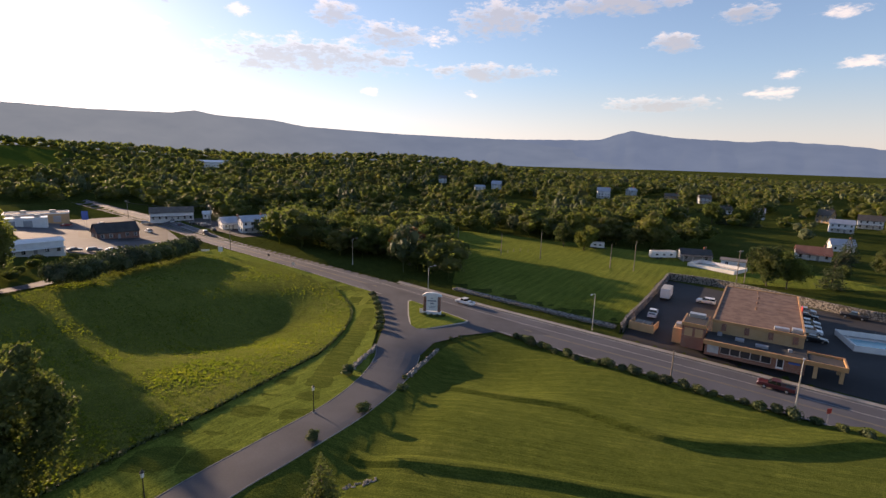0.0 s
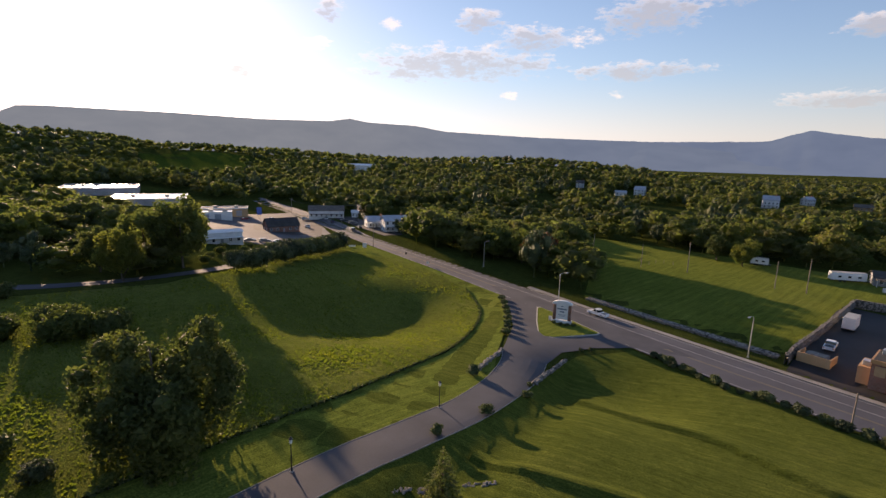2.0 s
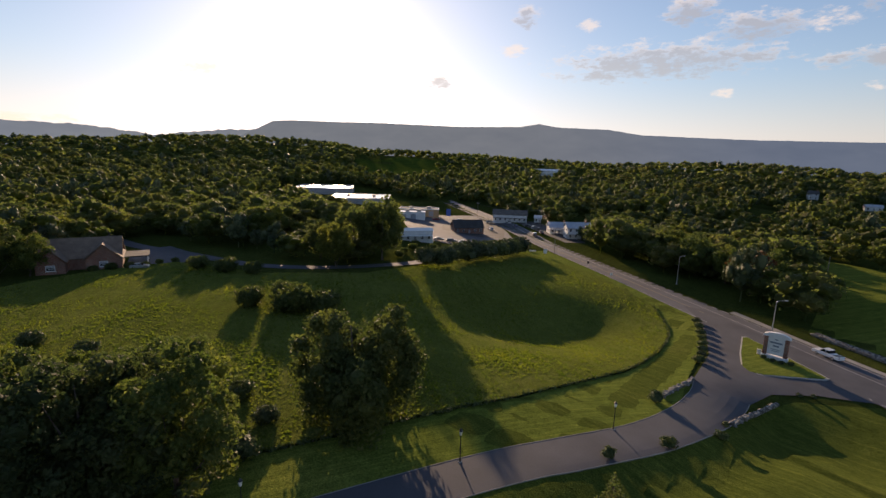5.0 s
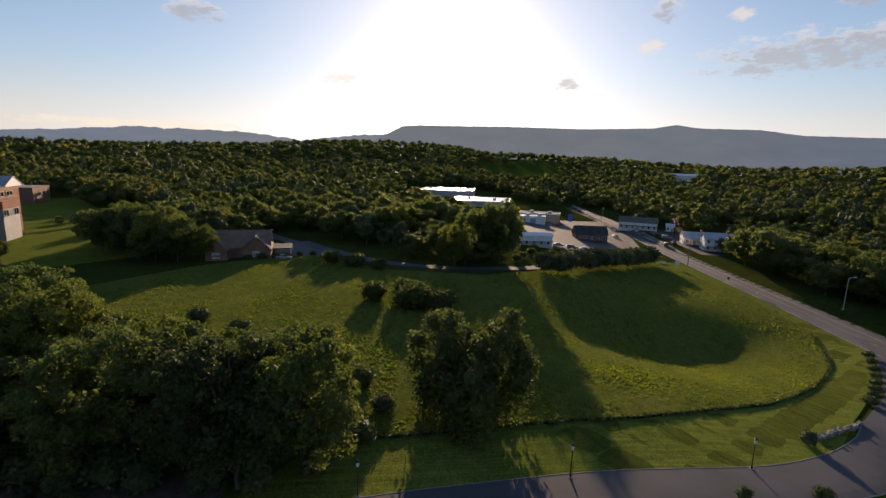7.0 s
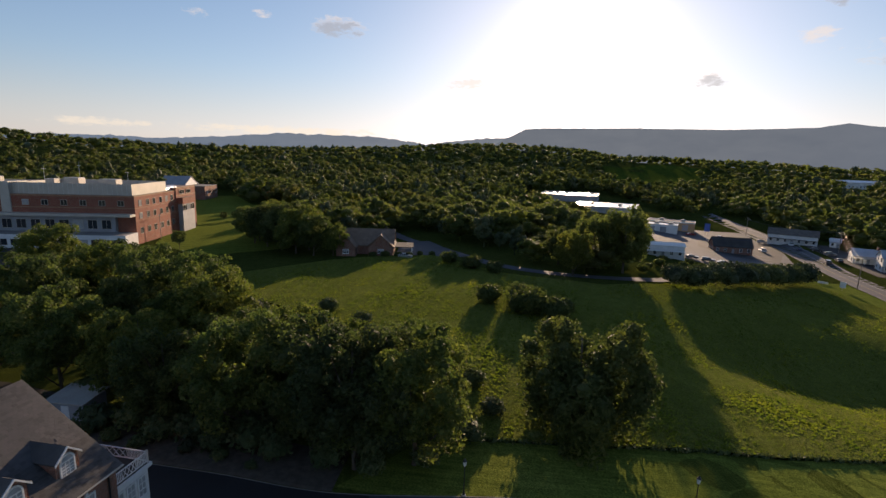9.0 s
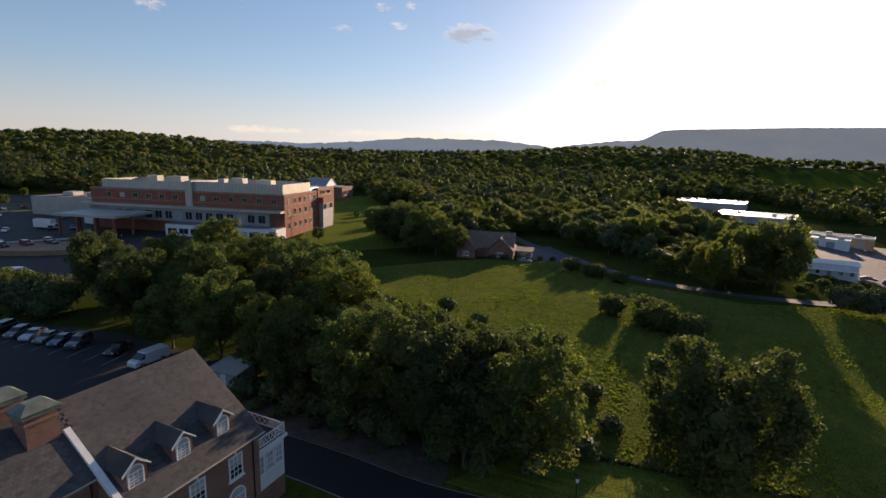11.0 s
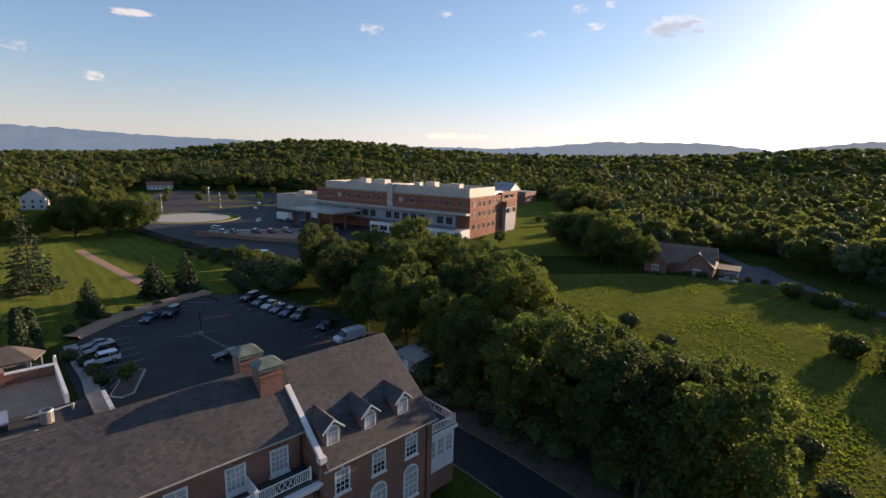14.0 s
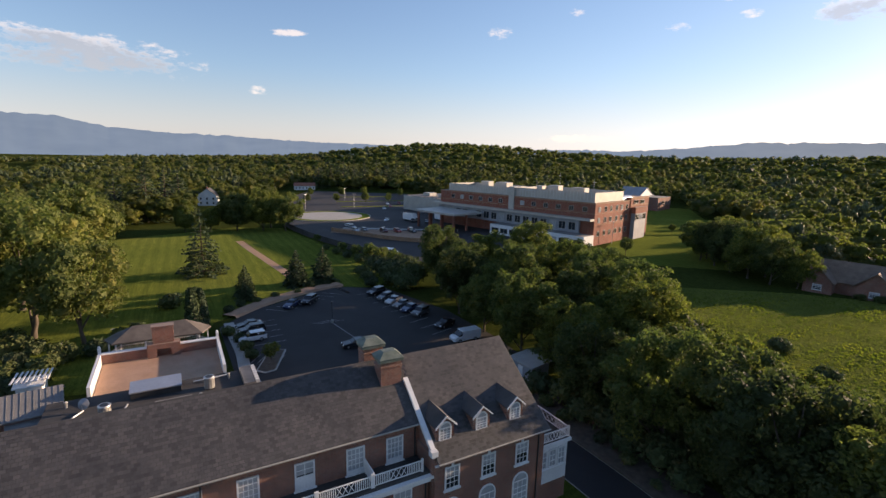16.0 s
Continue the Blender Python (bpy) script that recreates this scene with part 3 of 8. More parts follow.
def lobes_in(height, width, low, count, size, top=0.55, lean=0.0):
    """Centres and radii of the lobes that make up a crown from low to height, of the given width."""
    mid, half = (low + height) / 2, (height - low) / 2
    C, R = [], []
    for k in range(count):
        g = (k + 0.5) / count
        z = 1 - 2 * g * 0.92
        a = k * 2.39996 + rng.normal(0, 0.35)
        ring = math.sqrt(max(0.0, 1 - z * z))
        ring *= 1.0 if z > -0.2 else 0.85
        f = rng.uniform(0.62, 0.92)
        r = size * rng.uniform(0.7, 1.25)
        C.append((math.cos(a) * ring * width / 2 * f + lean * z, math.sin(a) * ring * width / 2 * f, mid + z * half * f * (1.0 if z > 0 else 0.85)))
        R.append(r)
    return np.array(C), np.array(R)


def core(centres, radii, shrink=0.62):
    """The dark inner mass of a crown: a coarse lump inside each lobe."""
    V, Fc = [], []
    bm = bmesh.new()
    bmesh.ops.create_icosphere(bm, subdivisions=1, radius=1)
    base = np.array([v.co for v in bm.verts])
    tri = np.array([[v.index for v in f.verts] for f in bm.faces])
    bm.free()
    for i, (c, r) in enumerate(zip(centres, radii)):
        V.append(c + base * r * shrink * rng.uniform(0.85, 1.15, (len(base), 1)))
        Fc.append(tri + i * len(base))
    return np.concatenate(V), np.concatenate(Fc)


def with_quads(qv, qf, tv, tf):
    """Joins quads and triangles: the quads are split."""
    t = np.concatenate([qf[:, [0, 1, 2]], qf[:, [0, 2, 3]]])
    return np.concatenate([qv, tv]), np.concatenate([t, tf + len(qv)])


def limb_mesh(height, low, width, girth, lobes, forks=7, split=0.0):
    """A tapered trunk with limbs that reach into the crown's lobes."""
    bm = bmesh.new()
    bend = rng.normal(0, 0.02 * height, 2)
    stem = [(0, 0, -0.4), (bend[0] * 0.2, bend[1] * 0.2, low * 0.5), (bend[0] * 0.6, bend[1] * 0.6, low), (bend[0], bend[1], height * 0.62), (bend[0] * 1.2, bend[1] * 1.2, height * 0.85)]
    tube(bm, [(0, 0, -0.4), (0, 0, 0.15)], [girth * 1.7, girth * 1.2], 9)
    tube(bm, stem, [girth * 1.15, girth * 0.95, girth * 0.8, girth * 0.4, girth * 0.1], 9)
    order = rng.permutation(len(lobes))[:forks]
    for k, i in enumerate(order):
        c = lobes[i]
        z0 = low * 0.75 + (height * 0.6 - low * 0.75) * k / max(forks - 1, 1) * 0.8
        f = min(1.0, z0 / height)
        s = Vector((bend[0] * f, bend[1] * f, z0))
        e = Vector(c)
        m = s.lerp(e, 0.5) + Vector((0, 0, -0.06 * height * 0.5))
        tube(bm, [s, m, e], [girth * 0.42, girth * 0.28, girth * 0.08], 6)
    me = bpy.data.meshes.new("trunk")
    bm.to_mesh(me)
    bm.free()
    return me


def tree(name, height, width, low, lobe_count, lobe_size, leaves, leaf, leaf_mat, label, category="tree", girth=None, forks=7, droop=0.0, group="", heads=(), solid=0.5):
    """A broadleaf tree: trunk with limbs, and a crown of leaf sprays over many lobes; heads: x, y, height, width, foot of its sub-crowns."""
    if heads:
        some = [lobes_in(h, w, foot, lobe_count // len(heads), lobe_size) for _, _, h, w, foot in heads]
        C = np.concatenate([c + (ox, oy, 0) for (ox, oy, *_), (c, _) in zip(heads, some)])
        R = np.concatenate([r for _, r in some])
    else:
        C, R = lobes_in(height, width, low, lobe_count, lobe_size)
    pos, out = on_lobes(C, R, leaves)
    if droop:
        pos[:, 2] -= droop * rng.random(len(pos)) ** 2 * 2.0
        out[:, 2] *= 0.4
    pos[:, 2] = np.maximum(pos[:, 2], 0.3)
    qv, qf = leaf_quads(pos, out, leaf)
    tv, tf = core(C, R, solid)
    ob = thing(name, Matrix(), label, category, group)
    link_mesh("trunk", limb_mesh(height, low, width, girth or height * 0.018, C, forks), M_BARK, ob, "", True)
    me = mesh_np("crown", *with_quads(qv, qf, tv, tf), 3)
    link_mesh("crown", me, leaf_mat, ob)
    return ob


def conifer(name, height, width, tiers, per, leaf, label, low=0.06, mat=None, sparse=1.0):
    """A conifer: a straight stem and whorls of boughs that shorten upward, each a spray of needles."""
    ob = thing(name, Matrix(), label, "tree")
    bm = bmesh.new()
    tube(bm, [(0, 0, -0.3), (0, 0, height * 0.5), (0, 0, height * 0.97)], [height * 0.017, height * 0.011, 0.02], 8)
    pos, out = [], []
    for k in range(tiers):
        u = k / (tiers - 1)
        z = height * (low + (0.96 - low) * u)
        r = width / 2 * (1 - u) ** 0.8 * rng.uniform(0.8, 1.1) + 0.12
        boughs = max(4, int(9 * (1 - u) * sparse) + 3)
        for j in range(boughs):
            a = j * math.tau / boughs + rng.uniform(0, 0.6)
            rr = r * rng.uniform(0.75, 1.12)
            tip = Vector((math.cos(a) * rr, math.sin(a) * rr, z - rr * 0.16))
            if u < 0.8:
                tube(bm, [(0, 0, z), tip], [0.02 + 0.004 * height * (1 - u), 0.01], 4)
            m = max(2, int(per * (1 - u) + 2))
            f = rng.uniform(0.15, 1.0, m) ** 0.7
            side = rng.normal(0, 0.16 * rr, m) * (1.2 - f)
            p = np.stack([math.cos(a) * rr * f - math.sin(a) * side, math.sin(a) * rr * f + math.cos(a) * side, z - rr * 0.16 * f + rng.normal(0, 0.06 * height / tiers * 2, m)], -1)
            pos.append(p)
            out.append(np.tile((math.cos(a) * 0.4, math.sin(a) * 0.4, 0.8), (m, 1)))
    me = bpy.data.meshes.new("trunk")
    bm.to_mesh(me)
    bm.free()
    link_mesh("trunk", me, M_BARK, ob, "", True)
    qv, qf = leaf_quads(np.concatenate(pos), np.concatenate(out), leaf, 0.5)
    link_mesh("crown", mesh_np("crown", qv, qf, 4), mat or M_NEEDLE, ob)
    return ob


def shrub(name, w, d, h, leaves, leaf, mat, label, lumps=7, category="shrub", group="", square=0.0):
    """A rounded or clipped shrub: leaf sprays over low lumps, and short stems."""
    C, R = [], []
    for k in range(lumps):
        a = k * 2.4 + rng.uniform(0, 0.5)
        f = rng.uniform(0.2, 0.62) if k else 0
        C.append((math.cos(a) * w / 2 * f, math.sin(a) * d / 2 * f, h * rng.uniform(0.42, 0.62)))
        R.append(min(w, d, h * 1.3) * rng.uniform(0.34, 0.44))
    C, R = np.array(C), np.array(R)
    pos, out = on_lobes(C, R, leaves)
    if square:
        pos[:, 0] = np.clip(pos[:, 0], -w / 2, w / 2)
        pos[:, 1] = np.clip(pos[:, 1], -d / 2, d / 2)
    pos[:, 2] = np.clip(pos[:, 2], 0.05, h)
    ob = thing(name, Matrix(), label, category, group)
    qv, qf = leaf_quads(pos, out, leaf, 0.6)
    tv, tf = core(C, R, 0.7)
    link_mesh("crown", mesh_np("crown", *with_quads(qv, qf, tv, tf), 3), mat, ob)
    bm = bmesh.new()
    for k in range(3):
        a = k * 2.1
        tube(bm, [(0.05 * math.cos(a), 0.05 * math.sin(a), -0.1), (w * 0.15 * math.cos(a), d * 0.15 * math.sin(a), h * 0.5)], [0.04, 0.02], 5)
    me = bpy.data.meshes.new("stem")
    bm.to_mesh(me)
    bm.free()
    link_mesh("stem", me, M_BARK, ob)
    return ob


def place(ob, x, y, turn=0.0, size=1.0, first=False, label=""):
    """Sets a built thing, or a copy of it, on the ground."""
    m = spot(x, y, turn)
    o = ob if first else copy_thing(ob, m)
    o.matrix_world = m
    o.scale = (size, size, size)
    if label:
        o["label"] = label
    return o

# ---- ground, roads and fields ----


def axis_steps(lo, hi, fine_lo, fine_hi, step, grow=1.14):
    xs = list(np.arange(fine_lo, fine_hi + 0.1, step))
    d, x = step, fine_hi
    while x < hi:
        d *= grow
        x += d
        xs.append(x)
    d, x = step, fine_lo
    while x > lo:
        d *= grow
        x -= d
        xs.insert(0, x)
    return np.array(xs)


LAWN = [(118, 26), (100, 38), (70, 63), (46, 80), (26, 97), (13.5, 106.5), (2, 100), (-5, 88), (-14, 92), (-15, 110), (-19, 136), (-26, 146), (-60, 173), (-92, 197),
        (-100, 190), (-92, 182), (-60, 168), (-32, 142), (-24, 124), (-22, 105), (-23, 85), (-30, 58), (-40, 36), (-48, 20), (-58, 0), (-72, -14), (-80, -32), (-70, -45), (-40, -60), (20, -60), (80, -40)]
FIELD = [(-100, 190), (-92, 182), (-60, 168), (-32, 142), (-24, 124), (-22, 105), (-23, 85), (-30, 58), (-40, 36), (-48, 20), (-58, 22), (-90, 20), (-118, 0), (-140, 0), (-150, 28), (-152, 44), (-148, 62), (-118, 72), (-98, 92), (-95, 124), (-102, 150)]
gx = axis_steps(-5200, 5200, -290, 130, 2.8)
gy = axis_steps(-5200, 5200, -220, 290, 2.8)
GX, GY = np.meshgrid(gx, gy)
GV = np.stack([GX.ravel(), GY.ravel(), land(GX, GY).ravel()], -1)
GV[inside(LAWN, GX.ravel(), GY.ravel()) | inside(FIELD, GX.ravel(), GY.ravel()), 2] -= 0.3
nx, ny = len(gx), len(gy)
ii = (np.arange(ny - 1)[:, None] * nx + np.arange(nx - 1)[None]).ravel()
ground = link_mesh("ground", mesh_np("ground", GV, np.stack([ii, ii + 1, ii + nx + 1, ii + nx], -1), 4), M_FLOOR, None, "", True)
tagged(ground, "gently rolling green land with grass under scattered woods", "ground", "", "structure")

VERGE = [(-14, 92), (-15, 110), (-19, 136), (-26, 146), (-60, 173), (-92, 197), (-100, 190), (-92, 182), (-60, 168), (-32, 142), (-24, 124), (-22, 105), (-23, 85), (-30, 58), (-40, 36), (-48, 20), (-43, 8), (-35, 20), (-26, 40), (-17, 58), (-12, 74)]
drape("lawn", LAWN, M_LAWN_LOW, 0.05, 2.4, "closely mown green lawn on the slope below the inn", "lawn")
drape("verge_lawn", VERGE, M_LAWN, 0.065, 6.0, "striped mown verge between the driveway and the meadow", "lawn")
drape("meadow", FIELD, M_ROUGH, 0.40, 3.0, "unmown meadow of tufted green grass", "meadow")
HAY = [(3, 141), (38, 114), (46, 111), (74, 158), (82, 160), (118, 150), (150, 150), (130, 185), (95, 205), (45, 238), (-5, 262), (-8, 215), (2, 190), (5, 168)]
drape("hay_field", HAY, M_FARFIELD, 0.08, 6.0, "sloping mown hay field with parallel cutting rows", "field")
BACKLAWN = [(-60, -80), (-70, -82), (-93, -80), (-99, -68), (-112, -72), (-135, -112), (-160, -162), (-150, -180), (-95, -190), (-30, -150), (-15, -90), (-40, -62)]
drape("garden_lawn", BACKLAWN, M_STRIPED, 0.06, 6.0, "striped green garden lawn behind the car park", "lawn")
drape("hospital_lawn", [(-196, -26), (-250, -24), (-300, -34), (-392, -44), (-394, 4), (-330, 12), (-300, 60), (-215, 30), (-175, 18), (-168, -10)], M_STRIPED, 0.06, 6.0, "bright green lawn beside the hospital", "lawn")

HIGHWAY = curve([(118, 32, 13.5), (71, 70.5, 13.5), (47.5, 89.2, 13.5), (30, 103, 13.5), (8, 121, 13.0), (-23, 148.5, 11.5), (-66, 183.5, 10.5), (-100, 211, 10), (-122, 231, 10), (-150, 256, 9.5), (-200, 296, 9), (-260, 340, 9)], 8)
road = ribbon("highway", HIGHWAY, np.linspace(-0.5, 0.5, 9), [0.10] * 9, M_ASPHALT, "worn grey asphalt highway with painted lane lines", "road")
one = HIGHWAY.copy()
one[:, 2] = 1.0
for o, m in ((0.9, M_YELLOW), (1.25, M_YELLOW), (-2.3, M_PAINT)):
    ribbon("lane_line", one, [o - 0.09, o + 0.09], [0.115, 0.115], m, parent=road)
for o in (-0.465, 0.465):
    ribbon("lane_line", HIGHWAY, [o - 0.007, o + 0.007], [0.115, 0.115], M_PAINT, parent=road)
far_side = HIGHWAY[:40]
kerb = far_side.copy()
kerb[:, 2] = 1.0
lefts = sides_of(HIGHWAY)[:40]
kerb[:, :2] -= lefts * (HIGHWAY[:40, 2:3] * 0.5 + 0.1)
walkway = ribbon("pavement", kerb, [0.0, -0.02, -0.3, -0.32, -1.6, -1.65], [0.05, 0.24, 0.25, 0.24, 0.24, 0.02], M_OLDKERB, "pale concrete kerb and footway beside the highway", "pavement")

DRIVE = curve([(-66, -34, 6.5), (-55, -17, 6.3), (-47, -5, 6.2), (-39.5, 6, 6.0), (-32.5, 23, 5.8), (-22.8, 42.6, 5.8), (-18.6, 50.4, 6.0), (-13.2, 62, 6.2), (-10.0, 74, 6.8), (-8.6, 86, 7.8), (-8.6, 94, 9.0)], 8)
# this stretch takes the darker asphalt to stand for deep tree shade
ribbon("rear_drive", DRIVE[:27], np.linspace(-0.5, 0.5, 7), [0.10] * 7, M_NEWASPHALT, "asphalt drive passing behind the inn, darkened for deep tree shade", "road")
ribbon("mulch_strip", DRIVE[:25], [0.54, 0.60, 1.1, 1.7], [0.06, 0.16, 0.20, 0.07], M_BARK, "dark mulched border below the trees along the drive", "planting bed")
drive = ribbon("driveway", DRIVE[26:], np.linspace(-0.5, 0.5, 7), [0.10] * 7, M_DRIVE, "curving grey asphalt driveway up to the inn", "road")
for o in (-0.5, 0.5):
    s = 0.02 * (1 if o > 0 else -1)
    ribbon("kerb", DRIVE, [o, o + s * 0.02, o + s * 0.7, o + s * 0.75], [0.10, 0.135, 0.13, 0.02], M_OLDKERB, parent=drive)
JUNCTION = [(-13.2, 92), (-4.2, 92), (-1.5, 99.5), (5, 105), (13.5, 108), (26, 106), (16, 117), (0, 130), (-20, 147), (-26, 148.5), (-20.5, 139), (-16.5, 126), (-13.6, 112)]
drape("junction", JUNCTION, M_DRIVE, 0.12, 3.0, "grey asphalt driveway mouth at the highway", "road")
isl = [(-9.5, 129.5), (-8.6, 118), (-7.4, 109.5), (-6.0, 107.2), (-3.5, 107.4), (6.2, 113.0), (6.8, 114.2), (5.6, 115.6), (-8.6, 130.3)]
bm = bmesh.new()
prism(bm, isl, gz(0, 115) - 0.3, gz(0, 115) + 0.30)
bmesh.ops.bevel(bm, geom=[e for e in bm.edges if all(v.co.z > gz(0, 115) for v in e.verts)], offset=0.06, segments=2, affect="EDGES")
island = finish("traffic_island", bm, M_CONCRETE)
tagged(island, "three-cornered grass island with a pale concrete kerb", "traffic island", "", "structure")
cx, cy = sum(p[0] for p in isl) / len(isl), sum(p[1] for p in isl) / len(isl)
bm = bmesh.new()
prism(bm, [(cx + (x - cx) * 0.95, cy + (y - cy) * 0.96) for x, y in isl], gz(0, 115) + 0.2, gz(0, 115) + 0.34)
part("turf", bm, M_LAWN, island, "short green turf")

LOT = [(-59, -77), (-70, -80), (-93, -78), (-99.5, -66), (-91, -44), (-82, -30), (-72, -18), (-62, -16), (-52, -20), (-46, -38), (-46, -57)]
lot = drape("car_park", LOT, M_NEWASPHALT, 0.10, 4.0, "dark asphalt car park with white bay lines behind the inn", "car park")
HLOT = [(-126, -80), (-140, -112), (-163, -162), (-200, -206), (-255, -262), (-330, -300), (-360, -215), (-300, -165), (-232, -112), (-214, -70), (-196, -36), (-186, -34), (-165, -52), (-140, -62)]
hlot = drape("hospital_car_park", HLOT, M_NEWASPHALT, 0.10, 7.0, "broad dark asphalt car park before the hospital", "car park")
LANE = curve([(-240, 66, 5), (-190, 64, 5), (-160, 70, 4.5), (-128, 77, 4.5), (-108, 94, 4), (-101, 112, 4), (-103, 128, 4), (-109, 150, 4), (-116, 180, 4), (-124, 206, 4)], 6)
ribbon("lane", LANE, np.linspace(-0.5, 0.5, 5), [0.12] * 5, M_DRIVE, "narrow pale asphalt lane along the woods", "road")
drape("house_forecourt", [(-150, 49), (-176, 60), (-176, 72), (-150, 72), (-146, 60)], M_DRIVE, 0.1, 4.0, "grey asphalt forecourt of the brick house", "forecourt")
drape("town_forecourt", [(-124, 212), (-136, 204), (-158, 204), (-172, 222), (-178, 250), (-165, 262), (-140, 240)], M_NEWASPHALT, 0.08, 6.0, "worn asphalt forecourts of roadside businesses", "forecourt")
drape("town_yard", [(-106, 197), (-112, 182), (-126, 164), (-140, 162), (-168, 186), (-200, 215), (-218, 250), (-190, 284), (-168, 262), (-140, 240)], M_DRIVE, 0.06, 6.0, "pale worn asphalt yards between the roadside businesses", "forecourt")
drape("shop_forecourt", [(-92, 216), (-122, 242), (-150, 268), (-140, 276), (-106, 248), (-84, 222)], M_NEWASPHALT, 0.08, 6.0, "worn asphalt parking strip along the highway", "forecourt")
RLOT = [(41.9, 105.3), (47.9, 100.3), (73.9, 80.3), (97.9, 59.3), (160, 60), (165, 95), (112, 119), (76, 156), (70, 152)]
drape("restaurant_car_park", RLOT, M_NEWASPHALT, 0.12, 4.0, "dark asphalt car park round the flat-roofed restaurant", "car park")

# ---- far woods ----
OPEN = [(160, -230), (160, 30), (72, 98), (46, 112), (5, 140), (-18, 160), (-30, 172), (-86, 214), (-110, 240), (-150, 276), (-205, 318), (-290, 320), (-330, 300), (-300, 240), (-240, 205), (-200, 196), (-150, 152),
        (-118, 122), (-104, 124), (-110, 98), (-130, 84), (-165, 84), (-200, 76), (-200, 56), (-178, 52), (-178, 30), (-178, 22), (-204, 2), (-215, 24), (-290, 40), (-330, 20), (-330, -60),
        (-340, -160), (-372, -215), (-345, -320), (-240, -285), (-200, -235), (-160, -200), (-60, -205)]
FARFIELD = [(-415, 395), (-560, 500), (-560, 620), (-480, 620), (-365, 465)]
GAPS = [HAY, RLOT, FARFIELD, [(-225, -24), (-300, -34), (-402, -48), (-404, 4), (-330, 8), (-225, 4)], [(40, 115), (75, 85), (170, 60), (178, 152), (150, 150), (118, 156), (84, 166), (72, 162)], [(70, 185), (80, 158), (150, 150), (260, 190), (260, 240), (170, 240), (120, 230)],
        [(105, 235), (190, 245), (210, 300), (140, 300)], [(-350, 340), (-250, 310), (-215, 200), (-300, 180), (-390, 250)], [(-95, 215), (-130, 250), (-160, 285), (-150, 292), (-110, 262), (-84, 238)]]
drape("far_field", FARFIELD, M_ROUGHFAR, 0.7, 14.0, "pale green open field among the far woods", "field")
SIGHT = [(-258, 236), (-246, 226), (-270, 246), (-324, 258), (-308, 248), (-340, 268), (-134, 153), (-152, 214), (-190, 208), (164, 498), (254, 540), (260, 482), (245, 292), (281, 315), (198, 360), (232, 410), (270, 380), (216, 505), (-295, 614), (-207, -273), (-336, -312), (-300, -300), (60, 420), (75, 430), (-30, 445), (212, 548), (227, 390), (233, 356), (275, 345), (37, 514), (57, 530), (-3, 556), (247, 524)]


def scatter(r0, r1, gap, a0, a1):
    """Spots of a jittered grid in a ring sector, outside all open ground."""
    g = np.arange(-r1, r1, gap)
    X, Y = np.meshgrid(g, g)
    X, Y = X.ravel() + rng.uniform(-0.42, 0.42, X.size) * gap, Y.ravel() + rng.uniform(-0.42, 0.42, X.size) * gap
    d, a = np.hypot(X, Y), np.degrees(np.arctan2(-X, Y))
    keep = (d > r0) & (d < r1) & (a > a0) & (a < a1)
    X, Y = X[keep], Y[keep]
    free = ~inside(OPEN, X, Y)
    for p in GAPS:
        free &= ~inside(p, X, Y)
    for hx, hy in SIGHT:
        h = math.hypot(hx, hy)
        line = [(hx * (1 - k / h), hy * (1 - k / h)) for k in range(-12, 95, 6)]
        free &= ~near_line(line, X, Y, 10)
    free &= ~near_line(HIGHWAY[:, :2], X, Y, 12)
    return X[free], Y[free]


def tree_kit(quads, lumps, size, trunk):
    """Arrays of one coarse crown, 1 m high and about 0.75 m wide."""
    C, R = lobes_in(1.0, 0.80, 0.16, lumps, 0.19 if lumps > 7 else 0.215 if lumps > 3 else 0.28)
    pos, out = on_lobes(C, R, quads)
    qv, qf = leaf_quads(pos, out, size, 0.6 if lumps > 7 else 0.28)
    bm = bmesh.new()
    for c, r in zip(C, R):
        bmesh.ops.create_icosphere(bm, subdivisions=2 if lumps > 7 else 1, radius=r * (0.6 if lumps > 7 else 0.74), matrix=Matrix.Translation(c))
    for v in bm.verts:
        v.co += noise.noise_vector(v.co * 9.0) * 0.035
    if lumps > 1:
        bmesh.ops.create_icosphere(bm, subdivisions=1, radius=0.26, matrix=Matrix.Translation((0, 0, 0.45)))
    if trunk:
        tube(bm, [(0, 0, -0.05), (0, 0, 0.5)], [0.02, 0.012], 4)
    bmesh.ops.triangulate(bm, faces=bm.faces)
    bm.verts.index_update()
    tv = np.array([v.co for v in bm.verts])
    tf = np.array([[v.index for v in f.verts] for f in bm.faces])
    bm.free()
    return with_quads(qv, qf, tv, tf)


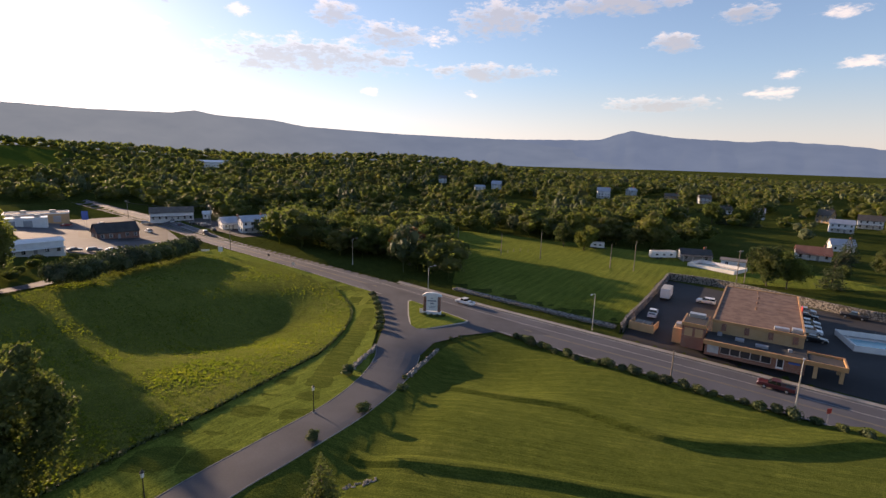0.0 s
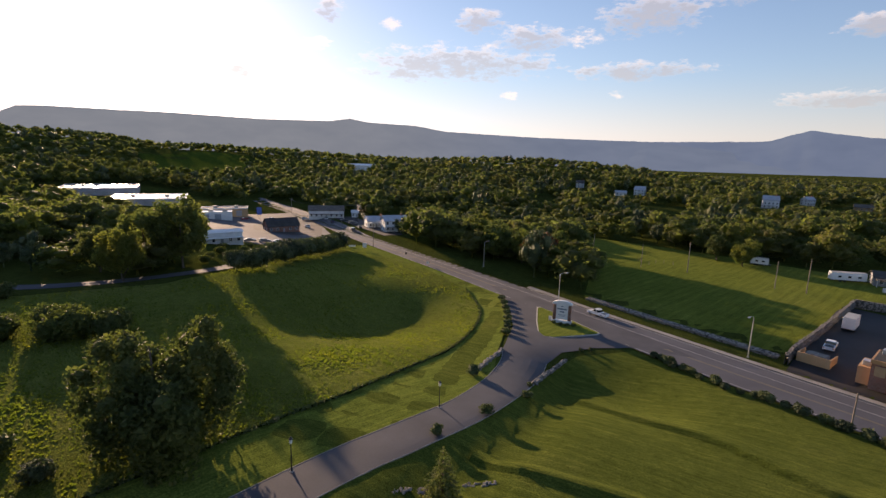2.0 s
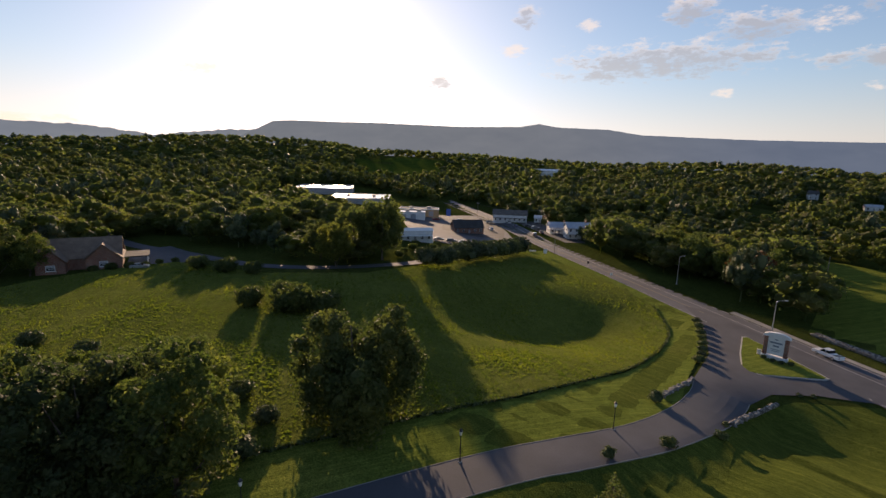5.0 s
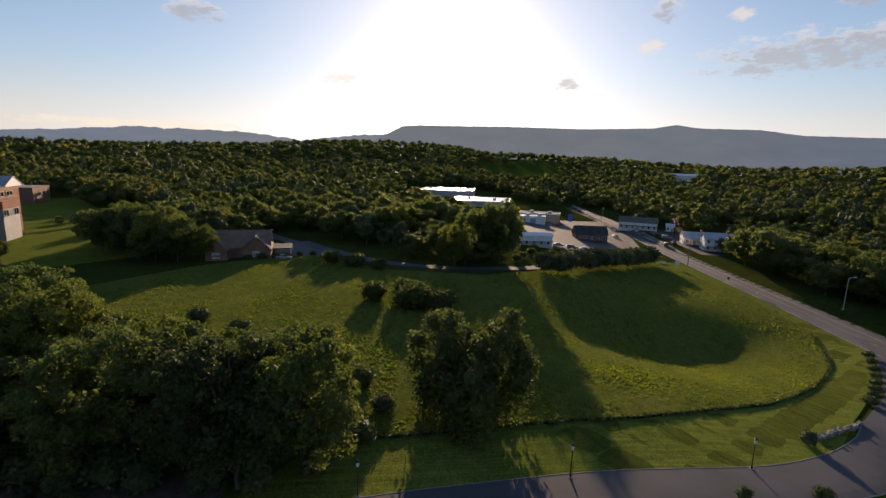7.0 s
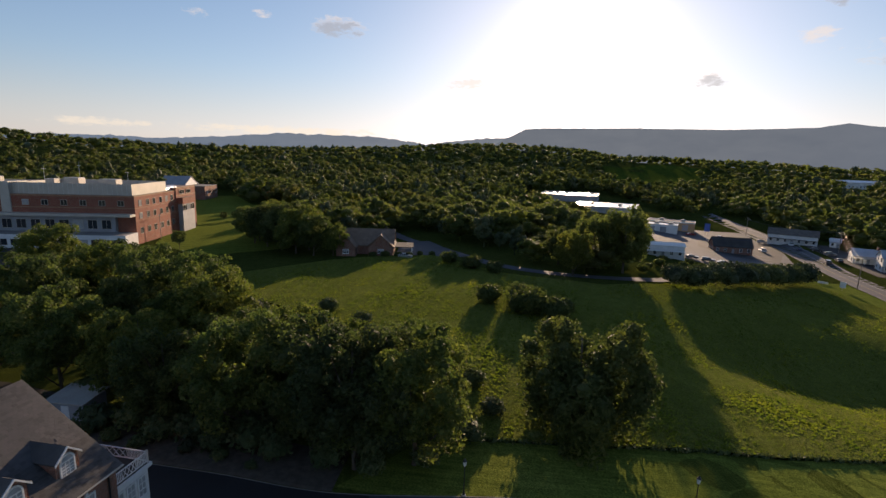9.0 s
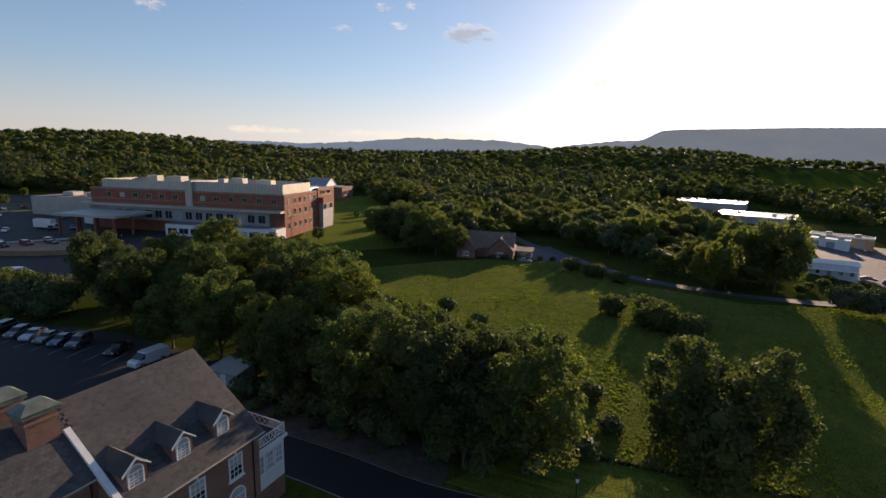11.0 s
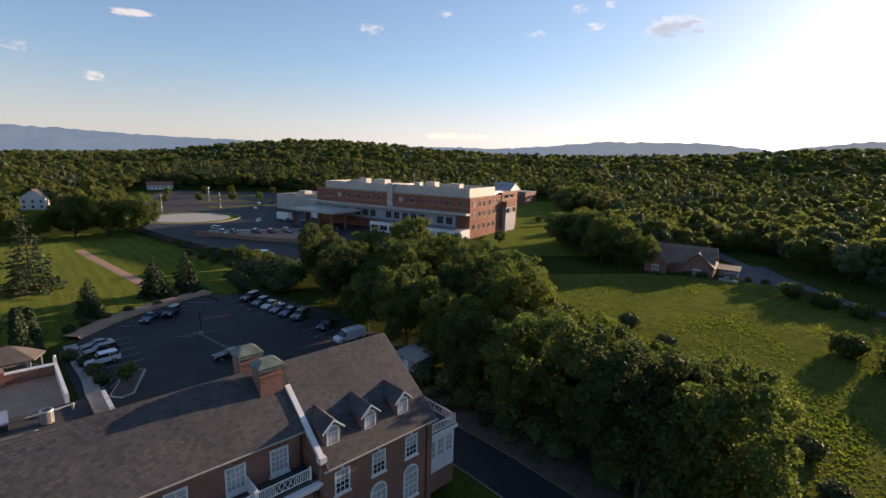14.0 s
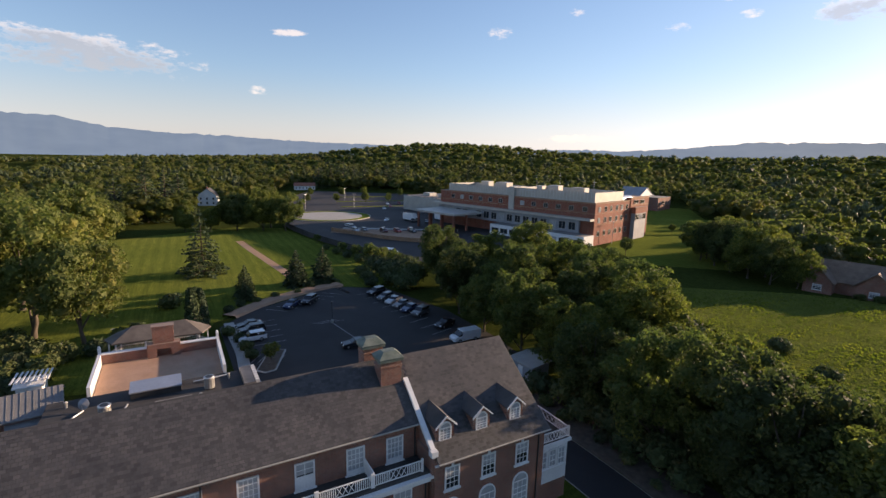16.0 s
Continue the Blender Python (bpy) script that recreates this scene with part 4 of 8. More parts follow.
KITS = [[tree_kit(560, 11, 0.033, True) for _ in range(6)], [tree_kit(90, 4, 0.054, False) for _ in range(7)], [tree_kit(12, 1, 0.10, False) for _ in range(6)]]
wood = {k: ([], [], 0) for k in range(4)}
for tier, (r0, r1, gap) in enumerate(((100, 280, 11.0), (280, 620, 12.6), (620, 1260, 16.5))):
    X, Y = scatter(r0, r1, gap, -46, 163)
    dens = np.array([noise.noise((x * 0.0045, y * 0.0045, 3.1)) for x, y in zip(X, Y)])
    A = np.degrees(np.arctan2(-X, Y))
    far = np.hypot(X, Y)
    valley = (far > 520) & ((A < -14) | (A > 138))
    village = (far > 170) & (far <= 620) & (A < -13)
    ok = ~(valley & (dens < -0.28)) & ~(village & (dens < -0.42))
    X, Y = X[ok], Y[ok]
    Z = land(X, Y)
    cap = np.full(len(X), 99.0)      # trees before the houses stay low enough to leave them in view
    for hx, hy in SIGHT:
        d = math.hypot(hx, hy)
        along, aside = (X * hx + Y * hy) / d, np.abs(X * hy - Y * hx) / d
        line = EYE + (gz(hx, hy) + 1.2 - EYE) * along / d
        cap = np.where((along > 40) & (along < d - 4) & (aside < 12), np.minimum(cap, line - Z), cap)
    for x, y, z, low in zip(X, Y, Z, cap):
        v = noise.noise((x * 0.02, y * 0.02, 9.0)) + rng.normal(0, 0.32)
        kind = 2 if v > 0.62 else 3 if v < -0.46 else 1 if v > 0.12 else 0
        kv, kf = KITS[tier][int(rng.integers(len(KITS[tier])))]
        h = rng.uniform(9.5, 16.5) * (1.12 if kind == 3 else 1.0) * (0.58 if tier == 0 and -152 < x < -100 and y > 20 else 0.85 if tier == 0 and x < -150 and y > 20 else 0.62 if -120 < x < 20 and 205 < y < 340 else 1.0)
        h = min(h, max(3.5, low))
        w = (h + 15) / 2 * rng.uniform(0.9, 1.5) * (0.6 if kind == 3 else 1.0)
        if tier == 2:
            w *= 1.25
        c, s = math.cos(t0 := rng.uniform(0, math.tau)) * w, math.sin(t0) * w
        P = np.stack([kv[:, 0] * c - kv[:, 1] * s + x, kv[:, 0] * s + kv[:, 1] * c + y, kv[:, 2] * h + z - 0.3], -1)
        vs, fs, n = wood[kind]
        vs.append(P), fs.append(kf + n)
        wood[kind] = (vs, fs, n + len(P))
M_WOODS = [M_LEAF_WOOD, foliage("lighter_woodland_leaves", (0.098, 0.116, 0.040), (0.130, 0.146, 0.054), (0.156, 0.164, 0.066), 0.62, 0.3, 0.1),
           foliage("early_autumn_leaves", (0.118, 0.122, 0.044), (0.150, 0.150, 0.056), (0.176, 0.168, 0.068), 0.62, 0.3, 0.1),
           foliage("dark_woodland_needles", (0.050, 0.070, 0.039), (0.078, 0.100, 0.054), (0.100, 0.120, 0.068), 0.15, 0.3)]
for kind, words in enumerate(("dense dark green broadleaf woodland over rolling hills", "mid-green broadleaf woodland trees in evening sun", "yellow-green broadleaf trees turning in early autumn", "dark conifers scattered through the woodland")):
    vs, fs, n = wood[kind]
    ob = link_mesh("woodland", mesh_np("woodland", np.concatenate(vs), np.concatenate(fs), 3), M_WOODS[kind])
    tagged(ob, words, "woods", "", "stuff")

# ---- far mountains ----


def haze_glow_mat(name, colour, glow, warm=(0.128, 0.158, 0.190)):
    """Far ridge with haze painted as emission, paler and warmer towards the sun."""
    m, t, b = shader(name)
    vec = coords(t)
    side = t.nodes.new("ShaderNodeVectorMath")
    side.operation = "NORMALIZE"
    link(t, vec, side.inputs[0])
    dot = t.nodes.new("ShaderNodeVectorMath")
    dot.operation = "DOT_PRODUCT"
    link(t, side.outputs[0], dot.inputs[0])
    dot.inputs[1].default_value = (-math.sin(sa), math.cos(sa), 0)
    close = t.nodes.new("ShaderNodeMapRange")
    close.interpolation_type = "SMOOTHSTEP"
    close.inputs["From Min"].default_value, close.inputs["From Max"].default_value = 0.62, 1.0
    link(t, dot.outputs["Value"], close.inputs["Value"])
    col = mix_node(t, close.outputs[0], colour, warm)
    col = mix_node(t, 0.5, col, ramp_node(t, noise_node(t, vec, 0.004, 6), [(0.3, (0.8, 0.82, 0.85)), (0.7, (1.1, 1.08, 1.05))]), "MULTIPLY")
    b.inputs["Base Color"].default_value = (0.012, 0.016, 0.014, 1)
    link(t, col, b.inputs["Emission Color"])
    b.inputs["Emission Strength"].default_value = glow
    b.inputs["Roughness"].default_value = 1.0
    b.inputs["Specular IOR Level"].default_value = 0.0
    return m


def mountain(name, crest, dist, material, label, rough=0.10):
    """A long ridge at a distance; crest: azimuth and elevation of its skyline, in degrees."""
    a = np.arange(crest[0][0], crest[-1][0], 0.25)
    e = np.interp(a, [c[0] for c in crest], [c[1] for c in crest])
    V, Fc = [], []
    rows = 9
    for i, (aa, ee) in enumerate(zip(a, e)):
        ee += rough * noise.fractal((aa * 0.9, dist * 0.01, 0), 0.7, 2.1, 5) * 0.5
        for j in range(rows):
            u = j / (rows - 1)
            r = dist - (1 - u) * 900
            top = EYE + math.tan(math.radians(ee)) * dist
            spur = 0.5 + 0.5 * noise.noise((aa * 0.55, u * 1.3, dist))
            h = -20 + (top + 20) * (u ** (0.8 + 0.7 * spur))
            g = math.radians(aa)
            V.append((-r * math.sin(g), r * math.cos(g), h))
        if i:
            for j in range(rows - 1):
                k = (i - 1) * rows + j
                Fc.append((k, k + 1, k + rows + 1, k + rows))
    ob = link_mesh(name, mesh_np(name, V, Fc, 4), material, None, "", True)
    tagged(ob, label, "mountain", "", "structure")


# these blues are haze put into emission; the slopes themselves are near black
M_HAZE1 = haze_glow_mat("blue_haze_glow", (0.085, 0.124, 0.195), 0.85)
M_HAZE4 = haze_glow_mat("grey_blue_haze_glow", (0.092, 0.130, 0.192), 0.85)
M_HAZE2 = haze_glow_mat("paler_blue_haze_glow", (0.105, 0.15, 0.21), 1.0)
M_HAZE3 = haze_glow_mat("mesa_haze_glow", (0.145, 0.165, 0.20), 0.85)
mountain("mountain", [(-60, 1.4), (-41.8, 1.75), (-39, 2.1), (-33.4, 2.5), (-31.6, 2.35), (-25, 2.75), (-22.5, 3.1), (-20.6, 3.45), (-19, 3.0), (-17.3, 2.42), (-7, 2.3), (6, 2.5), (14, 1.6), (22, -0.4)], 4200, M_HAZE1, "long mountain ridge with one peaked summit, painted in blue haze")
mountain("mountain", [(-24, -0.5), (-14, 1.4), (-7, 2.28), (6, 2.58), (16, 3.0), (19.5, 3.55), (25, 3.75), (27, 4.1), (29, 3.75), (36, 3.6), (45, 3.75), (55, 3.65), (57, 3.5), (58.5, 2.7), (62, 1.0)], 3900, M_HAZE4, "flat-topped mountain under the sun, in painted haze", 0.06)
mountain("mountain", [(54, 2.2), (58, 2.6), (62, 2.35), (65, 1.95), (68.5, 1.5), (72, 2.0), (75, 2.22), (84, 2.25), (90, 1.7), (96, 1.2), (101, 1.3), (112, 1.1), (125, 1.38), (133, 1.5), (141, 1.85), (146, 1.9), (151, 2.2), (155, 3.0), (160, 3.1), (185, 2.4)], 4500, M_HAZE2, "far mountain ridges painted in pale blue haze", 0.26)

# ---- the brick inn ----
INN = Matrix.Translation((-28.52, -14.49, 10.97)) @ pose(0, 0, 0, 0, 0, 146.13)   # at the front eave, x along the front, y to the back
INN_DOWN = -8.6


def sash(parent, x, y, z0, z1, w, cols=3, rows=4, arch=False, glass=None, face="y", name="window", keystone=False, solid=0.0):
    """A white window or glazed door in a wall that faces -y (or +x): casing with bars, sill, and panes behind."""
    turn = Matrix.Translation((x, y, 0)) @ (Matrix.Rotation(math.pi / 2, 4, "Z") if face == "x" else Matrix())
    bm = bmesh.new()
    t = 0.11
    h = w / 2
    spring = z1 - h if arch else z1
    box(bm, -h, -h + t, -0.09, 0.02, z0, spring, turn)
    box(bm, h - t, h, -0.09, 0.02, z0, spring, turn)
    box(bm, -h + t, h - t, -0.09, 0.02, z0, z0 + t + solid, turn)
    if arch:
        n = 10
        for k in range(n):
            a0, a1 = math.pi * k / n, math.pi * (k + 1) / n
            q = [(-h * math.cos(a0), spring + h * math.sin(a0)), (-h * math.cos(a1), spring + h * math.sin(a1)), (-(h - t) * math.cos(a1), spring + (h - t) * math.sin(a1)), (-(h - t) * math.cos(a0), spring + (h - t) * math.sin(a0))]
            vs = [bm.verts.new(turn @ Vector((px, yy, pz))) for yy in (-0.09, 0.02) for px, pz in q]
            for f in ((0, 1, 2, 3), (7, 6, 5, 4), (0, 4, 5, 1), (2, 6, 7, 3)):
                bm.faces.new([vs[i] for i in f])
        box(bm, -h + t, h - t, -0.07, 0.0, spring - 0.04, spring + 0.04, turn)
    else:
        box(bm, -h + t, h - t, -0.09, 0.02, z1 - t, z1, turn)
    bars = bmesh.new()
    for k in range(1, cols):
        xx = -h + t + (w - 2 * t) * k / cols
        box(bars, xx - 0.022, xx + 0.022, -0.055, 0.0, z0 + t + solid, spring - (0 if arch else t), turn)
    for k in range(1, rows):
        zz = z0 + t + solid + (spring - z0 - solid - 2 * t) * k / rows
        wide = 0.04 if k == rows // 2 and not solid else 0.02
        box(bars, -h + t, h - t, -0.06, 0.0, zz - wide, zz + wide, turn)
    if keystone:
        box(bm, -0.09, 0.09, -0.12, 0.02, z1 + 0.01, z1 + 0.38, turn)
    win = part(name, bm, M_WHITE, parent)
    part("glazing_lattice", bars, M_WHITE, win)
    if not glass and not arch and z1 - z0 > 1.2:
        part("blind", boxes((-h + t * 0.6, h - t * 0.6, -0.04, -0.034, z0 + (z1 - z0) * 0.55, z1 - t * 0.5), m=turn), M_CURTAIN, win, "pale drawn blind")
    bm = bmesh.new()
    box(bm, -h + t * 0.5, h - t * 0.5, -0.03, 0.0, z0 + t * 0.5, spring, turn)
    if arch:
        n = 8
        c = bm.verts.new(turn @ Vector((0, -0.03, spring)))
        arc = [bm.verts.new(turn @ Vector((-(h - 0.05) * math.cos(math.pi * k / n), -0.03, spring + (h - 0.05) * math.sin(math.pi * k / n)))) for k in range(n + 1)]
        for a, b in zip(arc, arc[1:]):
            bm.faces.new((c, a, b))
    part("pane", bm, glass or M_GLASS, win)
    part("sill", boxes((-h - 0.1, h + 0.1, -0.16, 0.02, z0 - 0.13, z0 - 0.005), m=turn), M_WHITE, win)
    return win


def lattice_rail(parent, x0, x1, y, z, h=0.95, along="x", bays=3):
    """A white balcony railing: posts, rails, slats and crossed lattice bays."""
    turn = Matrix.Translation((x0, y, z)) @ (Matrix() if along == "x" else Matrix.Rotation(math.pi / 2, 4, "Z"))
    L = x1 - x0
    bm = boxes((-0.07, 0.07, -0.07, 0.07, 0, h + 0.12), (L - 0.07, L + 0.07, -0.07, 0.07, 0, h + 0.12), (0, L, -0.04, 0.04, h - 0.06, h), (0, L, -0.03, 0.03, 0.08, 0.15), m=turn)
    rail = part("railing", bm, M_WHITE, parent)
    bm = bmesh.new()
    third = L / bays
    for b in range(bays):
        if bays == 1 or b % 2 == 1:
            for k in range(3):
                c = third * b + third * (k + 0.5) / 3
                d = math.atan2(h - 0.22, third / 3)
                ln = math.hypot(h - 0.22, third / 3) / 2
                for s in (1, -1):
                    box(bm, -ln, ln, -0.015 + 0.02 * s, 0.015 + 0.02 * s, -0.025, 0.025, turn @ Matrix.Translation((c, 0, 0.11 + h / 2 - 0.05)) @ Matrix.Rotation(-d * s, 4, "Y"))
        else:
            n = max(2, int(third / 0.13))
            for k in range(n):
                c = third * b + third * (k + 0.5) / n
                box(bm, c - 0.03, c + 0.03, -0.012, 0.012, 0.12, h - 0.04, turn)
    part("baluster", bm, M_WHITE, rail)


inn = thing("brick_inn", INN, "red brick inn with a steep slate roof, dormers and white windows", "building")
L0, RIDGE_Y, RIDGE_Z, DEEP = 10.6, 7.35, 5.31, 14.7
MAIN_X, MAIN_Y, MAIN_Z = -36.0, 2.4, 1.74
# brick walls of the gabled block and of the long wing
bm = bmesh.new()
profile(bm, [(0, INN_DOWN), (DEEP, INN_DOWN), (DEEP, -0.1), (RIDGE_Y, RIDGE_Z - 0.12), (0, -0.1)], 0.0, L0)
part("wall", bm, M_BRICK, inn)
bm = bmesh.new()
profile(bm, [(2.75, INN_DOWN), (DEEP - 0.01, INN_DOWN), (DEEP - 0.01, -0.1), (RIDGE_Y, RIDGE_Z - 0.14), (2.75, MAIN_Z + 0.1)], MAIN_X, -0.003)
part("wall", bm, M_BRICK, inn)
# roof decks under the slates, with eaves
for x0, x1, ey, ez in ((0.12, L0 + 0.25, -0.4, -0.29), (MAIN_X - 0.3, 0.1, MAIN_Y - 0.05, MAIN_Z - 0.04)):
    bm = bmesh.new()
    profile(bm, [(ey, ez), (RIDGE_Y, RIDGE_Z), (DEEP + 0.4, -0.29), (DEEP + 0.4, -0.12), (RIDGE_Y, RIDGE_Z + 0.13), (ey, ez + 0.16)], x0, x1)
    part("roof", bm, M_SLATE, inn)
    bm = bmesh.new()
    profile(bm, [(ey - 0.12, ez + 0.04), (ey - 0.002, ez + 0.04), (ey - 0.002, ez + 0.12), (ey - 0.12, ez + 0.12)], x0, x1)
    part("gutter", bm, M_PANEL, inn, "pale eaves gutter")
bm = boxes((0.0, L0, -0.14, -0.002, -0.56, -0.44))
part("cornice", bm, M_WHITE, inn)
# raised gable coping between the two roofs
bm = bmesh.new()
k = RIDGE_Z / RIDGE_Y
profile(bm, [(0.35, 0.30), (5.4, 5.4 * k + 0.05), (5.4, 5.4 * k + 0.40), (0.35, 0.35 * k + 0.40)], -0.17, 0.22)
part("coping", bm, M_WHITE, inn, "white stone gable coping")
part("coping_foot", boxes((-0.24, 0.3, 0.05, 0.6, 0.15, 0.62)), M_WHITE, inn)
part("parapet", boxes((-0.15, 0.2, 0.12, 2.75, -2.2, 0.25)), M_BRICK, inn)
# chimneys
for cx0, cx1, cy0, cy1, zt in ((-2.15, -0.4, 5.3, 6.7, 5.95), (-2.5, -0.8, 8.2, 9.6, 6.1)):
    ch = part("chimney", boxes((cx0, cx1, cy0, cy1, 1.5, zt), (cx0 - 0.06, cx1 + 0.06, cy0 - 0.06, cy1 + 0.06, zt - 0.5, zt - 0.34)), M_BRICK, inn)
    bm = bmesh.new()
    box(bm, cx0 - 0.14, cx1 + 0.14, cy0 - 0.14, cy1 + 0.14, zt, zt + 0.3)
    vs, fs = box(bm, cx0 - 0.2, cx1 + 0.2, cy0 - 0.2, cy1 + 0.2, zt + 0.3, zt + 0.75)
    mx, my = (cx0 + cx1) / 2, (cy0 + cy1) / 2
    for v in vs[4:]:
        v.co.x, v.co.y = mx + (v.co.x - mx) * 0.5, my + (v.co.y - my) * 0.4
    part("chimney_cap", bm, M_COPPER, ch, "weathered green copper chimney cap")
# dormers
for dxm in (1.35, 4.7, 8.05):
    back = lambda z: z / k
    bm = bmesh.new()
    w2, zb, zs, zp = 0.78, 0.55, 2.05, 2.72
    front = [(-w2, zb), (w2, zb), (w2, zs), (0, zp), (-w2, zs)]
    lo = [bm.verts.new((dxm + a, 1.0, z)) for a, z in front]
    hi = [bm.verts.new((dxm + a, back(z) + 0.15, z)) for a, z in front]
    bm.faces.new(lo[::-1])
    for i in range(5):
        bm.faces.new((lo[i], lo[(i + 1) % 5], hi[(i + 1) % 5], hi[i]))
    dormer = part("dormer", bm, M_BRICK, inn)
    for s in (-1, 1):
        bm = bmesh.new()
        e = [(s * (w2 + 0.14), zs - 0.14), (0, zp + 0.03), (0, zp + 0.12), (s * (w2 + 0.14), zs - 0.05)]
        a = [bm.verts.new((dxm + q, 0.82, z)) for q, z in e]
        b = [bm.verts.new((dxm + q, back(z) + 0.1, z)) for q, z in e]
        bm.faces.new(a), bm.faces.new(b[::-1])
        for i in range(4):
            bm.faces.new((a[i], a[(i + 1) % 4], b[(i + 1) % 4], b[i]))
        part("dormer_roof", bm, M_SLATE, dormer)
        bm = bmesh.new()
        e = [(s * (w2 + 0.16), zs - 0.19), (0, zp - 0.02), (0, zp + 0.13), (s * (w2 + 0.16), zs - 0.04)]
        a = [bm.verts.new((dxm + q, 0.74, z)) for q, z in e]
        b = [bm.verts.new((dxm + q, 0.815, z)) for q, z in e]
        bm.faces.new(a), bm.faces.new(b[::-1])
        for i in range(4):
            bm.faces.new((a[i], a[(i + 1) % 4], b[(i + 1) % 4], b[i]))
        part("bargeboard", bm, M_WHITE, dormer)
    sash(dormer, dxm, 0.99, 0.72, 2.30, 1.08, 3, 4, True, glass=M_CURTAIN)
# windows and glazed doors
for wx in (1.5, 4.85, 8.2):
    sash(inn, wx, -0.01, -2.8, -0.85, 1.3, 3, 4, keystone=True)
    sash(inn, wx, -0.01, -6.7, -3.6, 1.6, 3, 4, True, glass=M_CURTAIN)
for wx in (-2.07, -5.2, -12.6, -16.0, -19.4):
    sash(inn, wx, 2.74, -1.05, 1.06, 1.4, 4, 4, name="glazed_door", glass=M_CURTAIN, solid=0.25)
sash(inn, -8.9, 2.74, -1.05, 1.06, 1.4, 2, 2, name="glazed_door", solid=0.95)
# balcony on a columned porch
part("balcony_floor", boxes((MAIN_X, -0.16, 0.5, 2.74, -1.35, -1.12)), M_DARKROOF, inn, "dark balcony floor")
part("cornice", boxes((MAIN_X, 0.1, 0.1, 0.49, -1.55, -1.3), (MAIN_X, 0.05, 0.3, 0.49, -1.85, -1.551)), M_WHITE, inn)
part("porch_wall", boxes((MAIN_X, -0.17, 0.72, 1.0, INN_DOWN, -1.36)), M_BRICK, inn)
for wx in (-2.3, -5.9, -9.5, -13.1):
    sash(inn, wx, 0.71, -4.6, -2.1, 1.5, 3, 4)
for x0 in np.arange(-0.55 - 4.0 * 8, -1, 4.0):
    lattice_rail(inn, x0, x0 + 3.86, 0.72, -1.12, 0.95, "x", 3)
for x0 in (-4.5, -14.5):
    part("divider", boxes((x0 - 0.05, x0 + 0.05, 0.8, 2.72, -1.12, -0.05)), M_WHITE, inn, "white balcony divider")
for px, py, pz0, pz1 in ((-0.4, 2.62, -8, 1.5), (-0.45, 0.6, -8, -1.6), (9.9, -0.1, -8, -0.3), (-15.4, 2.62, -1.1, 1.5)):
    bm = bmesh.new()
    tube(bm, [(px, py, pz0), (px, py, pz1)], 0.06, 8)
    part("downpipe", bm, M_BLACK, inn)
# white sun porch at the gable end
part("porch_base", boxes((L0 + 0.002, 14.3, 0.9, 6.5, INN_DOWN, -6.6)), M_BRICK, inn)
part("sun_porch", boxes((L0 + 0.003, 14.3, 0.9, 6.5, -6.599, -2.9), (L0 + 0.003, 14.55, 0.65, 6.75, -2.899, -2.6)), M_WHITE, inn, "white panelled sun porch")
part("porch_roof", boxes((L0 + 0.004, 14.4, 0.8, 6.6, -2.599, -2.55)), M_DARKROOF, inn)
for wx in (11.45, 12.55, 13.6):
    sash(inn, wx, 0.89, -5.1, -3.3, 0.9, 2, 3, glass=M_CURTAIN)
for wy in (2.0, 3.6, 5.2):
    sash(inn, 14.31, wy, -5.1, -3.3, 1.0, 2, 3, glass=M_CURTAIN, face="x")
lattice_rail(inn, L0 + 0.2, 14.3, 0.85, -2.55, 0.95, "x", 3)
lattice_rail(inn, 0.85, 6.5, 0, -2.55, 0.95, "y", 3)
for ob in inn.children:
    if ob.name.startswith("railing") and abs(ob.matrix_basis.translation.x) < 1e-6 and max(c[1] for c in ob.bound_box) > 5:
        ob.location = (14.3 - 0.85, 0.85, 0)

# rear wing with a flat roof, a fenced roof terrace, air coolers and a skylight
REAR = Matrix.Translation((-25.24, -12.82, 0)) @ pose(0, 0, 0, 0, 0, 146.13)
rear = thing("rear_wing", REAR, "flat-roofed brick rear wing with a paved walled terrace", "building")
part("wall", boxes((-27, -6.6, 16.8, 37.0, 0.0, 5.9)), M_BRICK, rear)
part("roof", boxes((-27.1, -6.5, 16.81, 37.1, 5.901, 6.05)), M_DARKROOF, rear, "dark patched flat roof")
part("terrace_floor", boxes((-23.2, -9.8, 37.11, 47.2, 0.0, 5.75)), M_ROSY, rear, "rosy paved terrace")
for x0, x1 in ((-23.3, -18.2), (-14.3, -9.45)):
    part("parapet", boxes((x0, x1, 47.21, 47.6, 0.0, 7.0)), M_BRICK, rear)
    part("coping", boxes((x0, x1, 47.1, 47.75, 7.001, 7.15)), M_WHITE, rear)
for x0 in (-23.65, -9.8):
    part("parapet", boxes((x0, x0 + 0.35, 37.2, 47.8, 0.0, 7.1)), M_WHITE, rear)
    bm = bmesh.new()
    box(bm, x0, x0 + 0.35, 47.5, 47.85, 7.1, 7.75)
    bmesh.ops.create_uvsphere(bm, u_segments=10, v_segments=6, radius=0.17, matrix=Matrix.Translation((x0 + 0.17, 47.68, 7.93)))
    part("finial", bm, M_WHITE, rear)
fire = part("fireplace", boxes((-18.2, -17.1, 46.6, 47.9, 0.0, 7.6), (-15.4, -14.3, 46.6, 47.9, 0.0, 7.6), (-17.1, -15.4, 46.6, 47.9, 6.9, 7.6), (-17.1, -15.4, 47.5, 47.9, 0, 6.9), (-17.5, -15.0, 46.9, 48.0, 7.6, 9.8)), M_BRICK, rear, "brick outdoor fireplace with a tall chimney")
part("chimney_pot", boxes((-17.6, -14.9, 46.8, 48.1, 9.8, 10.0)), M_BRICK, fire)
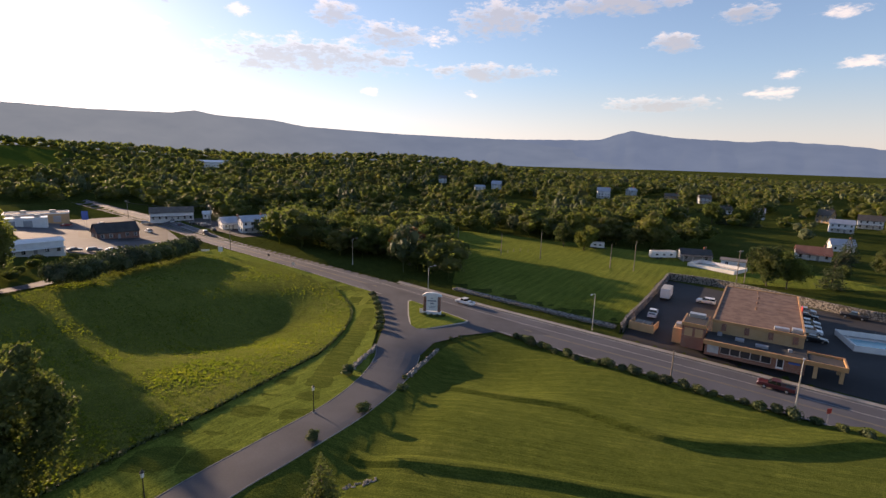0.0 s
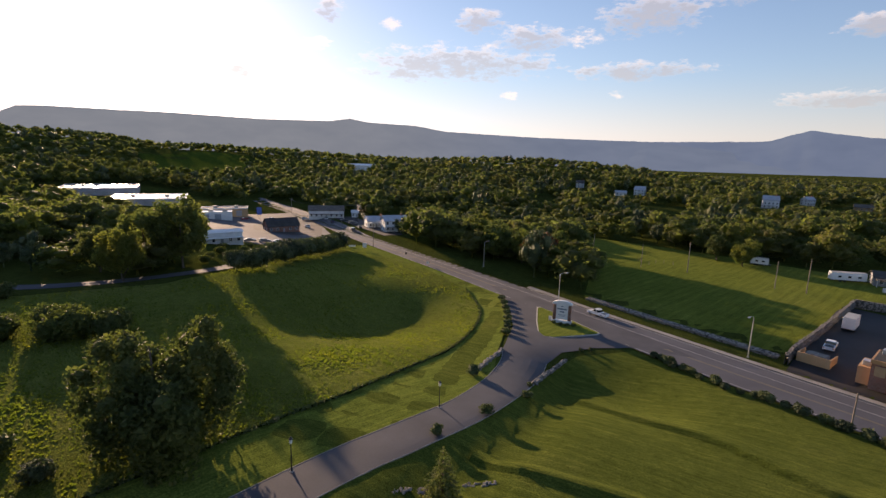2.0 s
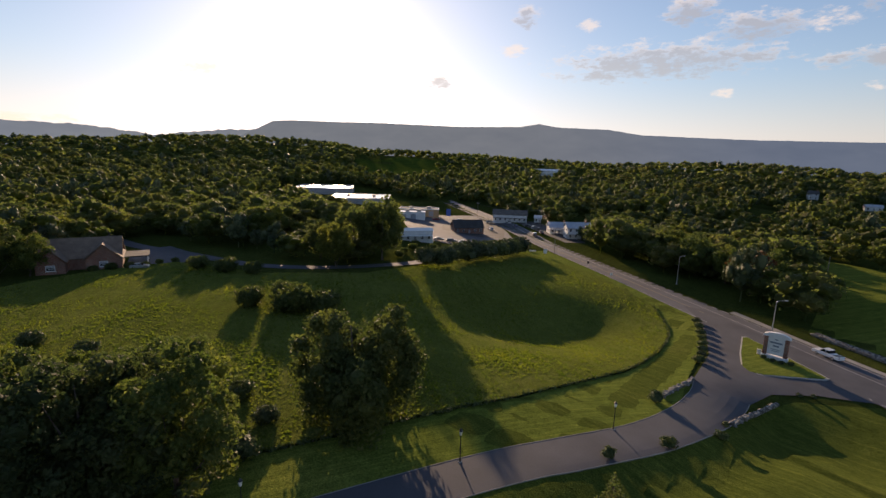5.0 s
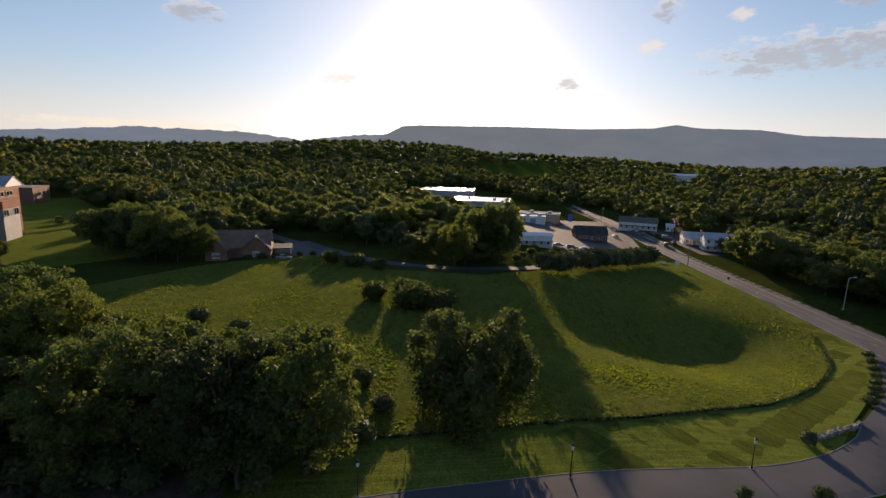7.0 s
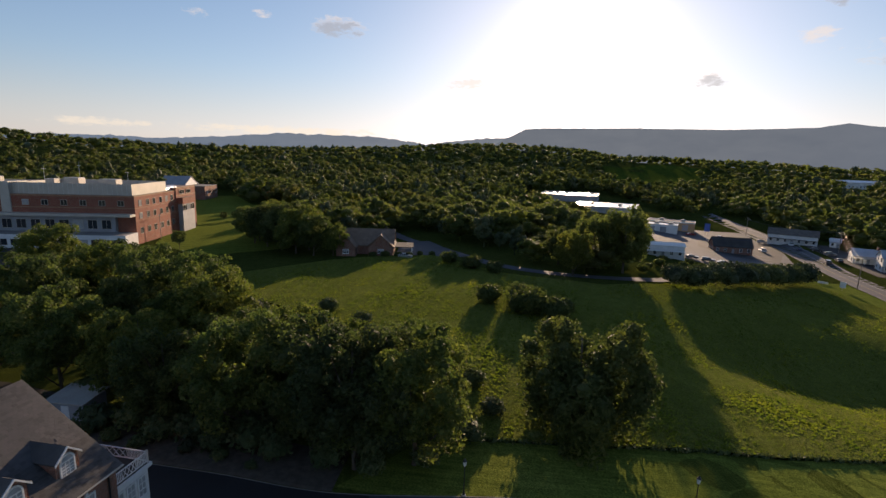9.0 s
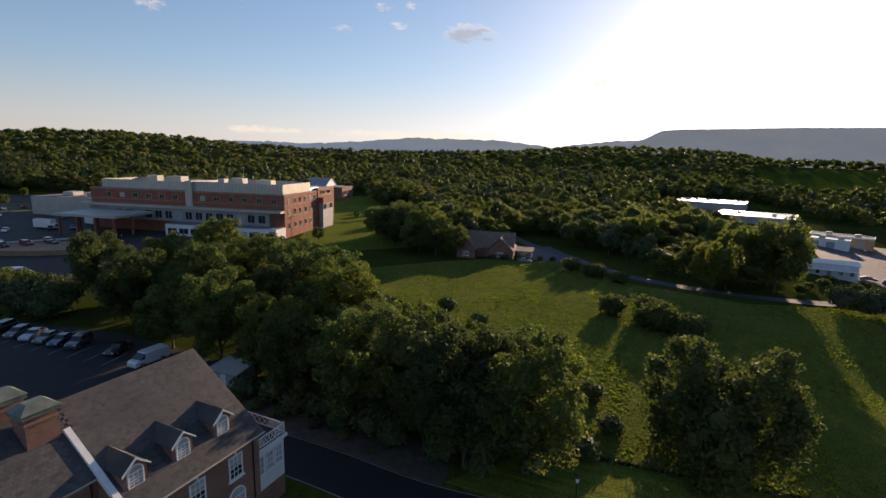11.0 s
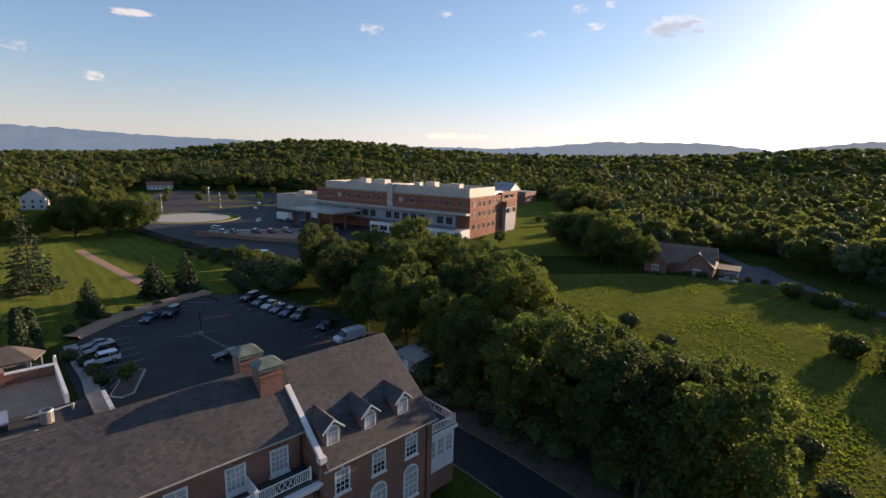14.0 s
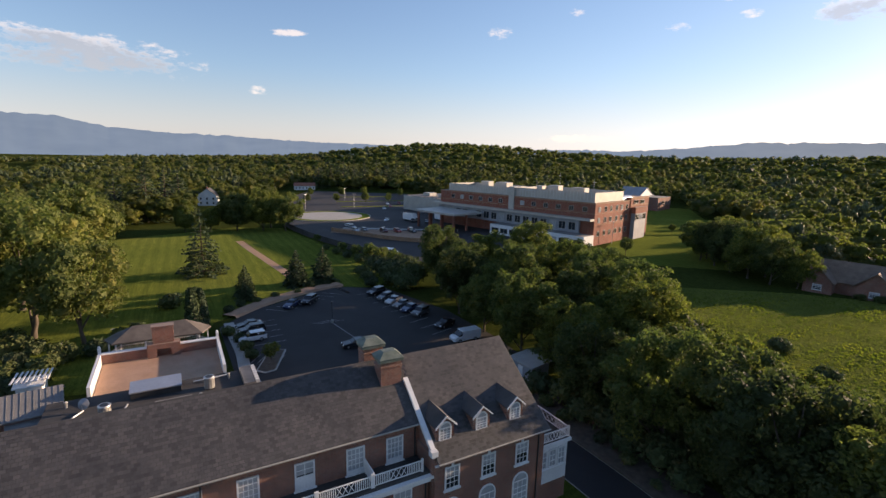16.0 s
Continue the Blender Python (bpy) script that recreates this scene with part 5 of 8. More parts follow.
sky_l = part("skylight", boxes((-19.4, -14.5, 34.2, 36.4, 6.05, 6.75)), M_DARKROOF, rear)
bm = bmesh.new()
profile(bm, [(34.1, 6.77), (36.5, 6.77), (36.5, 7.25), (34.1, 6.9)], -19.5, -14.4)
part("pane", bm, M_METALROOF, sky_l, "pale blue glazed skylight")
part("roof_box", boxes((-17.0, -13.5, 27.5, 31.0, 6.05, 6.9)), M_FLATROOF, rear)


def cooler(x, y, z, turn):
    """A round-cornered air-conditioning condenser with a fan grille."""
    ob = thing("air_conditioner", REAR @ pose(x, y, z, 0, 0, turn), "grey louvred air-conditioning unit on the flat roof", "air conditioner", "roof air conditioners")
    part("base", boxes((-0.5, 0.5, -0.5, 0.5, 0, 0.08)), M_BLACK, ob)
    bm = bmesh.new()
    tube(bm, [(0, 0, 0.08), (0, 0, 1.35)], 0.55, 14)
    part("casing", bm, M_PANEL, ob)
    for k in range(14):
        a = (k + 0.5) * math.tau / 14
        part("louvre", boxes((0.545, 0.575, -0.03, 0.03, 0.15, 1.25), m=Matrix.Rotation(a, 4, "Z")), M_STEEL, ob)
    bm = bmesh.new()
    tube(bm, [(0, 0, 1.35), (0, 0, 1.42)], [0.6, 0.56], 14)
    top = part("top_ring", bm, M_STEEL, ob)
    bm = bmesh.new()
    tube(bm, [(0, 0, 1.421), (0, 0, 1.44)], 0.4, 12)
    part("fan_grille", bm, M_BLACK, top)


cooler(-21.4, 31.2, 6.05, 20)
cooler(-11.6, 33.6, 6.05, 0)
for x0, y0, x1, y1 in ((-26.5, 31.0, -23.5, 33.5), (-13.2, 35.8, -9.5, 36.2), (-21.0, 29.6, -19.6, 33.0)):
    bm = bmesh.new()
    tube(bm, [REAR @ Vector((x0, y0, 6.2)), REAR @ Vector(((x0 + x1) / 2, y0, 6.22)), REAR @ Vector((x1, y1, 6.2))], 0.09, 6)
    tagged(finish("roof_pipe", bm, M_STEEL), "grey service pipe lying on the flat roof", "pipe", "pipes on the flat roof")
for x0, y0 in ((-24.5, 30.6), (-12.6, 31.2), (-25.2, 35.3), (-9.4, 35.2)):
    ob = thing("roof_vent", REAR @ pose(x0, y0, 6.05), "small capped metal vent on the flat roof", "vent", "vents on the flat roof")
    bm = bmesh.new()
    tube(bm, [(0, 0, 0), (0, 0, 0.55)], 0.12, 8)
    part("pipe", bm, M_STEEL, ob)
    bm = bmesh.new()
    tube(bm, [(0, 0, 0.56), (0, 0, 0.68), (0, 0, 0.74)], [0.2, 0.18, 0.04], 8)
    part("cap", bm, M_PANEL, ob)
part("parapet", boxes((-8.0, -6.7, 32.0, 37.0, 6.051, 6.5)), M_FLATROOF, rear)
for k in range(7):
    part("dentil", boxes((-6.69, -6.3, 32.1 + k * 0.7, 32.45 + k * 0.7, 6.2, 6.7)), M_WHITE, rear)
dish = thing("satellite_dish", REAR @ pose(-23.6, 33.6, 6.05, 0, 0, 150), "grey satellite dish on a short mast on the flat roof", "dish")
bm = bmesh.new()
tube(bm, [(0, 0, 0), (0, 0, 0.7)], 0.04, 6)
part("mast", bm, M_STEEL, dish)
bm = bmesh.new()
tube(bm, [(0, -0.25, 0.75), (0, -0.2, 0.77), (0, 0.0, 0.85)], [0.6, 0.5, 0.05], 16)
part("reflector", bm, M_GREYWALL, dish)

# metal-roofed outbuildings
for x, y, w, d, h, rise, turn, m, words in ((-28.8, 39.2, 5.0, 6.0, 5.4, 1.5, 8, M_SEAM, "brick outbuilding with a grey metal gable roof"), (-31.4, 51.2, 2.6, 3.0, 3.4, 0.4, 0, M_WHITE, "white shed below a slatted canopy")):
    ob = thing("outbuilding", REAR @ pose(x, y, 0, 0, 0, turn), words, "outbuilding")
    part("wall", boxes((-w / 2, w / 2, -d / 2, d / 2, 0, h)), M_BRICK if m is M_SEAM else M_WHITE, ob)
    if m is M_SEAM:
        for q in np.arange(-w / 2, w / 2 + 0.1, 0.55):
            bm = bmesh.new()
            profile(bm, [(-d / 2 - 0.3, h + 0.031), (0, h + rise + 0.151), (d / 2 + 0.3, h + 0.031), (d / 2 + 0.3, h + 0.08), (0, h + rise + 0.2), (-d / 2 - 0.3, h + 0.08)], q - 0.02, q + 0.02)
            part("roof_seam", bm, M_SEAM, ob)
        bm = bmesh.new()
        profile(bm, [(-d / 2 - 3.2, h - 1.9), (-d / 2 - 0.01, h - 0.5), (-d / 2 - 0.01, h - 0.35), (-d / 2 - 3.2, h - 1.75)], -w / 2 + 0.4, w / 2 - 0.2)
        part("lean_to_roof", bm, M_SEAM, ob)
        part("lean_to", boxes((-w / 2 + 0.6, w / 2 - 0.4, -d / 2 - 3.0, -d / 2 - 0.01, 0, h - 1.95)), M_BRICK, ob)
        part("window", boxes((w / 2 + 0.002, w / 2 + 0.06, -0.6, 0.6, h - 2.0, h - 0.7)), M_WHITE, ob)
    bm = bmesh.new()
    profile(bm, [(-d / 2 - 0.3, h - 0.12), (0, h + rise), (d / 2 + 0.3, h - 0.12), (d / 2 + 0.3, h + 0.03), (0, h + rise + 0.15), (-d / 2 - 0.3, h + 0.03)], -w / 2 - 0.3, w / 2 + 0.3)
    part("roof", bm, m, ob)
    if m is M_WHITE:
        for k in range(8):
            part("slat", boxes((-w / 2 - 0.5 + k * 0.52, -w / 2 - 0.30 + k * 0.52, -d / 2 - 0.2, d / 2 + 0.6, h + rise + 0.2, h + rise + 0.32)), M_SIDING, ob)

# garden pavilion
pav = thing("garden_pavilion", REAR @ pose(-16.8, 52.5, 4.4), "white garden pavilion with a hipped shingle roof", "pavilion")
hexa = [(-5.2, -1.8), (5.0, -2.0), (6.2, 0.2), (4.8, 2.4), (-5.0, 2.4), (-6.2, 0.2)]
bm = bmesh.new()
lo = [bm.verts.new((x * 1.08, y * 1.15, 2.6)) for x, y in hexa]
hi = [bm.verts.new((x * 1.08, y * 1.15, 2.8)) for x, y in hexa]
r0, r1 = bm.verts.new((-3.2, 0.2, 4.3)), bm.verts.new((3.4, 0.2, 4.3))
bm.faces.new(lo[::-1])
for i in range(6):
    bm.faces.new((lo[i], lo[(i + 1) % 6], hi[(i + 1) % 6], hi[i]))
for f in ((hi[0], hi[1], r1, r0), (hi[1], hi[2], r1), (hi[2], hi[3], r1), (hi[3], hi[4], r0, r1), (hi[4], hi[5], r0), (hi[5], hi[0], r0)):
    bm.faces.new(f)
part("roof", bm, M_SHINGLE, pav)
bm = bmesh.new()
prism(bm, [(x * 1.05, y * 1.1) for x, y in hexa], -5.4, 0.0)
part("podium", bm, M_BRICK, pav, "red brick podium")
for x, y in hexa + [(-1.7, -1.87), (1.7, -1.93), (0, 2.4)]:
    part("post", boxes((x - 0.09, x + 0.09, y - 0.09, y + 0.09, 0, 2.6)), M_WHITE, pav)
for (xa, ya), (xb, yb) in zip(hexa, hexa[1:] + hexa[:1]):
    d = Vector((xb - xa, yb - ya, 0))
    mt = Matrix.Translation((xa, ya, 0)) @ Matrix.Rotation(math.atan2(d.y, d.x), 4, "Z")
    rail = part("railing", boxes((0.1, d.length - 0.1, -0.03, 0.03, 0.82, 0.9), (0.1, d.length - 0.1, -0.03, 0.03, 0.1, 0.16), m=mt), M_WHITE, pav)
    bm = bmesh.new()
    n = int(d.length / 0.22)
    for q in range(n):
        c = 0.1 + (d.length - 0.2) * (q + 0.5) / n
        box(bm, c - 0.02, c + 0.02, -0.012, 0.012, 0.14, 0.84, mt)
    part("baluster", bm, M_WHITE, rail)

# small shed by the wood's edge
shed = thing("garden_shed", spot(-69, -19, 60), "low grey shed with a shallow roof among the trees", "shed")
part("wall", boxes((-2.4, 2.4, -1.8, 1.8, -0.2, 2.4)), M_GREYWALL, shed)
bm = bmesh.new()
profile(bm, [(-2.1, 2.35), (2.1, 2.75), (2.1, 2.9), (-2.1, 2.5)], -2.7, 2.7)
part("roof", bm, M_CONCRETE, shed)
part("door", boxes((-0.5, 0.5, -1.86, -1.801, 0, 2.0)), M_WHITE, shed)

# ---- the hospital ----
HOSP = Matrix.Translation((-195.0, -31.0, 0)) @ pose(0, 0, 0, 0, 0, 70.7)   # x runs back along the long front to the near corner, y to the back
hosp = thing("hospital", HOSP, "three-storey red brick hospital with pale metal roof screens and long bands", "hospital")
HL, HD, HT = 88.0, 30.0, 17.0


def strip_window(parent, x, z0, z1, w, y=-0.01, face="front"):
    turn = Matrix.Translation((-x, y, 0)) if face == "front" else Matrix.Translation((-y, x, 0)) @ Matrix.Rotation(math.pi / 2, 4, "Z")
    win = part("window", boxes((-w / 2, w / 2, -0.12, 0.02, z0, z0 + 0.12), (-w / 2, w / 2, -0.12, 0.02, z1 - 0.12, z1), (-w / 2, -w / 2 + 0.1, -0.12, 0.02, z0, z1), (w / 2 - 0.1, w / 2, -0.12, 0.02, z0, z1), (-0.05, 0.05, -0.1, 0.0, z0, z1), m=turn), M_PANEL, parent)
    part("pane", boxes((-w / 2 + 0.05, w / 2 - 0.05, -0.05, 0.0, z0 + 0.05, z1 - 0.05), m=turn), M_GLASS if rng.random() < 0.75 else M_CURTAIN, win)


def hbox(*dims):
    """Boxes whose first two numbers run from the near corner along the front."""
    return boxes(*[(-b, -a, *rest) for a, b, *rest in dims])


part("wall", hbox((0, HL, 0, HD, -0.5, HT)), M_HBRICK, hosp)
part("roof", hbox((0.4, HL - 0.4, 0.4, HD - 0.4, HT + 0.001, HT + 0.15)), M_FLATROOF, hosp)
part("string_course", hbox((-0.08, HL, -0.08, -0.003, 12.6, 12.9), (-0.08, HL, -0.08, -0.003, 16.6, 17.1), (-0.08, -0.003, -0.003, HD, 16.6, 17.1), (-0.08, -0.003, -0.003, HD, 12.6, 12.8), (-0.08, -0.003, -0.003, HD, 8.2, 8.4)), M_TANBRICK, hosp)
# metal screens round the plant on the roof
for x0, x1, y0, y1, z1 in ((1.0, 40, 1.0, 25, 21.0), (43.0, 84, 2.0, 22, 20.6)):
    part("roof_screen", hbox((x0, x1, y0, y0 + 0.3, HT + 0.15, z1), (x0, x1, y1 - 0.3, y1, HT + 0.15, z1), (x0, x0 + 0.3, y0 + 0.3, y1 - 0.3, HT + 0.15, z1), (x1 - 0.3, x1, y0 + 0.3, y1 - 0.3, HT + 0.15, z1)), M_PANEL, hosp)
    bm = bmesh.new()
    for q in np.arange(x0, x1, 1.6):
        box(bm, -q - 0.12, -q, y0 - 0.06, y0 - 0.002, HT + 0.3, z1 + 0.02)
    part("screen_rib", bm, M_STEEL, hosp)
part("stair_tower", hbox((40.0, 43.0, -0.4, 8, HT - 6, 21.2)), M_PANEL, hosp)
for x, y, w, d, h in ((10, 8, 6, 4, 22.2), (24, 10, 5, 4, 22.4), (31, 8, 3, 3, 22.0), (52, 9, 7, 5, 22.3), (66, 12, 5, 4, 22.2)):
    part("roof_plant", soft_box(-x - w, -x, y, y + d, HT + 0.15, h, 0.15), M_PANEL, hosp)
for x, y, h in ((36, 30, 27.5), (20, 34, 25.0), (48, 28, 26)):
    bm = bmesh.new()
    tube(bm, [(-x, y, HT), (-x, y, h)], [0.12, 0.05], 6)
    box(bm, -x - 0.8, -x + 0.8, y - 0.06, y + 0.06, h - 1.5, h - 1.35)
    part("antenna", bm, M_STEEL, hosp)
for x in np.arange(4.5, HL - 3, 6.2):
    strip_window(hosp, x, 13.4, 15.4, 2.2)
for y in (3.5, 8.5, 13, 18, 22.5, 27):
    for z in (3.6, 8.9, 13.3):
        strip_window(hosp, y, z, z + 2.2, 1.8, -0.01, "end")
# pale lower storeys, canopies and entrance
part("band_canopy", hbox((0.0, HL + 4, -3.2, -0.1, 10.0, 10.9)), M_PANEL, hosp, "long pale horizontal canopy band")
part("lower_wall", hbox((6.0, HL, -1.4, -0.12, 4.6, 9.999)), M_GREYWALL, hosp)
for x in np.arange(9, HL - 6, 4.6):
    strip_window(hosp, x, 5.6, 8.8, 3.2, -1.41)
part("ground_block", hbox((-1.0, 46, -9.0, -1.41, -0.5, 4.6)), M_WHITE, hosp, "white ground-floor block")
part("ground_roof", hbox((-0.7, 45.7, -8.7, -1.45, 4.601, 4.65)), M_FLATROOF, hosp)
for x in np.arange(3, 44, 5.0):
    strip_window(hosp, x, 1.0, 3.2, 4.0, -9.01)
ent = part("entrance_canopy", hbox((56, 84, -22, -3.3, 7.6, 8.5)), M_PANEL, hosp, "flat pale entrance canopy on columns")
for x in (58, 66, 74, 82):
    for y in (-20.5, -12):
        part("column", hbox((x - 0.4, x + 0.4, y - 0.4, y + 0.4, -0.5, 7.6)), M_HBRICK, ent)
part("far_wing", hbox((HL, HL + 60, 24, 60, -0.5, 9.0)), M_PANEL, hosp)
part("far_wing_roof", hbox((HL + 0.3, HL + 59.7, 24.3, 59.7, 9.0, 9.15)), M_FLATROOF, hosp)
for x in (4, 16, 30, 44):
    part("roof_plant", soft_box(-HL - x - 6, -HL - x, 32, 38, 9.15, 11.2, 0.15), M_PANEL, hosp)
# stepped end with a pale recessed block and an older wing behind
part("end_block", hbox((-0.3, 12, HD + 0.01, HD + 18, -0.5, 18.0)), M_HBRICK, hosp)
part("end_block_band", hbox((-0.4, -0.31, HD, HD + 18.1, 14.6, 15.0), (-0.4, -0.31, HD, HD + 18.1, 17.4, 18.2)), M_TANBRICK, hosp)
part("end_bay", hbox((-2.2, -0.41, HD + 1.0, HD + 12.0, -0.5, 11.4)), M_GREYWALL, hosp, "pale grey recessed end bay")
part("end_bay_fascia", hbox((-2.6, -0.41, HD + 0.6, HD + 12.4, 11.41, 14.0)), M_HBRICK, hosp)
for y in (HD + 3, HD + 6.5, HD + 10):
    strip_window(hosp, y, 8.6, 11.0, 3.2, -2.21, "end")
for y in (HD + 5, HD + 11):
    strip_window(hosp, y, 15.3, 17.0, 4.2, -0.41, "end")
bm = bmesh.new()
tube(bm, [(-3.5, HD - 4, HT), (-3.5, HD + 6, HT)], 1.9, 20)
part("barrel_vault", bm, M_METALROOF, hosp)
old = thing("hospital_annexe", Matrix.Translation((-377.6, -23.4, 1.4)) @ pose(0, 0, 0, 0, 0, 70.7), "brown brick annexe with a grey gabled roof", "building")
part("wall", hbox((-10.8, 19, -10, 12, -1.8, 8)), M_BRICK, old)
bm = bmesh.new()
profile(bm, [(-11, 7.9), (1, 14), (13, 7.9), (13, 8.2), (1, 14.4), (-11, 8.2)], -20, -2)
part("roof", bm, M_GREYWALL, old)
bm = bmesh.new()
profile(bm, [(-9.6, 8.35), (11.6, 8.35), (1, 13.7)], -19, -2.3)
part("gable", bm, M_SIDING, old)
part("flat_roof", hbox((-11.0, 1.9, -10.2, 12.2, 8.001, 8.3)), M_FLATROOF, old)
for y in (-6, -1, 4, 9):
    strip_window(old, y, 3, 5.2, 2.4, -10.81, "end")

# brick retaining wall below the nearest row of hospital bays, with a clipped hedge on top
ribbon("retaining_wall", curve([(-166.5, -139), (-164.5, -130), (-163.2, -120), (-161.8, -107.7), (-162.2, -97.4), (-165, -88.6), (-172.6, -82.3)], 5), [-0.25, -0.25, 0.25, 0.25], [0.0, 1.7, 1.7, 0.0], M_TANBRICK, "long brown brick retaining wall in the hospital car park", "wall")
# ring bed and kerbs of the hospital car park
pad = thing("helicopter_pad", spot(-207, -175, 0, 0.12), "round pale concrete pad ringed by grass", "helipad", "", "structure")
bm = bmesh.new()
tube(bm, [(0, 0, -0.2), (0, 0, 0.18)], 23, 48)
part("grass_ring", bm, M_LAWN, pad)
bm = bmesh.new()
tube(bm, [(0, 0, -0.2), (0, 0, 0.24)], 18.5, 48)
part("pad", bm, M_CONCRETE, pad)
bm = bmesh.new()
for k in range(64):
    a = k * math.tau / 64
    box(bm, 22.9, 23.2, -1.15, 1.15, -0.2, 0.26, Matrix.Rotation(a, 4, "Z"))
part("kerb", bm, M_CONCRETE, pad)
wall_line = curve([(-118, -66), (-128, -81), (-137, -108), (-148, -134), (-161, -158), (-172, -172)], 5)
ribbon("boundary_wall", wall_line, [-0.3, -0.3, 0.3, 0.3], [0.0, 2.2, 2.2, 0.0], M_DARKROOF, "low dark boundary wall along the car park", "wall")
for x0, y0, x1, y1 in ((-176, -140, -200, -96), (-250, -200, -290, -165), (-275, -225, -315, -190), (-300, -250, -335, -215)):
    ln = curve([(x0, y0), ((x0 + x1) / 2 + 1, (y0 + y1) / 2), (x1, y1)], 5)
    ob = ribbon("planted_median", ln, [-1.6, -1.6, -1.4, 1.4, 1.6, 1.6], [0.05, 0.26, 0.3, 0.3, 0.26, 0.05], M_CONCRETE if x0 > -200 else M_LAWN, "kerbed median strip in the hospital car park", "median")

# ---- single trees and shrubs ----
rng = np.random.default_rng(21)


def crown_heads(h, w, n):
    """Sub-crowns of uneven height round a stem."""
    out, a = [], rng.uniform(0, math.tau)
    for k in range(n):
        f = rng.uniform(0.72, 1.0) if k else 1.0
        r = w * rng.uniform(0.2, 0.27)
        out.append((math.cos(a) * r, math.sin(a) * r, h * f, w * rng.uniform(0.55, 0.68), rng.uniform(0.8, 2.5)))
        a += math.tau / n + rng.uniform(-0.3, 0.3)
    return out


BIG = [tree("oak_tree", 18.5, 14.5, 1.0, 84, 1.55, 14000, 0.25, M_LEAF, "tall dense dark green broadleaf tree at the wood's edge", group="trees beside the inn", heads=crown_heads(19.5, 14.5, 4)) for _ in range(4)]
planted = {}


def plant(kit, x, y, size=1.0, label=""):
    i = id(kit)
    o = place(kit, x, y, rng.uniform(0, 360), size, first=i not in planted, label=label)
    planted[i] = True
    return o


STRIP = [(-43.2, 15.5), (-45.0, 9.5), (-47.5, 12), (-51.5, 7), (-56.5, 0), (-61.5, -7), (-67.5, -13), (-76, -22), (-83, -33), (-90, -42), (-48, 17), (-53, 19), (-57, 12), (-63, 7), (-69, 0), (-75, -3), (-80, -8), (-87, -6), (-88, -16), (-97, -14), (-94, -30), (-103, -22), 
         (-100, -42), (-110, -34), (-114, -22), (-106, -54), (-118, -46), (-124, -36)]
for i, (x, y) in enumerate(STRIP):
    plant(BIG[i % 4], x + rng.uniform(-1.5, 1.5), y + rng.uniform(-1.5, 1.5), rng.uniform(0.78, 1.12) * (0.8 if i < 12 else 0.84))
willow = tree("willow_tree", 15.0, 15.0, 0.6, 64, 1.75, 26000, 0.26, M_LEAF_WILLOW, "spreading grey-green willow standing alone in the meadow", droop=2.2, girth=0.45, solid=0.62, heads=[(-3.8, 0.5, 14.0, 8.0, 0.3), (3.8, 1.0, 15.0, 8.0, 0.3), (0.4, -3.4, 10.5, 8.5, 0.2), (0.2, 3.6, 11.0, 7.5, 0.3)])
place(willow, -42.5, 38, 40, 1.0, first=True)
planted[id(willow)] = True
MID = [tree("maple_tree", 16.0, 13.5, 1.2, 44, 1.8, 7500, 0.30, M_LEAF, "round-crowned green broadleaf tree", heads=crown_heads(16.0, 13.5, 3)) for _ in range(3)]
YEL = [tree("locust_tree", 19.5, 16.0, 2.2, 44, 2.2, 7000, 0.30, M_LEAF_YELLOW, "tall open tree with yellowing leaves on the garden lawn", girth=0.38) for _ in range(2)]
for x, y, s in ((-42.2, -89.8, 0.98), (-39.3, -100, 1.25), (-38, -113, 1.3), (-60, -128, 1.3), (-46, -120, 1.25), (-30, -104, 1.2)):
    plant(YEL[int(s > 1)], x, y, s)
for x, y, s in ((-30, -128, 1.3), (-52, -145, 1.2), (-70, -165, 1.0), (-24, -150, 1.2), (-100, -190, 1.0), (-48, -178, 1.1), (-143, -171, 1.1), (-150, -163, 1.15), (-156, -156, 1.1), (-135, -178, 0.68), (-158, -167, 1.15), (-128, -184, 0.6), (-75, -200, 1.1), (-148, -177, 1.0)):
    plant(MID[int(rng.integers(3))], x, y, s)
LIGHTMID = [tree("ash_tree", 17.0, 14.0, 1.2, 34, 2.3, 5000, 0.36, M_WOODS[1], "light green broadleaf tree catching the evening sun") for _ in range(2)]
for x, y, s in ((-110, 91, 0.78), (-109, 109, 1.2), (-117, 104, 0.95), (-124, 96, 0.72), (-119, 115, 0.9)):
    plant(LIGHTMID[int(rng.integers(2))], x, y, s)
UNDER = [shrub("undergrowth_bush", 4.5, 4.0, 3.2, 700, 0.25, M_SHRUB, "dark undergrowth bush below the trees", 8, group="undergrowth beside the inn") for _ in range(2)]
for x, y, s in ((-44, 12, 0.8), (-47, 8, 0.9), (-50.5, 3, 0.9), (-54.5, -3, 0.9), (-59, -9, 1.0), (-64, -16, 1.0), (-43.5, 18, 0.8), (-46, 24, 0.9), (-50, 30, 0.8), (-58, 31, 0.9), (-70, -24, 1.0), (-66, 30, 0.9), (-78, 26, 1.0), (-72, -18, 1.1), (-56, 8, 1.2), (-62, 2, 1.2), (-68, -6, 1.2), (-50, 18, 1.1), (-88, 22, 1.0), (-100, 18, 1.0)):
    plant(UNDER[int(rng.integers(2))], x, y, s)
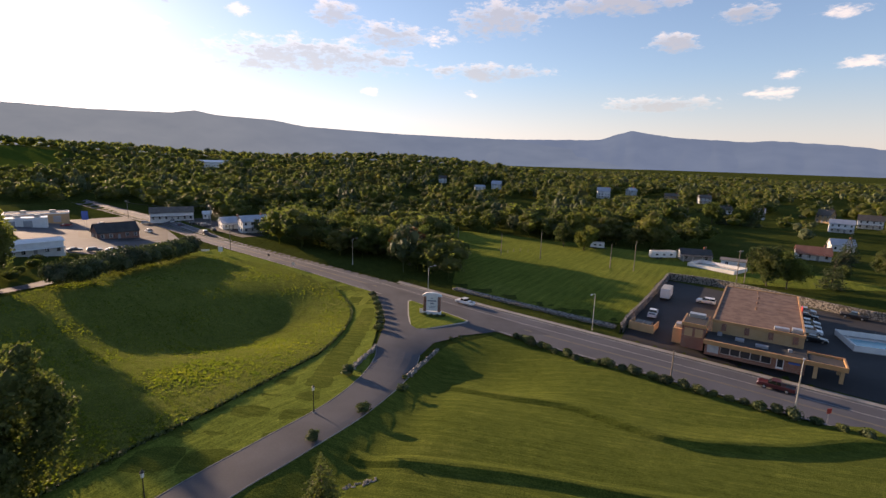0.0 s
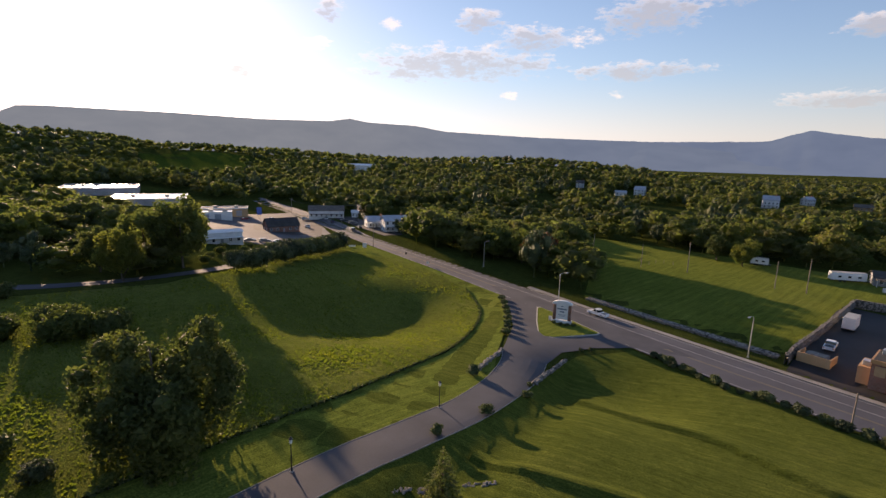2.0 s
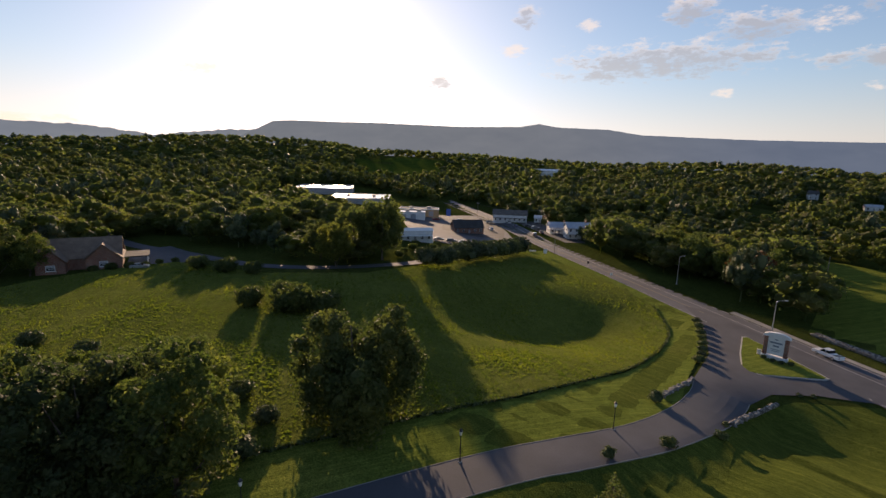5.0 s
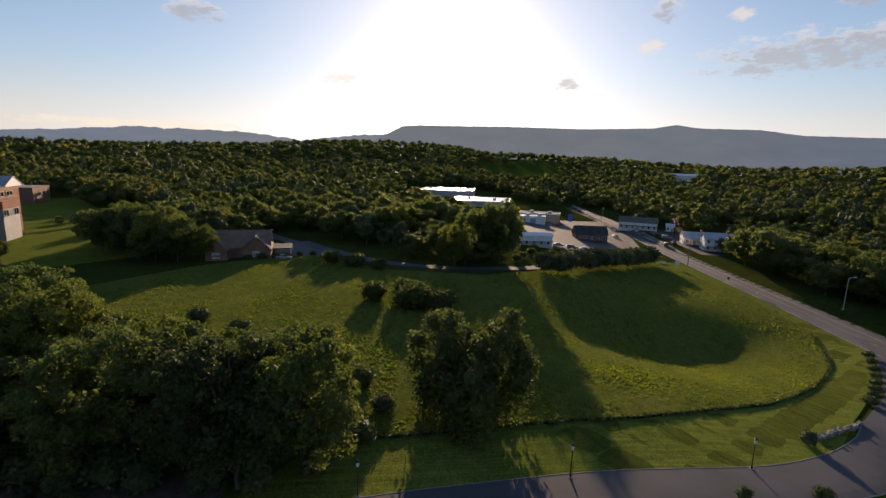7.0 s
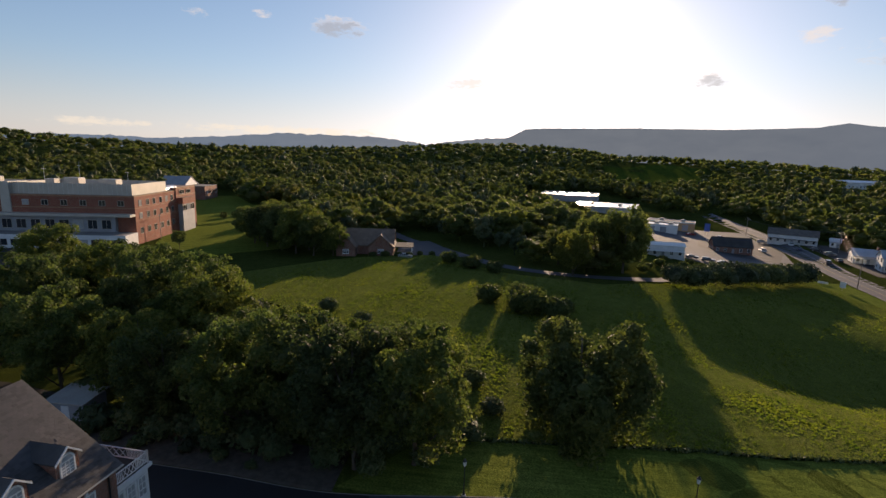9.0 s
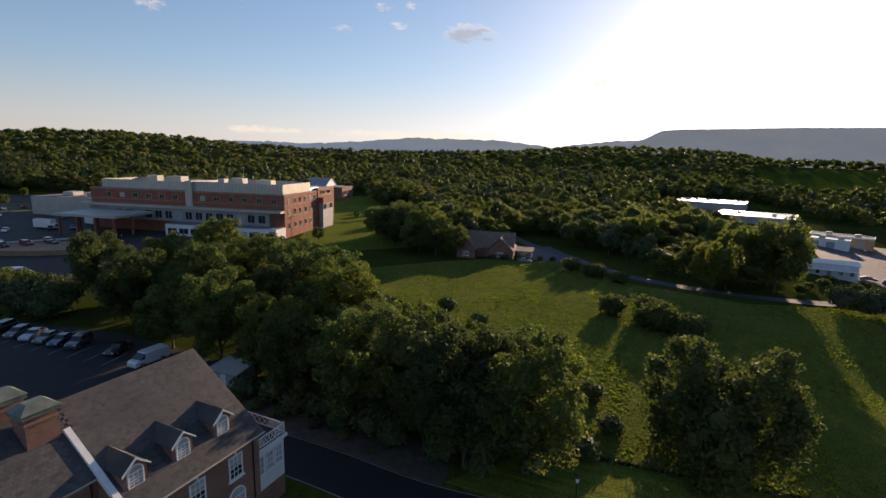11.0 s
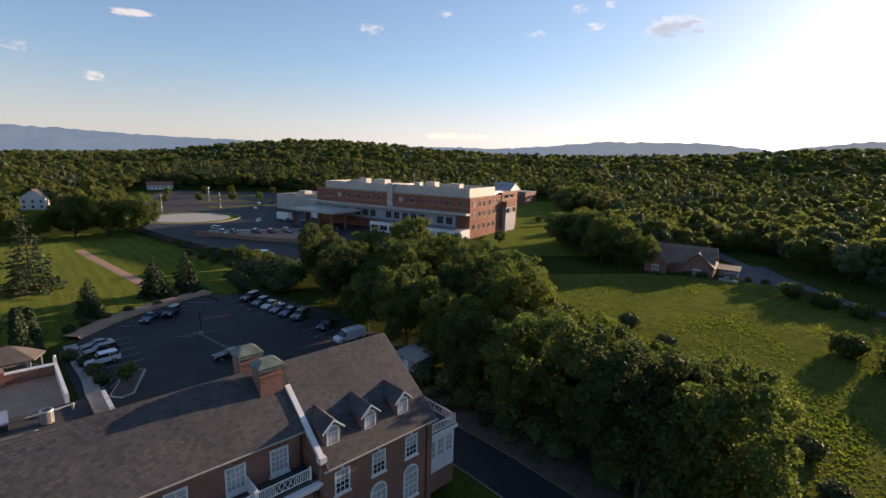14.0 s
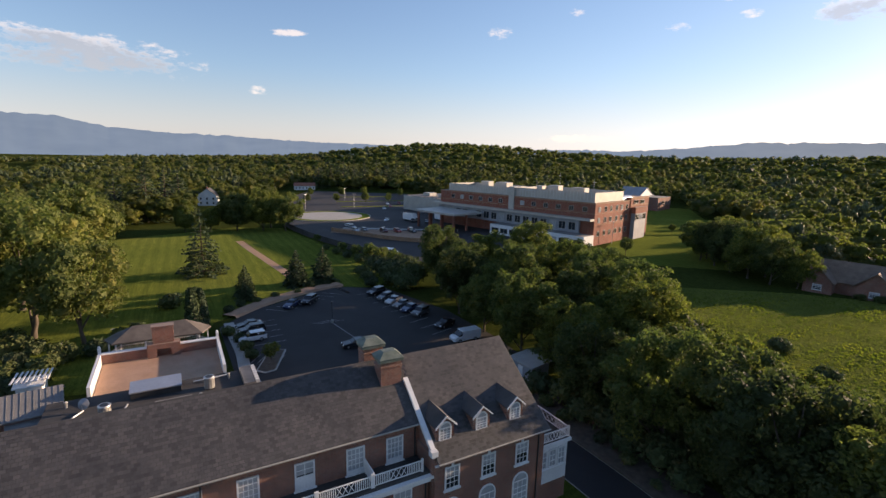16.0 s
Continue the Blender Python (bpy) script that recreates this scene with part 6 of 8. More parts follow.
for x, y, s in ((-112, -75, 1.5), (-108, -70, 1.7), (-104, -66, 1.5), (-111, -66, 2.0), (-116, -80, 1.3), (-101, -61, 1.7), (-106, -62, 2.0), (-115, -70, 1.8), (-118.5, -84, 1.0), (-121, -90, 0.9), (-124, -97, 0.8), (-127, -104, 0.8), (-131, -112, 0.7), (-99, -70, 0.9), (-103, -74, 1.0), (-107, -79, 1.0)):
    plant(UNDER[int(rng.integers(2))], x, y, s, "dark bush between the car park and the boundary wall")
# extra row on the field side, added to block low sun under the crowns
for k in range(26):
    u = k / 25
    plant(UNDER[k % 2], -50 - 74 * u + rng.uniform(-1.5, 1.5), 24 - 44 * u + 7 * math.sin(3.1 * u) + rng.uniform(-2, 2), rng.uniform(1.1, 1.7))
# shrubs by the drive, with extra ones behind to stop low sun between trees
for x, y, s in ((-52, 9, 1.5), (-57, 4, 1.6), (-61, -1, 1.6), (-66, -8, 1.6), (-60, 12, 1.7), (-67, 6, 1.7), (-73, -1, 1.7), (-55, 15, 1.6), (-78, -14, 1.6), (-71, -12, 1.5), (-49, 13, 1.2), (-53.5, 0.5, 1.2), (-58, -5.5, 1.2), (-62.5, -11.5, 1.2), (-66.5, 15, 1.8), (-74, 8, 1.8), (-80, 0, 1.8)):
    plant(UNDER[int(rng.integers(2))], x, y, s)
# thicket before the brick house
for x, y, s in ((-160, 24, 0.9), (-165, 19, 1.0), (-172, 15, 1.0), (-180, 11, 1.0), (-188, 7, 0.95), (-192, 9, 0.85), (-170, 24, 1.05), (-180, 20, 1.05), (-190, 15, 1.05), (-200, 12, 0.95), (-158, 30, 0.7)):
    plant(MID[int(rng.integers(3))], x, y, s)
# trees across the highway
copper = tree("copper_beech", 12.5, 12.0, 1.2, 26, 2.1, 2400, 0.4, M_LEAF_COPPER, "copper-leaved tree beside the highway")
plant(copper, -12, 170, 1.0)
for x, y, s in ((-30, 186, 0.9), (-42, 196, 0.95), (-20, 180, 0.85), (-54, 206, 0.95), (-36, 203, 0.9), (-64, 216, 1.0), (-9, 178, 0.86), (-13, 188, 0.9), (-16, 198, 0.9), (-23, 206, 0.9), (-7, 170, 0.76), (-3, 186, 0.8), (-8, 200, 0.85)):
    plant(MID[int(rng.integers(3))], x, y, s)
for x, y, s in ((106.5, 153, 0.88), (111, 150, 0.8), (138, 161, 0.4), (160, 168, 0.8), (62, 207, 0.75), (55, 216, 0.7), (181, 322, 0.95), (194, 312, 0.95), (205, 318, 0.9)):
    plant(MID[int(rng.integers(3))], x, y, s)
for x, y, s in ((-55, 213, 0.8), (-47, 206, 0.9), (-40, 199, 0.9), (-33, 192, 0.95), (-26, 186, 0.9), (-19, 181, 0.9), (-12, 176, 0.7), (-64, 222, 0.8)):
    plant(UNDER[int(rng.integers(2))], x, y, s * 1.5, "dark thicket bush along the highway verge")
# conifers
PINE = [conifer("pine_tree", 17.5, 15.0, 16, 22, 0.42, "dark broad pine with layered boughs", sparse=0.9) for _ in range(2)]
plant(PINE[0], -85, -116, 1.05)
for k, a in enumerate((131.2, 129.8, 128.4, 127.2, 126.0, 124.6, 123.4, 122.3, 121.2)):
    d = 470 + 14 * (k % 3)
    plant(PINE[k % 2], -d * math.sin(radians(a)), d * math.cos(radians(a)), 1.45 + 0.12 * (k % 2), "tall dark pine beyond the hospital car park")
for x, y, s in ((-150, -229, 1.5), (-138, -225, 1.55), (-162, -236, 1.45), (-146, -240, 1.5), (-128, -232, 1.4), (127, 152, 0.7), (162, 190, 0.6), (172, 200, 0.7), (187, 318, 0.95), (199, 308, 0.95)):
    plant(PINE[int(rng.integers(2))], x, y, s)
SPRUCE = [conifer("spruce_tree", 6.3, 5.6, 15, 22, 0.26, "small dark spruce with dense boughs") for _ in range(2)]
for x, y, s in ((-89.5, -86.5, 1.5), (-96.0, -83.4, 1.5), (-76.5, -90, 1.2), (-74, -87, 0.95)):
    plant(SPRUCE[int(rng.integers(2))], x, y, s)
lawn_spruce = conifer("young_cedar", 6.6, 4.6, 22, 46, 0.13, "young bushy olive-green cedar on the lawn", 0.03, M_LEAF_YELLOW)
plant(lawn_spruce, -11.2, 41.5)


def column_tree(h, w, label):
    n = 1400
    z = rng.uniform(0.1, h, n)
    r = w / 2 * np.sqrt(np.clip(1 - (z / h) ** 2.2, 0, 1)) * rng.uniform(0.75, 1.05, n)
    a = rng.uniform(0, math.tau, n)
    out = np.stack([np.cos(a), np.sin(a), 0.4 + 0 * a], -1)
    qv, qf = leaf_quads(np.stack([np.cos(a) * r, np.sin(a) * r, z], -1), out, 0.22, 0.4)
    ob = thing("arborvitae", Matrix(), label, "tree")
    link_mesh("crown", mesh_np("crown", qv, qf, 4), M_NEEDLE, ob)
    bm = bmesh.new()
    tube(bm, [(0, 0, -0.2), (0, 0, h * 0.85)], [w * 0.28, w * 0.1], 8)
    link_mesh("trunk", (lambda me: (bm.to_mesh(me), me)[1])(bpy.data.meshes.new("trunk")), M_BARK, ob)
    return ob


ARB = column_tree(6.2, 2.0, "narrow columnar dark evergreen behind the inn")
plant(ARB, -54.8, -78.6, 1.4), plant(ARB, -57.0, -79.2, 1.3)
ARB2 = column_tree(5.2, 3.0, "clipped oval evergreen at the field's edge")
plant(ARB2, -1.2, 178, 1.0), plant(ARB2, 2.2, 180, 0.75)
# low shrubs along the highway verge
ROUND = [shrub("round_shrub", 2.0, 2.0, 1.5, 420, 0.16, M_SHRUB, "rounded dark shrub along the highway verge", 7, group="shrubs along the highway") for _ in range(3)]
row = curve([(17.7, 105.0), (21.8, 99.9), (28.2, 93.4), (35.8, 88.3), (44.2, 81.2), (51.9, 76.0), (60, 70), (70, 62)], 4)
for i, (x, y) in enumerate(row):
    plant(ROUND[i % 3], x + rng.uniform(-0.4, 0.4), y + rng.uniform(-0.4, 0.4) - 0.4, rng.uniform(0.7, 1.2))
BOXED = shrub("clipped_shrub", 2.6, 2.2, 1.5, 420, 0.15, M_SHRUB, "clipped square shrub beside the driveway", 6, group="clipped shrubs at the junction", square=1.0)
for x, y in ((-19.6, 134.8), (-18.2, 130.5), (-17.0, 126), (-16.0, 121.6), (-15.2, 117.4), (-14.5, 113.0), (-14.0, 108.6), (-13.7, 104.8)):
    plant(BOXED, x - 0.6, y, rng.uniform(0.92, 1.08))
for x, y, s in ((-15.5, 75.5, 1.1), (-5.8, 72.5, 0.8), (-10.6, 61.8, 0.95), (-15.2, 52.8, 0.8), (-6.0, 78, 0.5), (2.5, 102.5, 0.45), (4.5, 103.6, 0.45)):
    plant(ROUND[1], x, y, s)
# thicket of bushes in the meadow, hedge before the town, garden hedges
BUSH = [shrub("wild_bush", 7.5, 6.5, 5.4, 1500, 0.32, M_LEAF_WILLOW, "wild grey-green bush in the meadow", 9) for _ in range(2)]
for x, y, s in ((-84, 58, 1.1), (-90, 60, 1.0), (-79, 62, 1.0), (-94, 54, 0.9), (-127, 66, 0.8), (-135, 62, 0.8), (-120, 70, 0.7), (-109, 117, 0.5), (-113, 124, 0.45), (-117, 133, 0.5), (-110, 132, 0.45), (-123, 142, 0.45), (-114, 142, 0.5), (-120, 152, 0.4), (-118, 162, 0.4)):
    plant(BUSH[int(rng.integers(2))], x, y, s)
HEDGE = [shrub("hedge_bush", 8.5, 7.0, 7.2, 1200, 0.34, M_SHRUB, "dark overgrown hedge bush above the meadow", 8, group="hedge above the meadow") for _ in range(2)]
for k in range(16):
    u = k / 15
    if k != 3:
        plant(HEDGE[k % 2], -93.5 - 4 * u + rng.uniform(-0.8, 0.8), 114 + 66 * u, rng.uniform(0.98, 1.22))
for x, y, s in ((-150, 50, 0.35), (-149, 54, 0.3), (-150, 58, 0.3), (-151, 46, 0.4), (-149, 62, 0.3), (-152, 42, 0.35)):
    plant(BUSH[int(rng.integers(2))], x, y, s)
GARDEN = [shrub("garden_shrub", 2.4, 2.2, 1.6, 420, 0.17, M_SHRUB, "rounded garden shrub beside the car park", 7) for _ in range(2)]
for x, y, s in ((-66, -83, 1.0), (-70, -84, 0.9), (-74, -83.5, 0.8), (-79, -83, 0.9), (-84, -81, 0.8), (-90, -82, 1.0), (-94, -80, 0.7), (-56, -82, 1.2), (-52, -84, 1.2), (-47, -82, 1.3), (-57, -72, 1.1), (-56, -68, 1.1), (-54, -64, 1.1), (-52, -60.5, 1.0),
                (-36, -92, 1.5), (-32, -88, 1.7), (-29, -84, 1.8), (-27, -80, 1.5), (-38, -86, 1.1), (-41, -84, 1.1), (-44, -82.5, 1.0), (-58, -11, 0.9), (-60.5, -14, 0.9), (-55, -6, 0.8), (-52, -2.5, 0.8), (-63, -17, 0.9), (-49, 0.5, 0.6), (-62, -96, 2.0), (-69, -98, 1.6),
                (-34, -95, 2.4), (-31, -98, 2.4), (-36.5, -84.5, 1.9), (-40.5, -83.2, 1.7), (-33, -82, 1.9), (-30, -78, 1.8), (-27, -76, 2.2), (-52, -76, 1.5), (-50.5, -72.5, 1.5), (-48.5, -68.5, 1.4), (-46, -86.5, 1.4), (-50, -87.5, 1.3)):
    plant(GARDEN[int(rng.integers(2))], x, y, s)
small = tree("young_tree", 4.2, 3.4, 1.2, 12, 0.8, 700, 0.2, M_LEAF, "young green tree in a kerbed car park bed", girth=0.07, forks=4)
for x, y, s in ((-52.8, -57, 0.75), (-122, -82, 1.3), (-124, -88, 1.4), (-119, -76, 1.4), (-127, -96, 1.0), (-130, -104, 0.9), (-140, -124, 0.8)):
    plant(small, x, y, s)
SAPLING = tree("parkway_tree", 8.5, 4.6, 2.0, 14, 1.2, 700, 0.34, M_LEAF, "young street tree in the hospital car park", girth=0.1, forks=4)
for x, y, s in ((-245, -225, 1.0), (-262, -214, 0.9), (-276, -200, 0.95), (-290, -190, 0.9), (-300, -240, 1.0), (-285, -258, 1.0), (-318, -232, 1.0), (-330, -205, 0.9), (-225, -232, 0.9), (-212, -236, 0.8), (-250, -246, 0.9), (-236, -252, 0.9), (-252, -4, 0.6), (-270, 2, 0.5), (-262, 8, 0.7), (-181, -17, 0.8)):
    plant(SAPLING, x, y, s)
stump = shrub("dry_bush", 1.8, 1.6, 1.9, 260, 0.2, M_LEAF_YELLOW, "small dry straw-coloured bush at the meadow's edge", 5)
plant(stump, -42.6, 31.4)

# ---- the flat-roofed restaurant across the highway ----
RB = -5.4
DINER = Matrix.Translation((57.0, 96.6, RB)) @ pose(0, 0, 0, 0, 0, -34)
diner = thing("restaurant", DINER, "flat-roofed tan and brick restaurant with a rusty gravel roof", "restaurant")
part("wall", boxes((0, 16.2, 4.0, 40, -0.3, 5.3)), M_TANWALL, diner)
part("roof", boxes((0.2, 16.0, 4.2, 39.8, 5.301, 5.42)), M_RUSTROOF, diner, "rusty brown gravel roof")
for d in ((-0.15, 16.35, 3.85, 4.199, 5.0, 5.6), (-0.15, 16.35, 39.81, 40.15, 5.0, 5.6), (-0.15, 0.19, 4.2, 39.8, 5.0, 5.6), (16.01, 16.35, 4.2, 39.8, 5.0, 5.6)):
    part("fascia", boxes(d), M_ORANGE, diner)
for x in (2.2, 6.4, 10.6, 14.8):
    part("pilaster", boxes((x - 0.45, x + 0.45, 3.82, 3.998, 3.4, 5.0)), M_BRICK, diner)
FY = -2.6   # the low front part stands forward of the main hall
part("front_wall", boxes((-0.5, 16.4, FY, 3.99, -0.3, 2.3)), M_BRICK, diner)
part("front_fascia", boxes((-0.8, 16.8, FY - 0.9, FY - 0.4, 2.2, 3.05)), M_ORANGE, diner, "long orange-tan fascia band")
part("front_roof", boxes((-0.7, 16.7, FY - 0.39, 3.98, 2.301, 2.75)), M_DARKROOF, diner, "black felt roof over the front")
for x in np.arange(3.2, 11.5, 1.75):
    w = part("window", boxes((x - 0.86, x + 0.86, FY - 0.08, FY + 0.02, 0.5, 0.6), (x - 0.86, x + 0.86, FY - 0.08, FY + 0.02, 2.1, 2.2), (x - 0.86, x - 0.78, FY - 0.08, FY + 0.02, 0.6, 2.1), (x + 0.78, x + 0.86, FY - 0.08, FY + 0.02, 0.6, 2.1)), M_STEEL, diner)
    part("pane", boxes((x - 0.78, x + 0.78, FY - 0.04, FY - 0.003, 0.6, 2.1)), M_GLASS, w)
part("window", boxes((0.0, 2.1, FY - 0.06, FY - 0.003, 0.3, 2.15)), M_CURTAIN, diner, "white-curtained window")
dr = part("door", boxes((11.9, 13.1, FY - 0.1, FY - 0.003, 0.0, 2.15)), M_WHITE, diner, "white-framed glazed door")
part("pane", boxes((12.05, 12.95, FY - 0.12, FY - 0.101, 0.35, 2.0)), M_GLASS, dr)
part("sign_panel", boxes((13.8, 15.6, FY - 0.1, FY - 0.003, 1.4, 1.8)), M_BLUE, diner, "small blue wall sign")
for x, y, w, d in ((4.6, 0.6, 1.6, 1.1), (8.2, -0.8, 2.2, 1.0), (1.2, 1.8, 0.9, 1.5), (13.6, 0.2, 0.7, 0.7)):
    part("roof_plant", soft_box(x, x + w, y, y + d, 2.751, 3.3, 0.06), M_GREYWALL, diner)
part("tower", boxes((-5.2, -0.9, -1.2, 6.0, -0.3, 4.6)), M_BRICK, diner, "square brick tower")
part("tower_fascia", boxes((-5.4, -0.7, -1.4, 6.2, 4.601, 5.3)), M_ORANGE, diner)
part("tower_roof", boxes((-5.1, -1.0, -1.1, 5.9, 5.301, 5.36)), M_DARKROOF, diner)
for x0 in (-4.7, -2.7):
    part("tower_panel", boxes((x0, x0 + 1.5, -1.26, -1.201, 2.4, 4.2)), M_TANWALL, diner)
part("lean_to", boxes((-7.2, -5.41, 0.5, 6.5, -0.3, 3.0)), M_TANWALL, diner)
for x, y, w, d, h in ((-4.6, 3.2, 3.2, 1.6, 6.2), (-6.8, 1.5, 1.2, 1.6, 3.9), (11.0, 5.0, 2.6, 1.2, 6.0), (14.0, 5.2, 1.8, 1.4, 6.2)):
    part("roof_plant", soft_box(x, x + w, y, y + d, 3.0 if h < 5 else 5.36, h, 0.06), M_STEEL, diner)
for x, y in ((7.5, 36), (7.7, 30), (7.6, 25), (7.5, 19)):
    bm = bmesh.new()
    tube(bm, [(x, y, 5.42), (x, y, 6.1)], 0.22, 8)
    part("roof_vent", bm, M_RUSTROOF, diner)
for x0, x1, y0, y1 in ((16.8, 22.6, -3.4, -3.1), (16.8, 22.6, 2.2, 2.5), (22.3, 22.6, -3.099, 2.199)):
    part("canopy_fascia", boxes((x0, x1, y0, y1, 2.2, 3.05)), M_ORANGE, diner)
part("canopy_roof", boxes((16.9, 22.29, -3.09, 2.19, 2.4, 2.65)), M_DARKROOF, diner)
for x, y in ((21.9, -2.6), (21.9, 1.7), (18.0, -2.6)):
    part("column", boxes((x - 0.3, x + 0.3, y - 0.3, y + 0.3, -0.3, 2.399)), M_TANWALL, diner)
part("wall_sign", soft_box(16.36, 16.6, 24, 27, 4.4, 6.4, 0.08), M_RED, diner, "red-orange edge of a wall sign")

# stone retaining walls round its car park: single stones before a rough core


def stone_wall(name, pts, height, thick, label, stones=0, seed=3):
    line = curve(pts, 6)
    r = np.random.default_rng(seed)
    ob = ribbon(name, line, [-thick / 2, -thick / 2, thick / 2, thick / 2], [-0.2, height, height, -0.2], M_RUBBLE, label, "wall")
    # proud stones on both faces
    left = sides_of(line)
    seg = np.linalg.norm(np.diff(line[:, :2], axis=0), axis=1)
    total = seg.sum()
    at = np.concatenate([[0], np.cumsum(seg)])
    shapes = []
    for k in range(5):
        bm = bmesh.new()
        bmesh.ops.create_icosphere(bm, subdivisions=1, radius=0.5)
        for v in bm.verts:
            v.co *= r.uniform(0.8, 1.15)
        me = bpy.data.meshes.new("stone")
        bm.to_mesh(me)
        bm.free()
        me.materials.append(M_STONE)
        shapes.append(me)
    for k in range(stones):
        d = r.uniform(0, total)
        i = min(int(np.searchsorted(at, d)) - 1, len(seg) - 1)
        i = max(i, 0)
        p = line[i, :2] + (line[i + 1, :2] - line[i, :2]) * (d - at[i]) / seg[i]
        side = -1 if r.random() < 0.5 else 1
        q = p + left[i] * side * thick * 0.5
        z = gz(*p) + r.uniform(0.1, height)
        s = new("stone", shapes[k % 5])
        s.parent = ob
        s.matrix_world = Matrix.LocRotScale((q[0], q[1], z), Euler((0, 0, math.atan2(left[i][1], left[i][0]) + math.pi / 2)), Vector((r.uniform(0.5, 1.1), r.uniform(0.4, 0.8), r.uniform(0.3, 0.6))))
    return ob


stone_wall("retaining_wall", [(42.5, 107.5), (52, 121), (64, 139), (76.5, 158)], 2.2, 0.6, "rough grey stone retaining wall beside the hay field", 150)
stone_wall("retaining_wall", [(76.5, 158), (89, 150), (101, 134), (114, 118), (140, 104)], 2.4, 0.6, "rough grey stone retaining wall behind the restaurant", 150, 4)
stone_wall("roadside_wall", [(4, 140), (20, 127.3), (34, 116.3), (42, 110)], 0.45, 1.3, "low tumbled stone bank along the highway", 290, 5)
stone_wall("entrance_wall", [(-15.2, 78.5), (-14.6, 84), (-13.6, 89.5), (-13.4, 93.5)], 0.5, 0.5, "low curved stone wall beside the driveway", 40, 6)
stone_wall("entrance_wall", [(-5.4, 80), (-4.2, 86), (-2.6, 91.5), (-0.4, 96.5)], 0.5, 0.5, "low curved stone wall beside the driveway", 40, 7)

# ---- inn sign on the island ----
ISL = gz(0, 115) + 0.34
board = thing("inn_sign", pose(-2.4, 118.5, ISL, 0, 0, -8), "white inn sign between two brick piers on the island", "sign")
for x0 in (-2.2, 1.5):
    part("pier", soft_box(x0, x0 + 0.7, -0.4, 0.4, 0, 4.6, 0.03), M_BRICK, board)
part("base", soft_box(-2.4, 2.4, -0.6, 0.6, -0.02, 0.7, 0.05), M_WHITE, board)
part("panel", soft_box(-1.49, 1.49, -0.22, 0.22, 0.9, 5.2, 0.04), M_WHITE, board)
bm = bmesh.new()
arc = [(2.5 * math.cos(a), 4.75 + 1.0 * math.sin(a)) for a in np.linspace(math.pi, 0, 13)]
prof = [(x, z) for x, z in arc]
lo = [bm.verts.new((x, -0.45, z)) for x, z in prof]
hi = [bm.verts.new((x, 0.45, z)) for x, z in prof]
bm.faces.new(lo[::-1]), bm.faces.new(hi)
for i in range(len(prof)):
    j = (i + 1) % len(prof)
    bm.faces.new((lo[i], lo[j], hi[j], hi[i]))
part("pediment", bm, M_WHITE, board)
for x0, x1, z, h in ((-0.35, 0.3, 4.25, 0.10), (-1.15, 1.1, 3.55, 0.17), (-0.55, 0.55, 2.85, 0.17), (-0.9, 0.9, 2.1, 0.06), (-0.7, 0.7, 1.75, 0.06)):
    part("lettering_bar", boxes((x0, x1, -0.245, -0.221, z - h, z + h)), M_SIGNGREY, board, "grey-blue lettering bar")
for x, y, s in ((-4.2, 117.2, 0.55), (-2.6, 116.4, 0.5), (-1.0, 116.2, 0.5), (0.6, 116.6, 0.55)):
    plant(ROUND[0], x, y, s).location.z = ISL
hydrant = thing("utility_box", pose(-5.2, 119.5, ISL), "small white utility cabinet on the grass island", "utility box")
part("body", soft_box(-0.4, 0.4, -0.3, 0.3, 0, 0.95, 0.05), M_WHITE, hydrant)
part("lid", soft_box(-0.44, 0.44, -0.34, 0.34, 0.951, 1.05, 0.03), M_PANEL, hydrant)

# ---- lamps, poles and small signs ----


def street_lamp(x, y, turn, h=9.2):
    ob = thing("street_lamp", spot(x, y, turn), "tall pale steel street lamp with a curved arm", "street lamp", "highway street lamps")
    bm = bmesh.new()
    tube(bm, [(0, 0, 0), (0, 0, h - 1.0), (0, 0, h - 0.4)], [0.13, 0.08, 0.07], 8)
    part("pole", bm, M_STEEL, ob)
    bm = bmesh.new()
    tube(bm, [(0, 0, h - 0.5), (0.25, 0, h - 0.15), (0.9, 0, h), (1.9, 0, h + 0.08)], [0.06, 0.05, 0.045, 0.04], 6)
    part("arm", bm, M_STEEL, ob)
    head = part("lamp_head", soft_box(1.7, 2.5, -0.15, 0.15, h, h + 0.2, 0.06), M_STEEL, ob)
    part("lens", boxes((1.8, 2.4, -0.1, 0.1, h - 0.04, h - 0.002)), M_LAMPGLASS, head)
    part("base", soft_box(-0.25, 0.25, -0.25, 0.25, -0.2, 0.12, 0.03), M_CONCRETE, ob)


for x, y, a in ((-4.0, 134.5, 30), (36.6, 110.4, -130), (-32.5, 169, 60), (58.3, 72.4, 50)):
    street_lamp(x, y, a)


def lantern(x, y):
    ob = thing("lamp_post", spot(x, y), "black lamp post with a glass lantern beside the driveway", "lamp post", "driveway lamp posts")
    bm = bmesh.new()
    tube(bm, [(0, 0, 0), (0, 0, 0.5), (0, 0, 0.6), (0, 0, 3.3)], [0.13, 0.11, 0.06, 0.045], 8)
    part("post", bm, M_BLACK, ob)
    bm = bmesh.new()
    tube(bm, [(0, 0, 3.3), (0, 0, 3.36), (0, 0, 3.82)], [0.08, 0.13, 0.2], 6)
    lamp = part("lantern", bm, M_LAMPGLASS, ob)
    bm = bmesh.new()
    tube(bm, [(0, 0, 3.821), (0, 0, 4.0), (0, 0, 4.15)], [0.24, 0.1, 0.02], 6)
    part("cap", bm, M_BLACK, lamp)
    part("ground_spot", soft_box(-0.2, 0.2, -0.2, 0.2, 0, 0.18, 0.05), M_CONCRETE, ob)


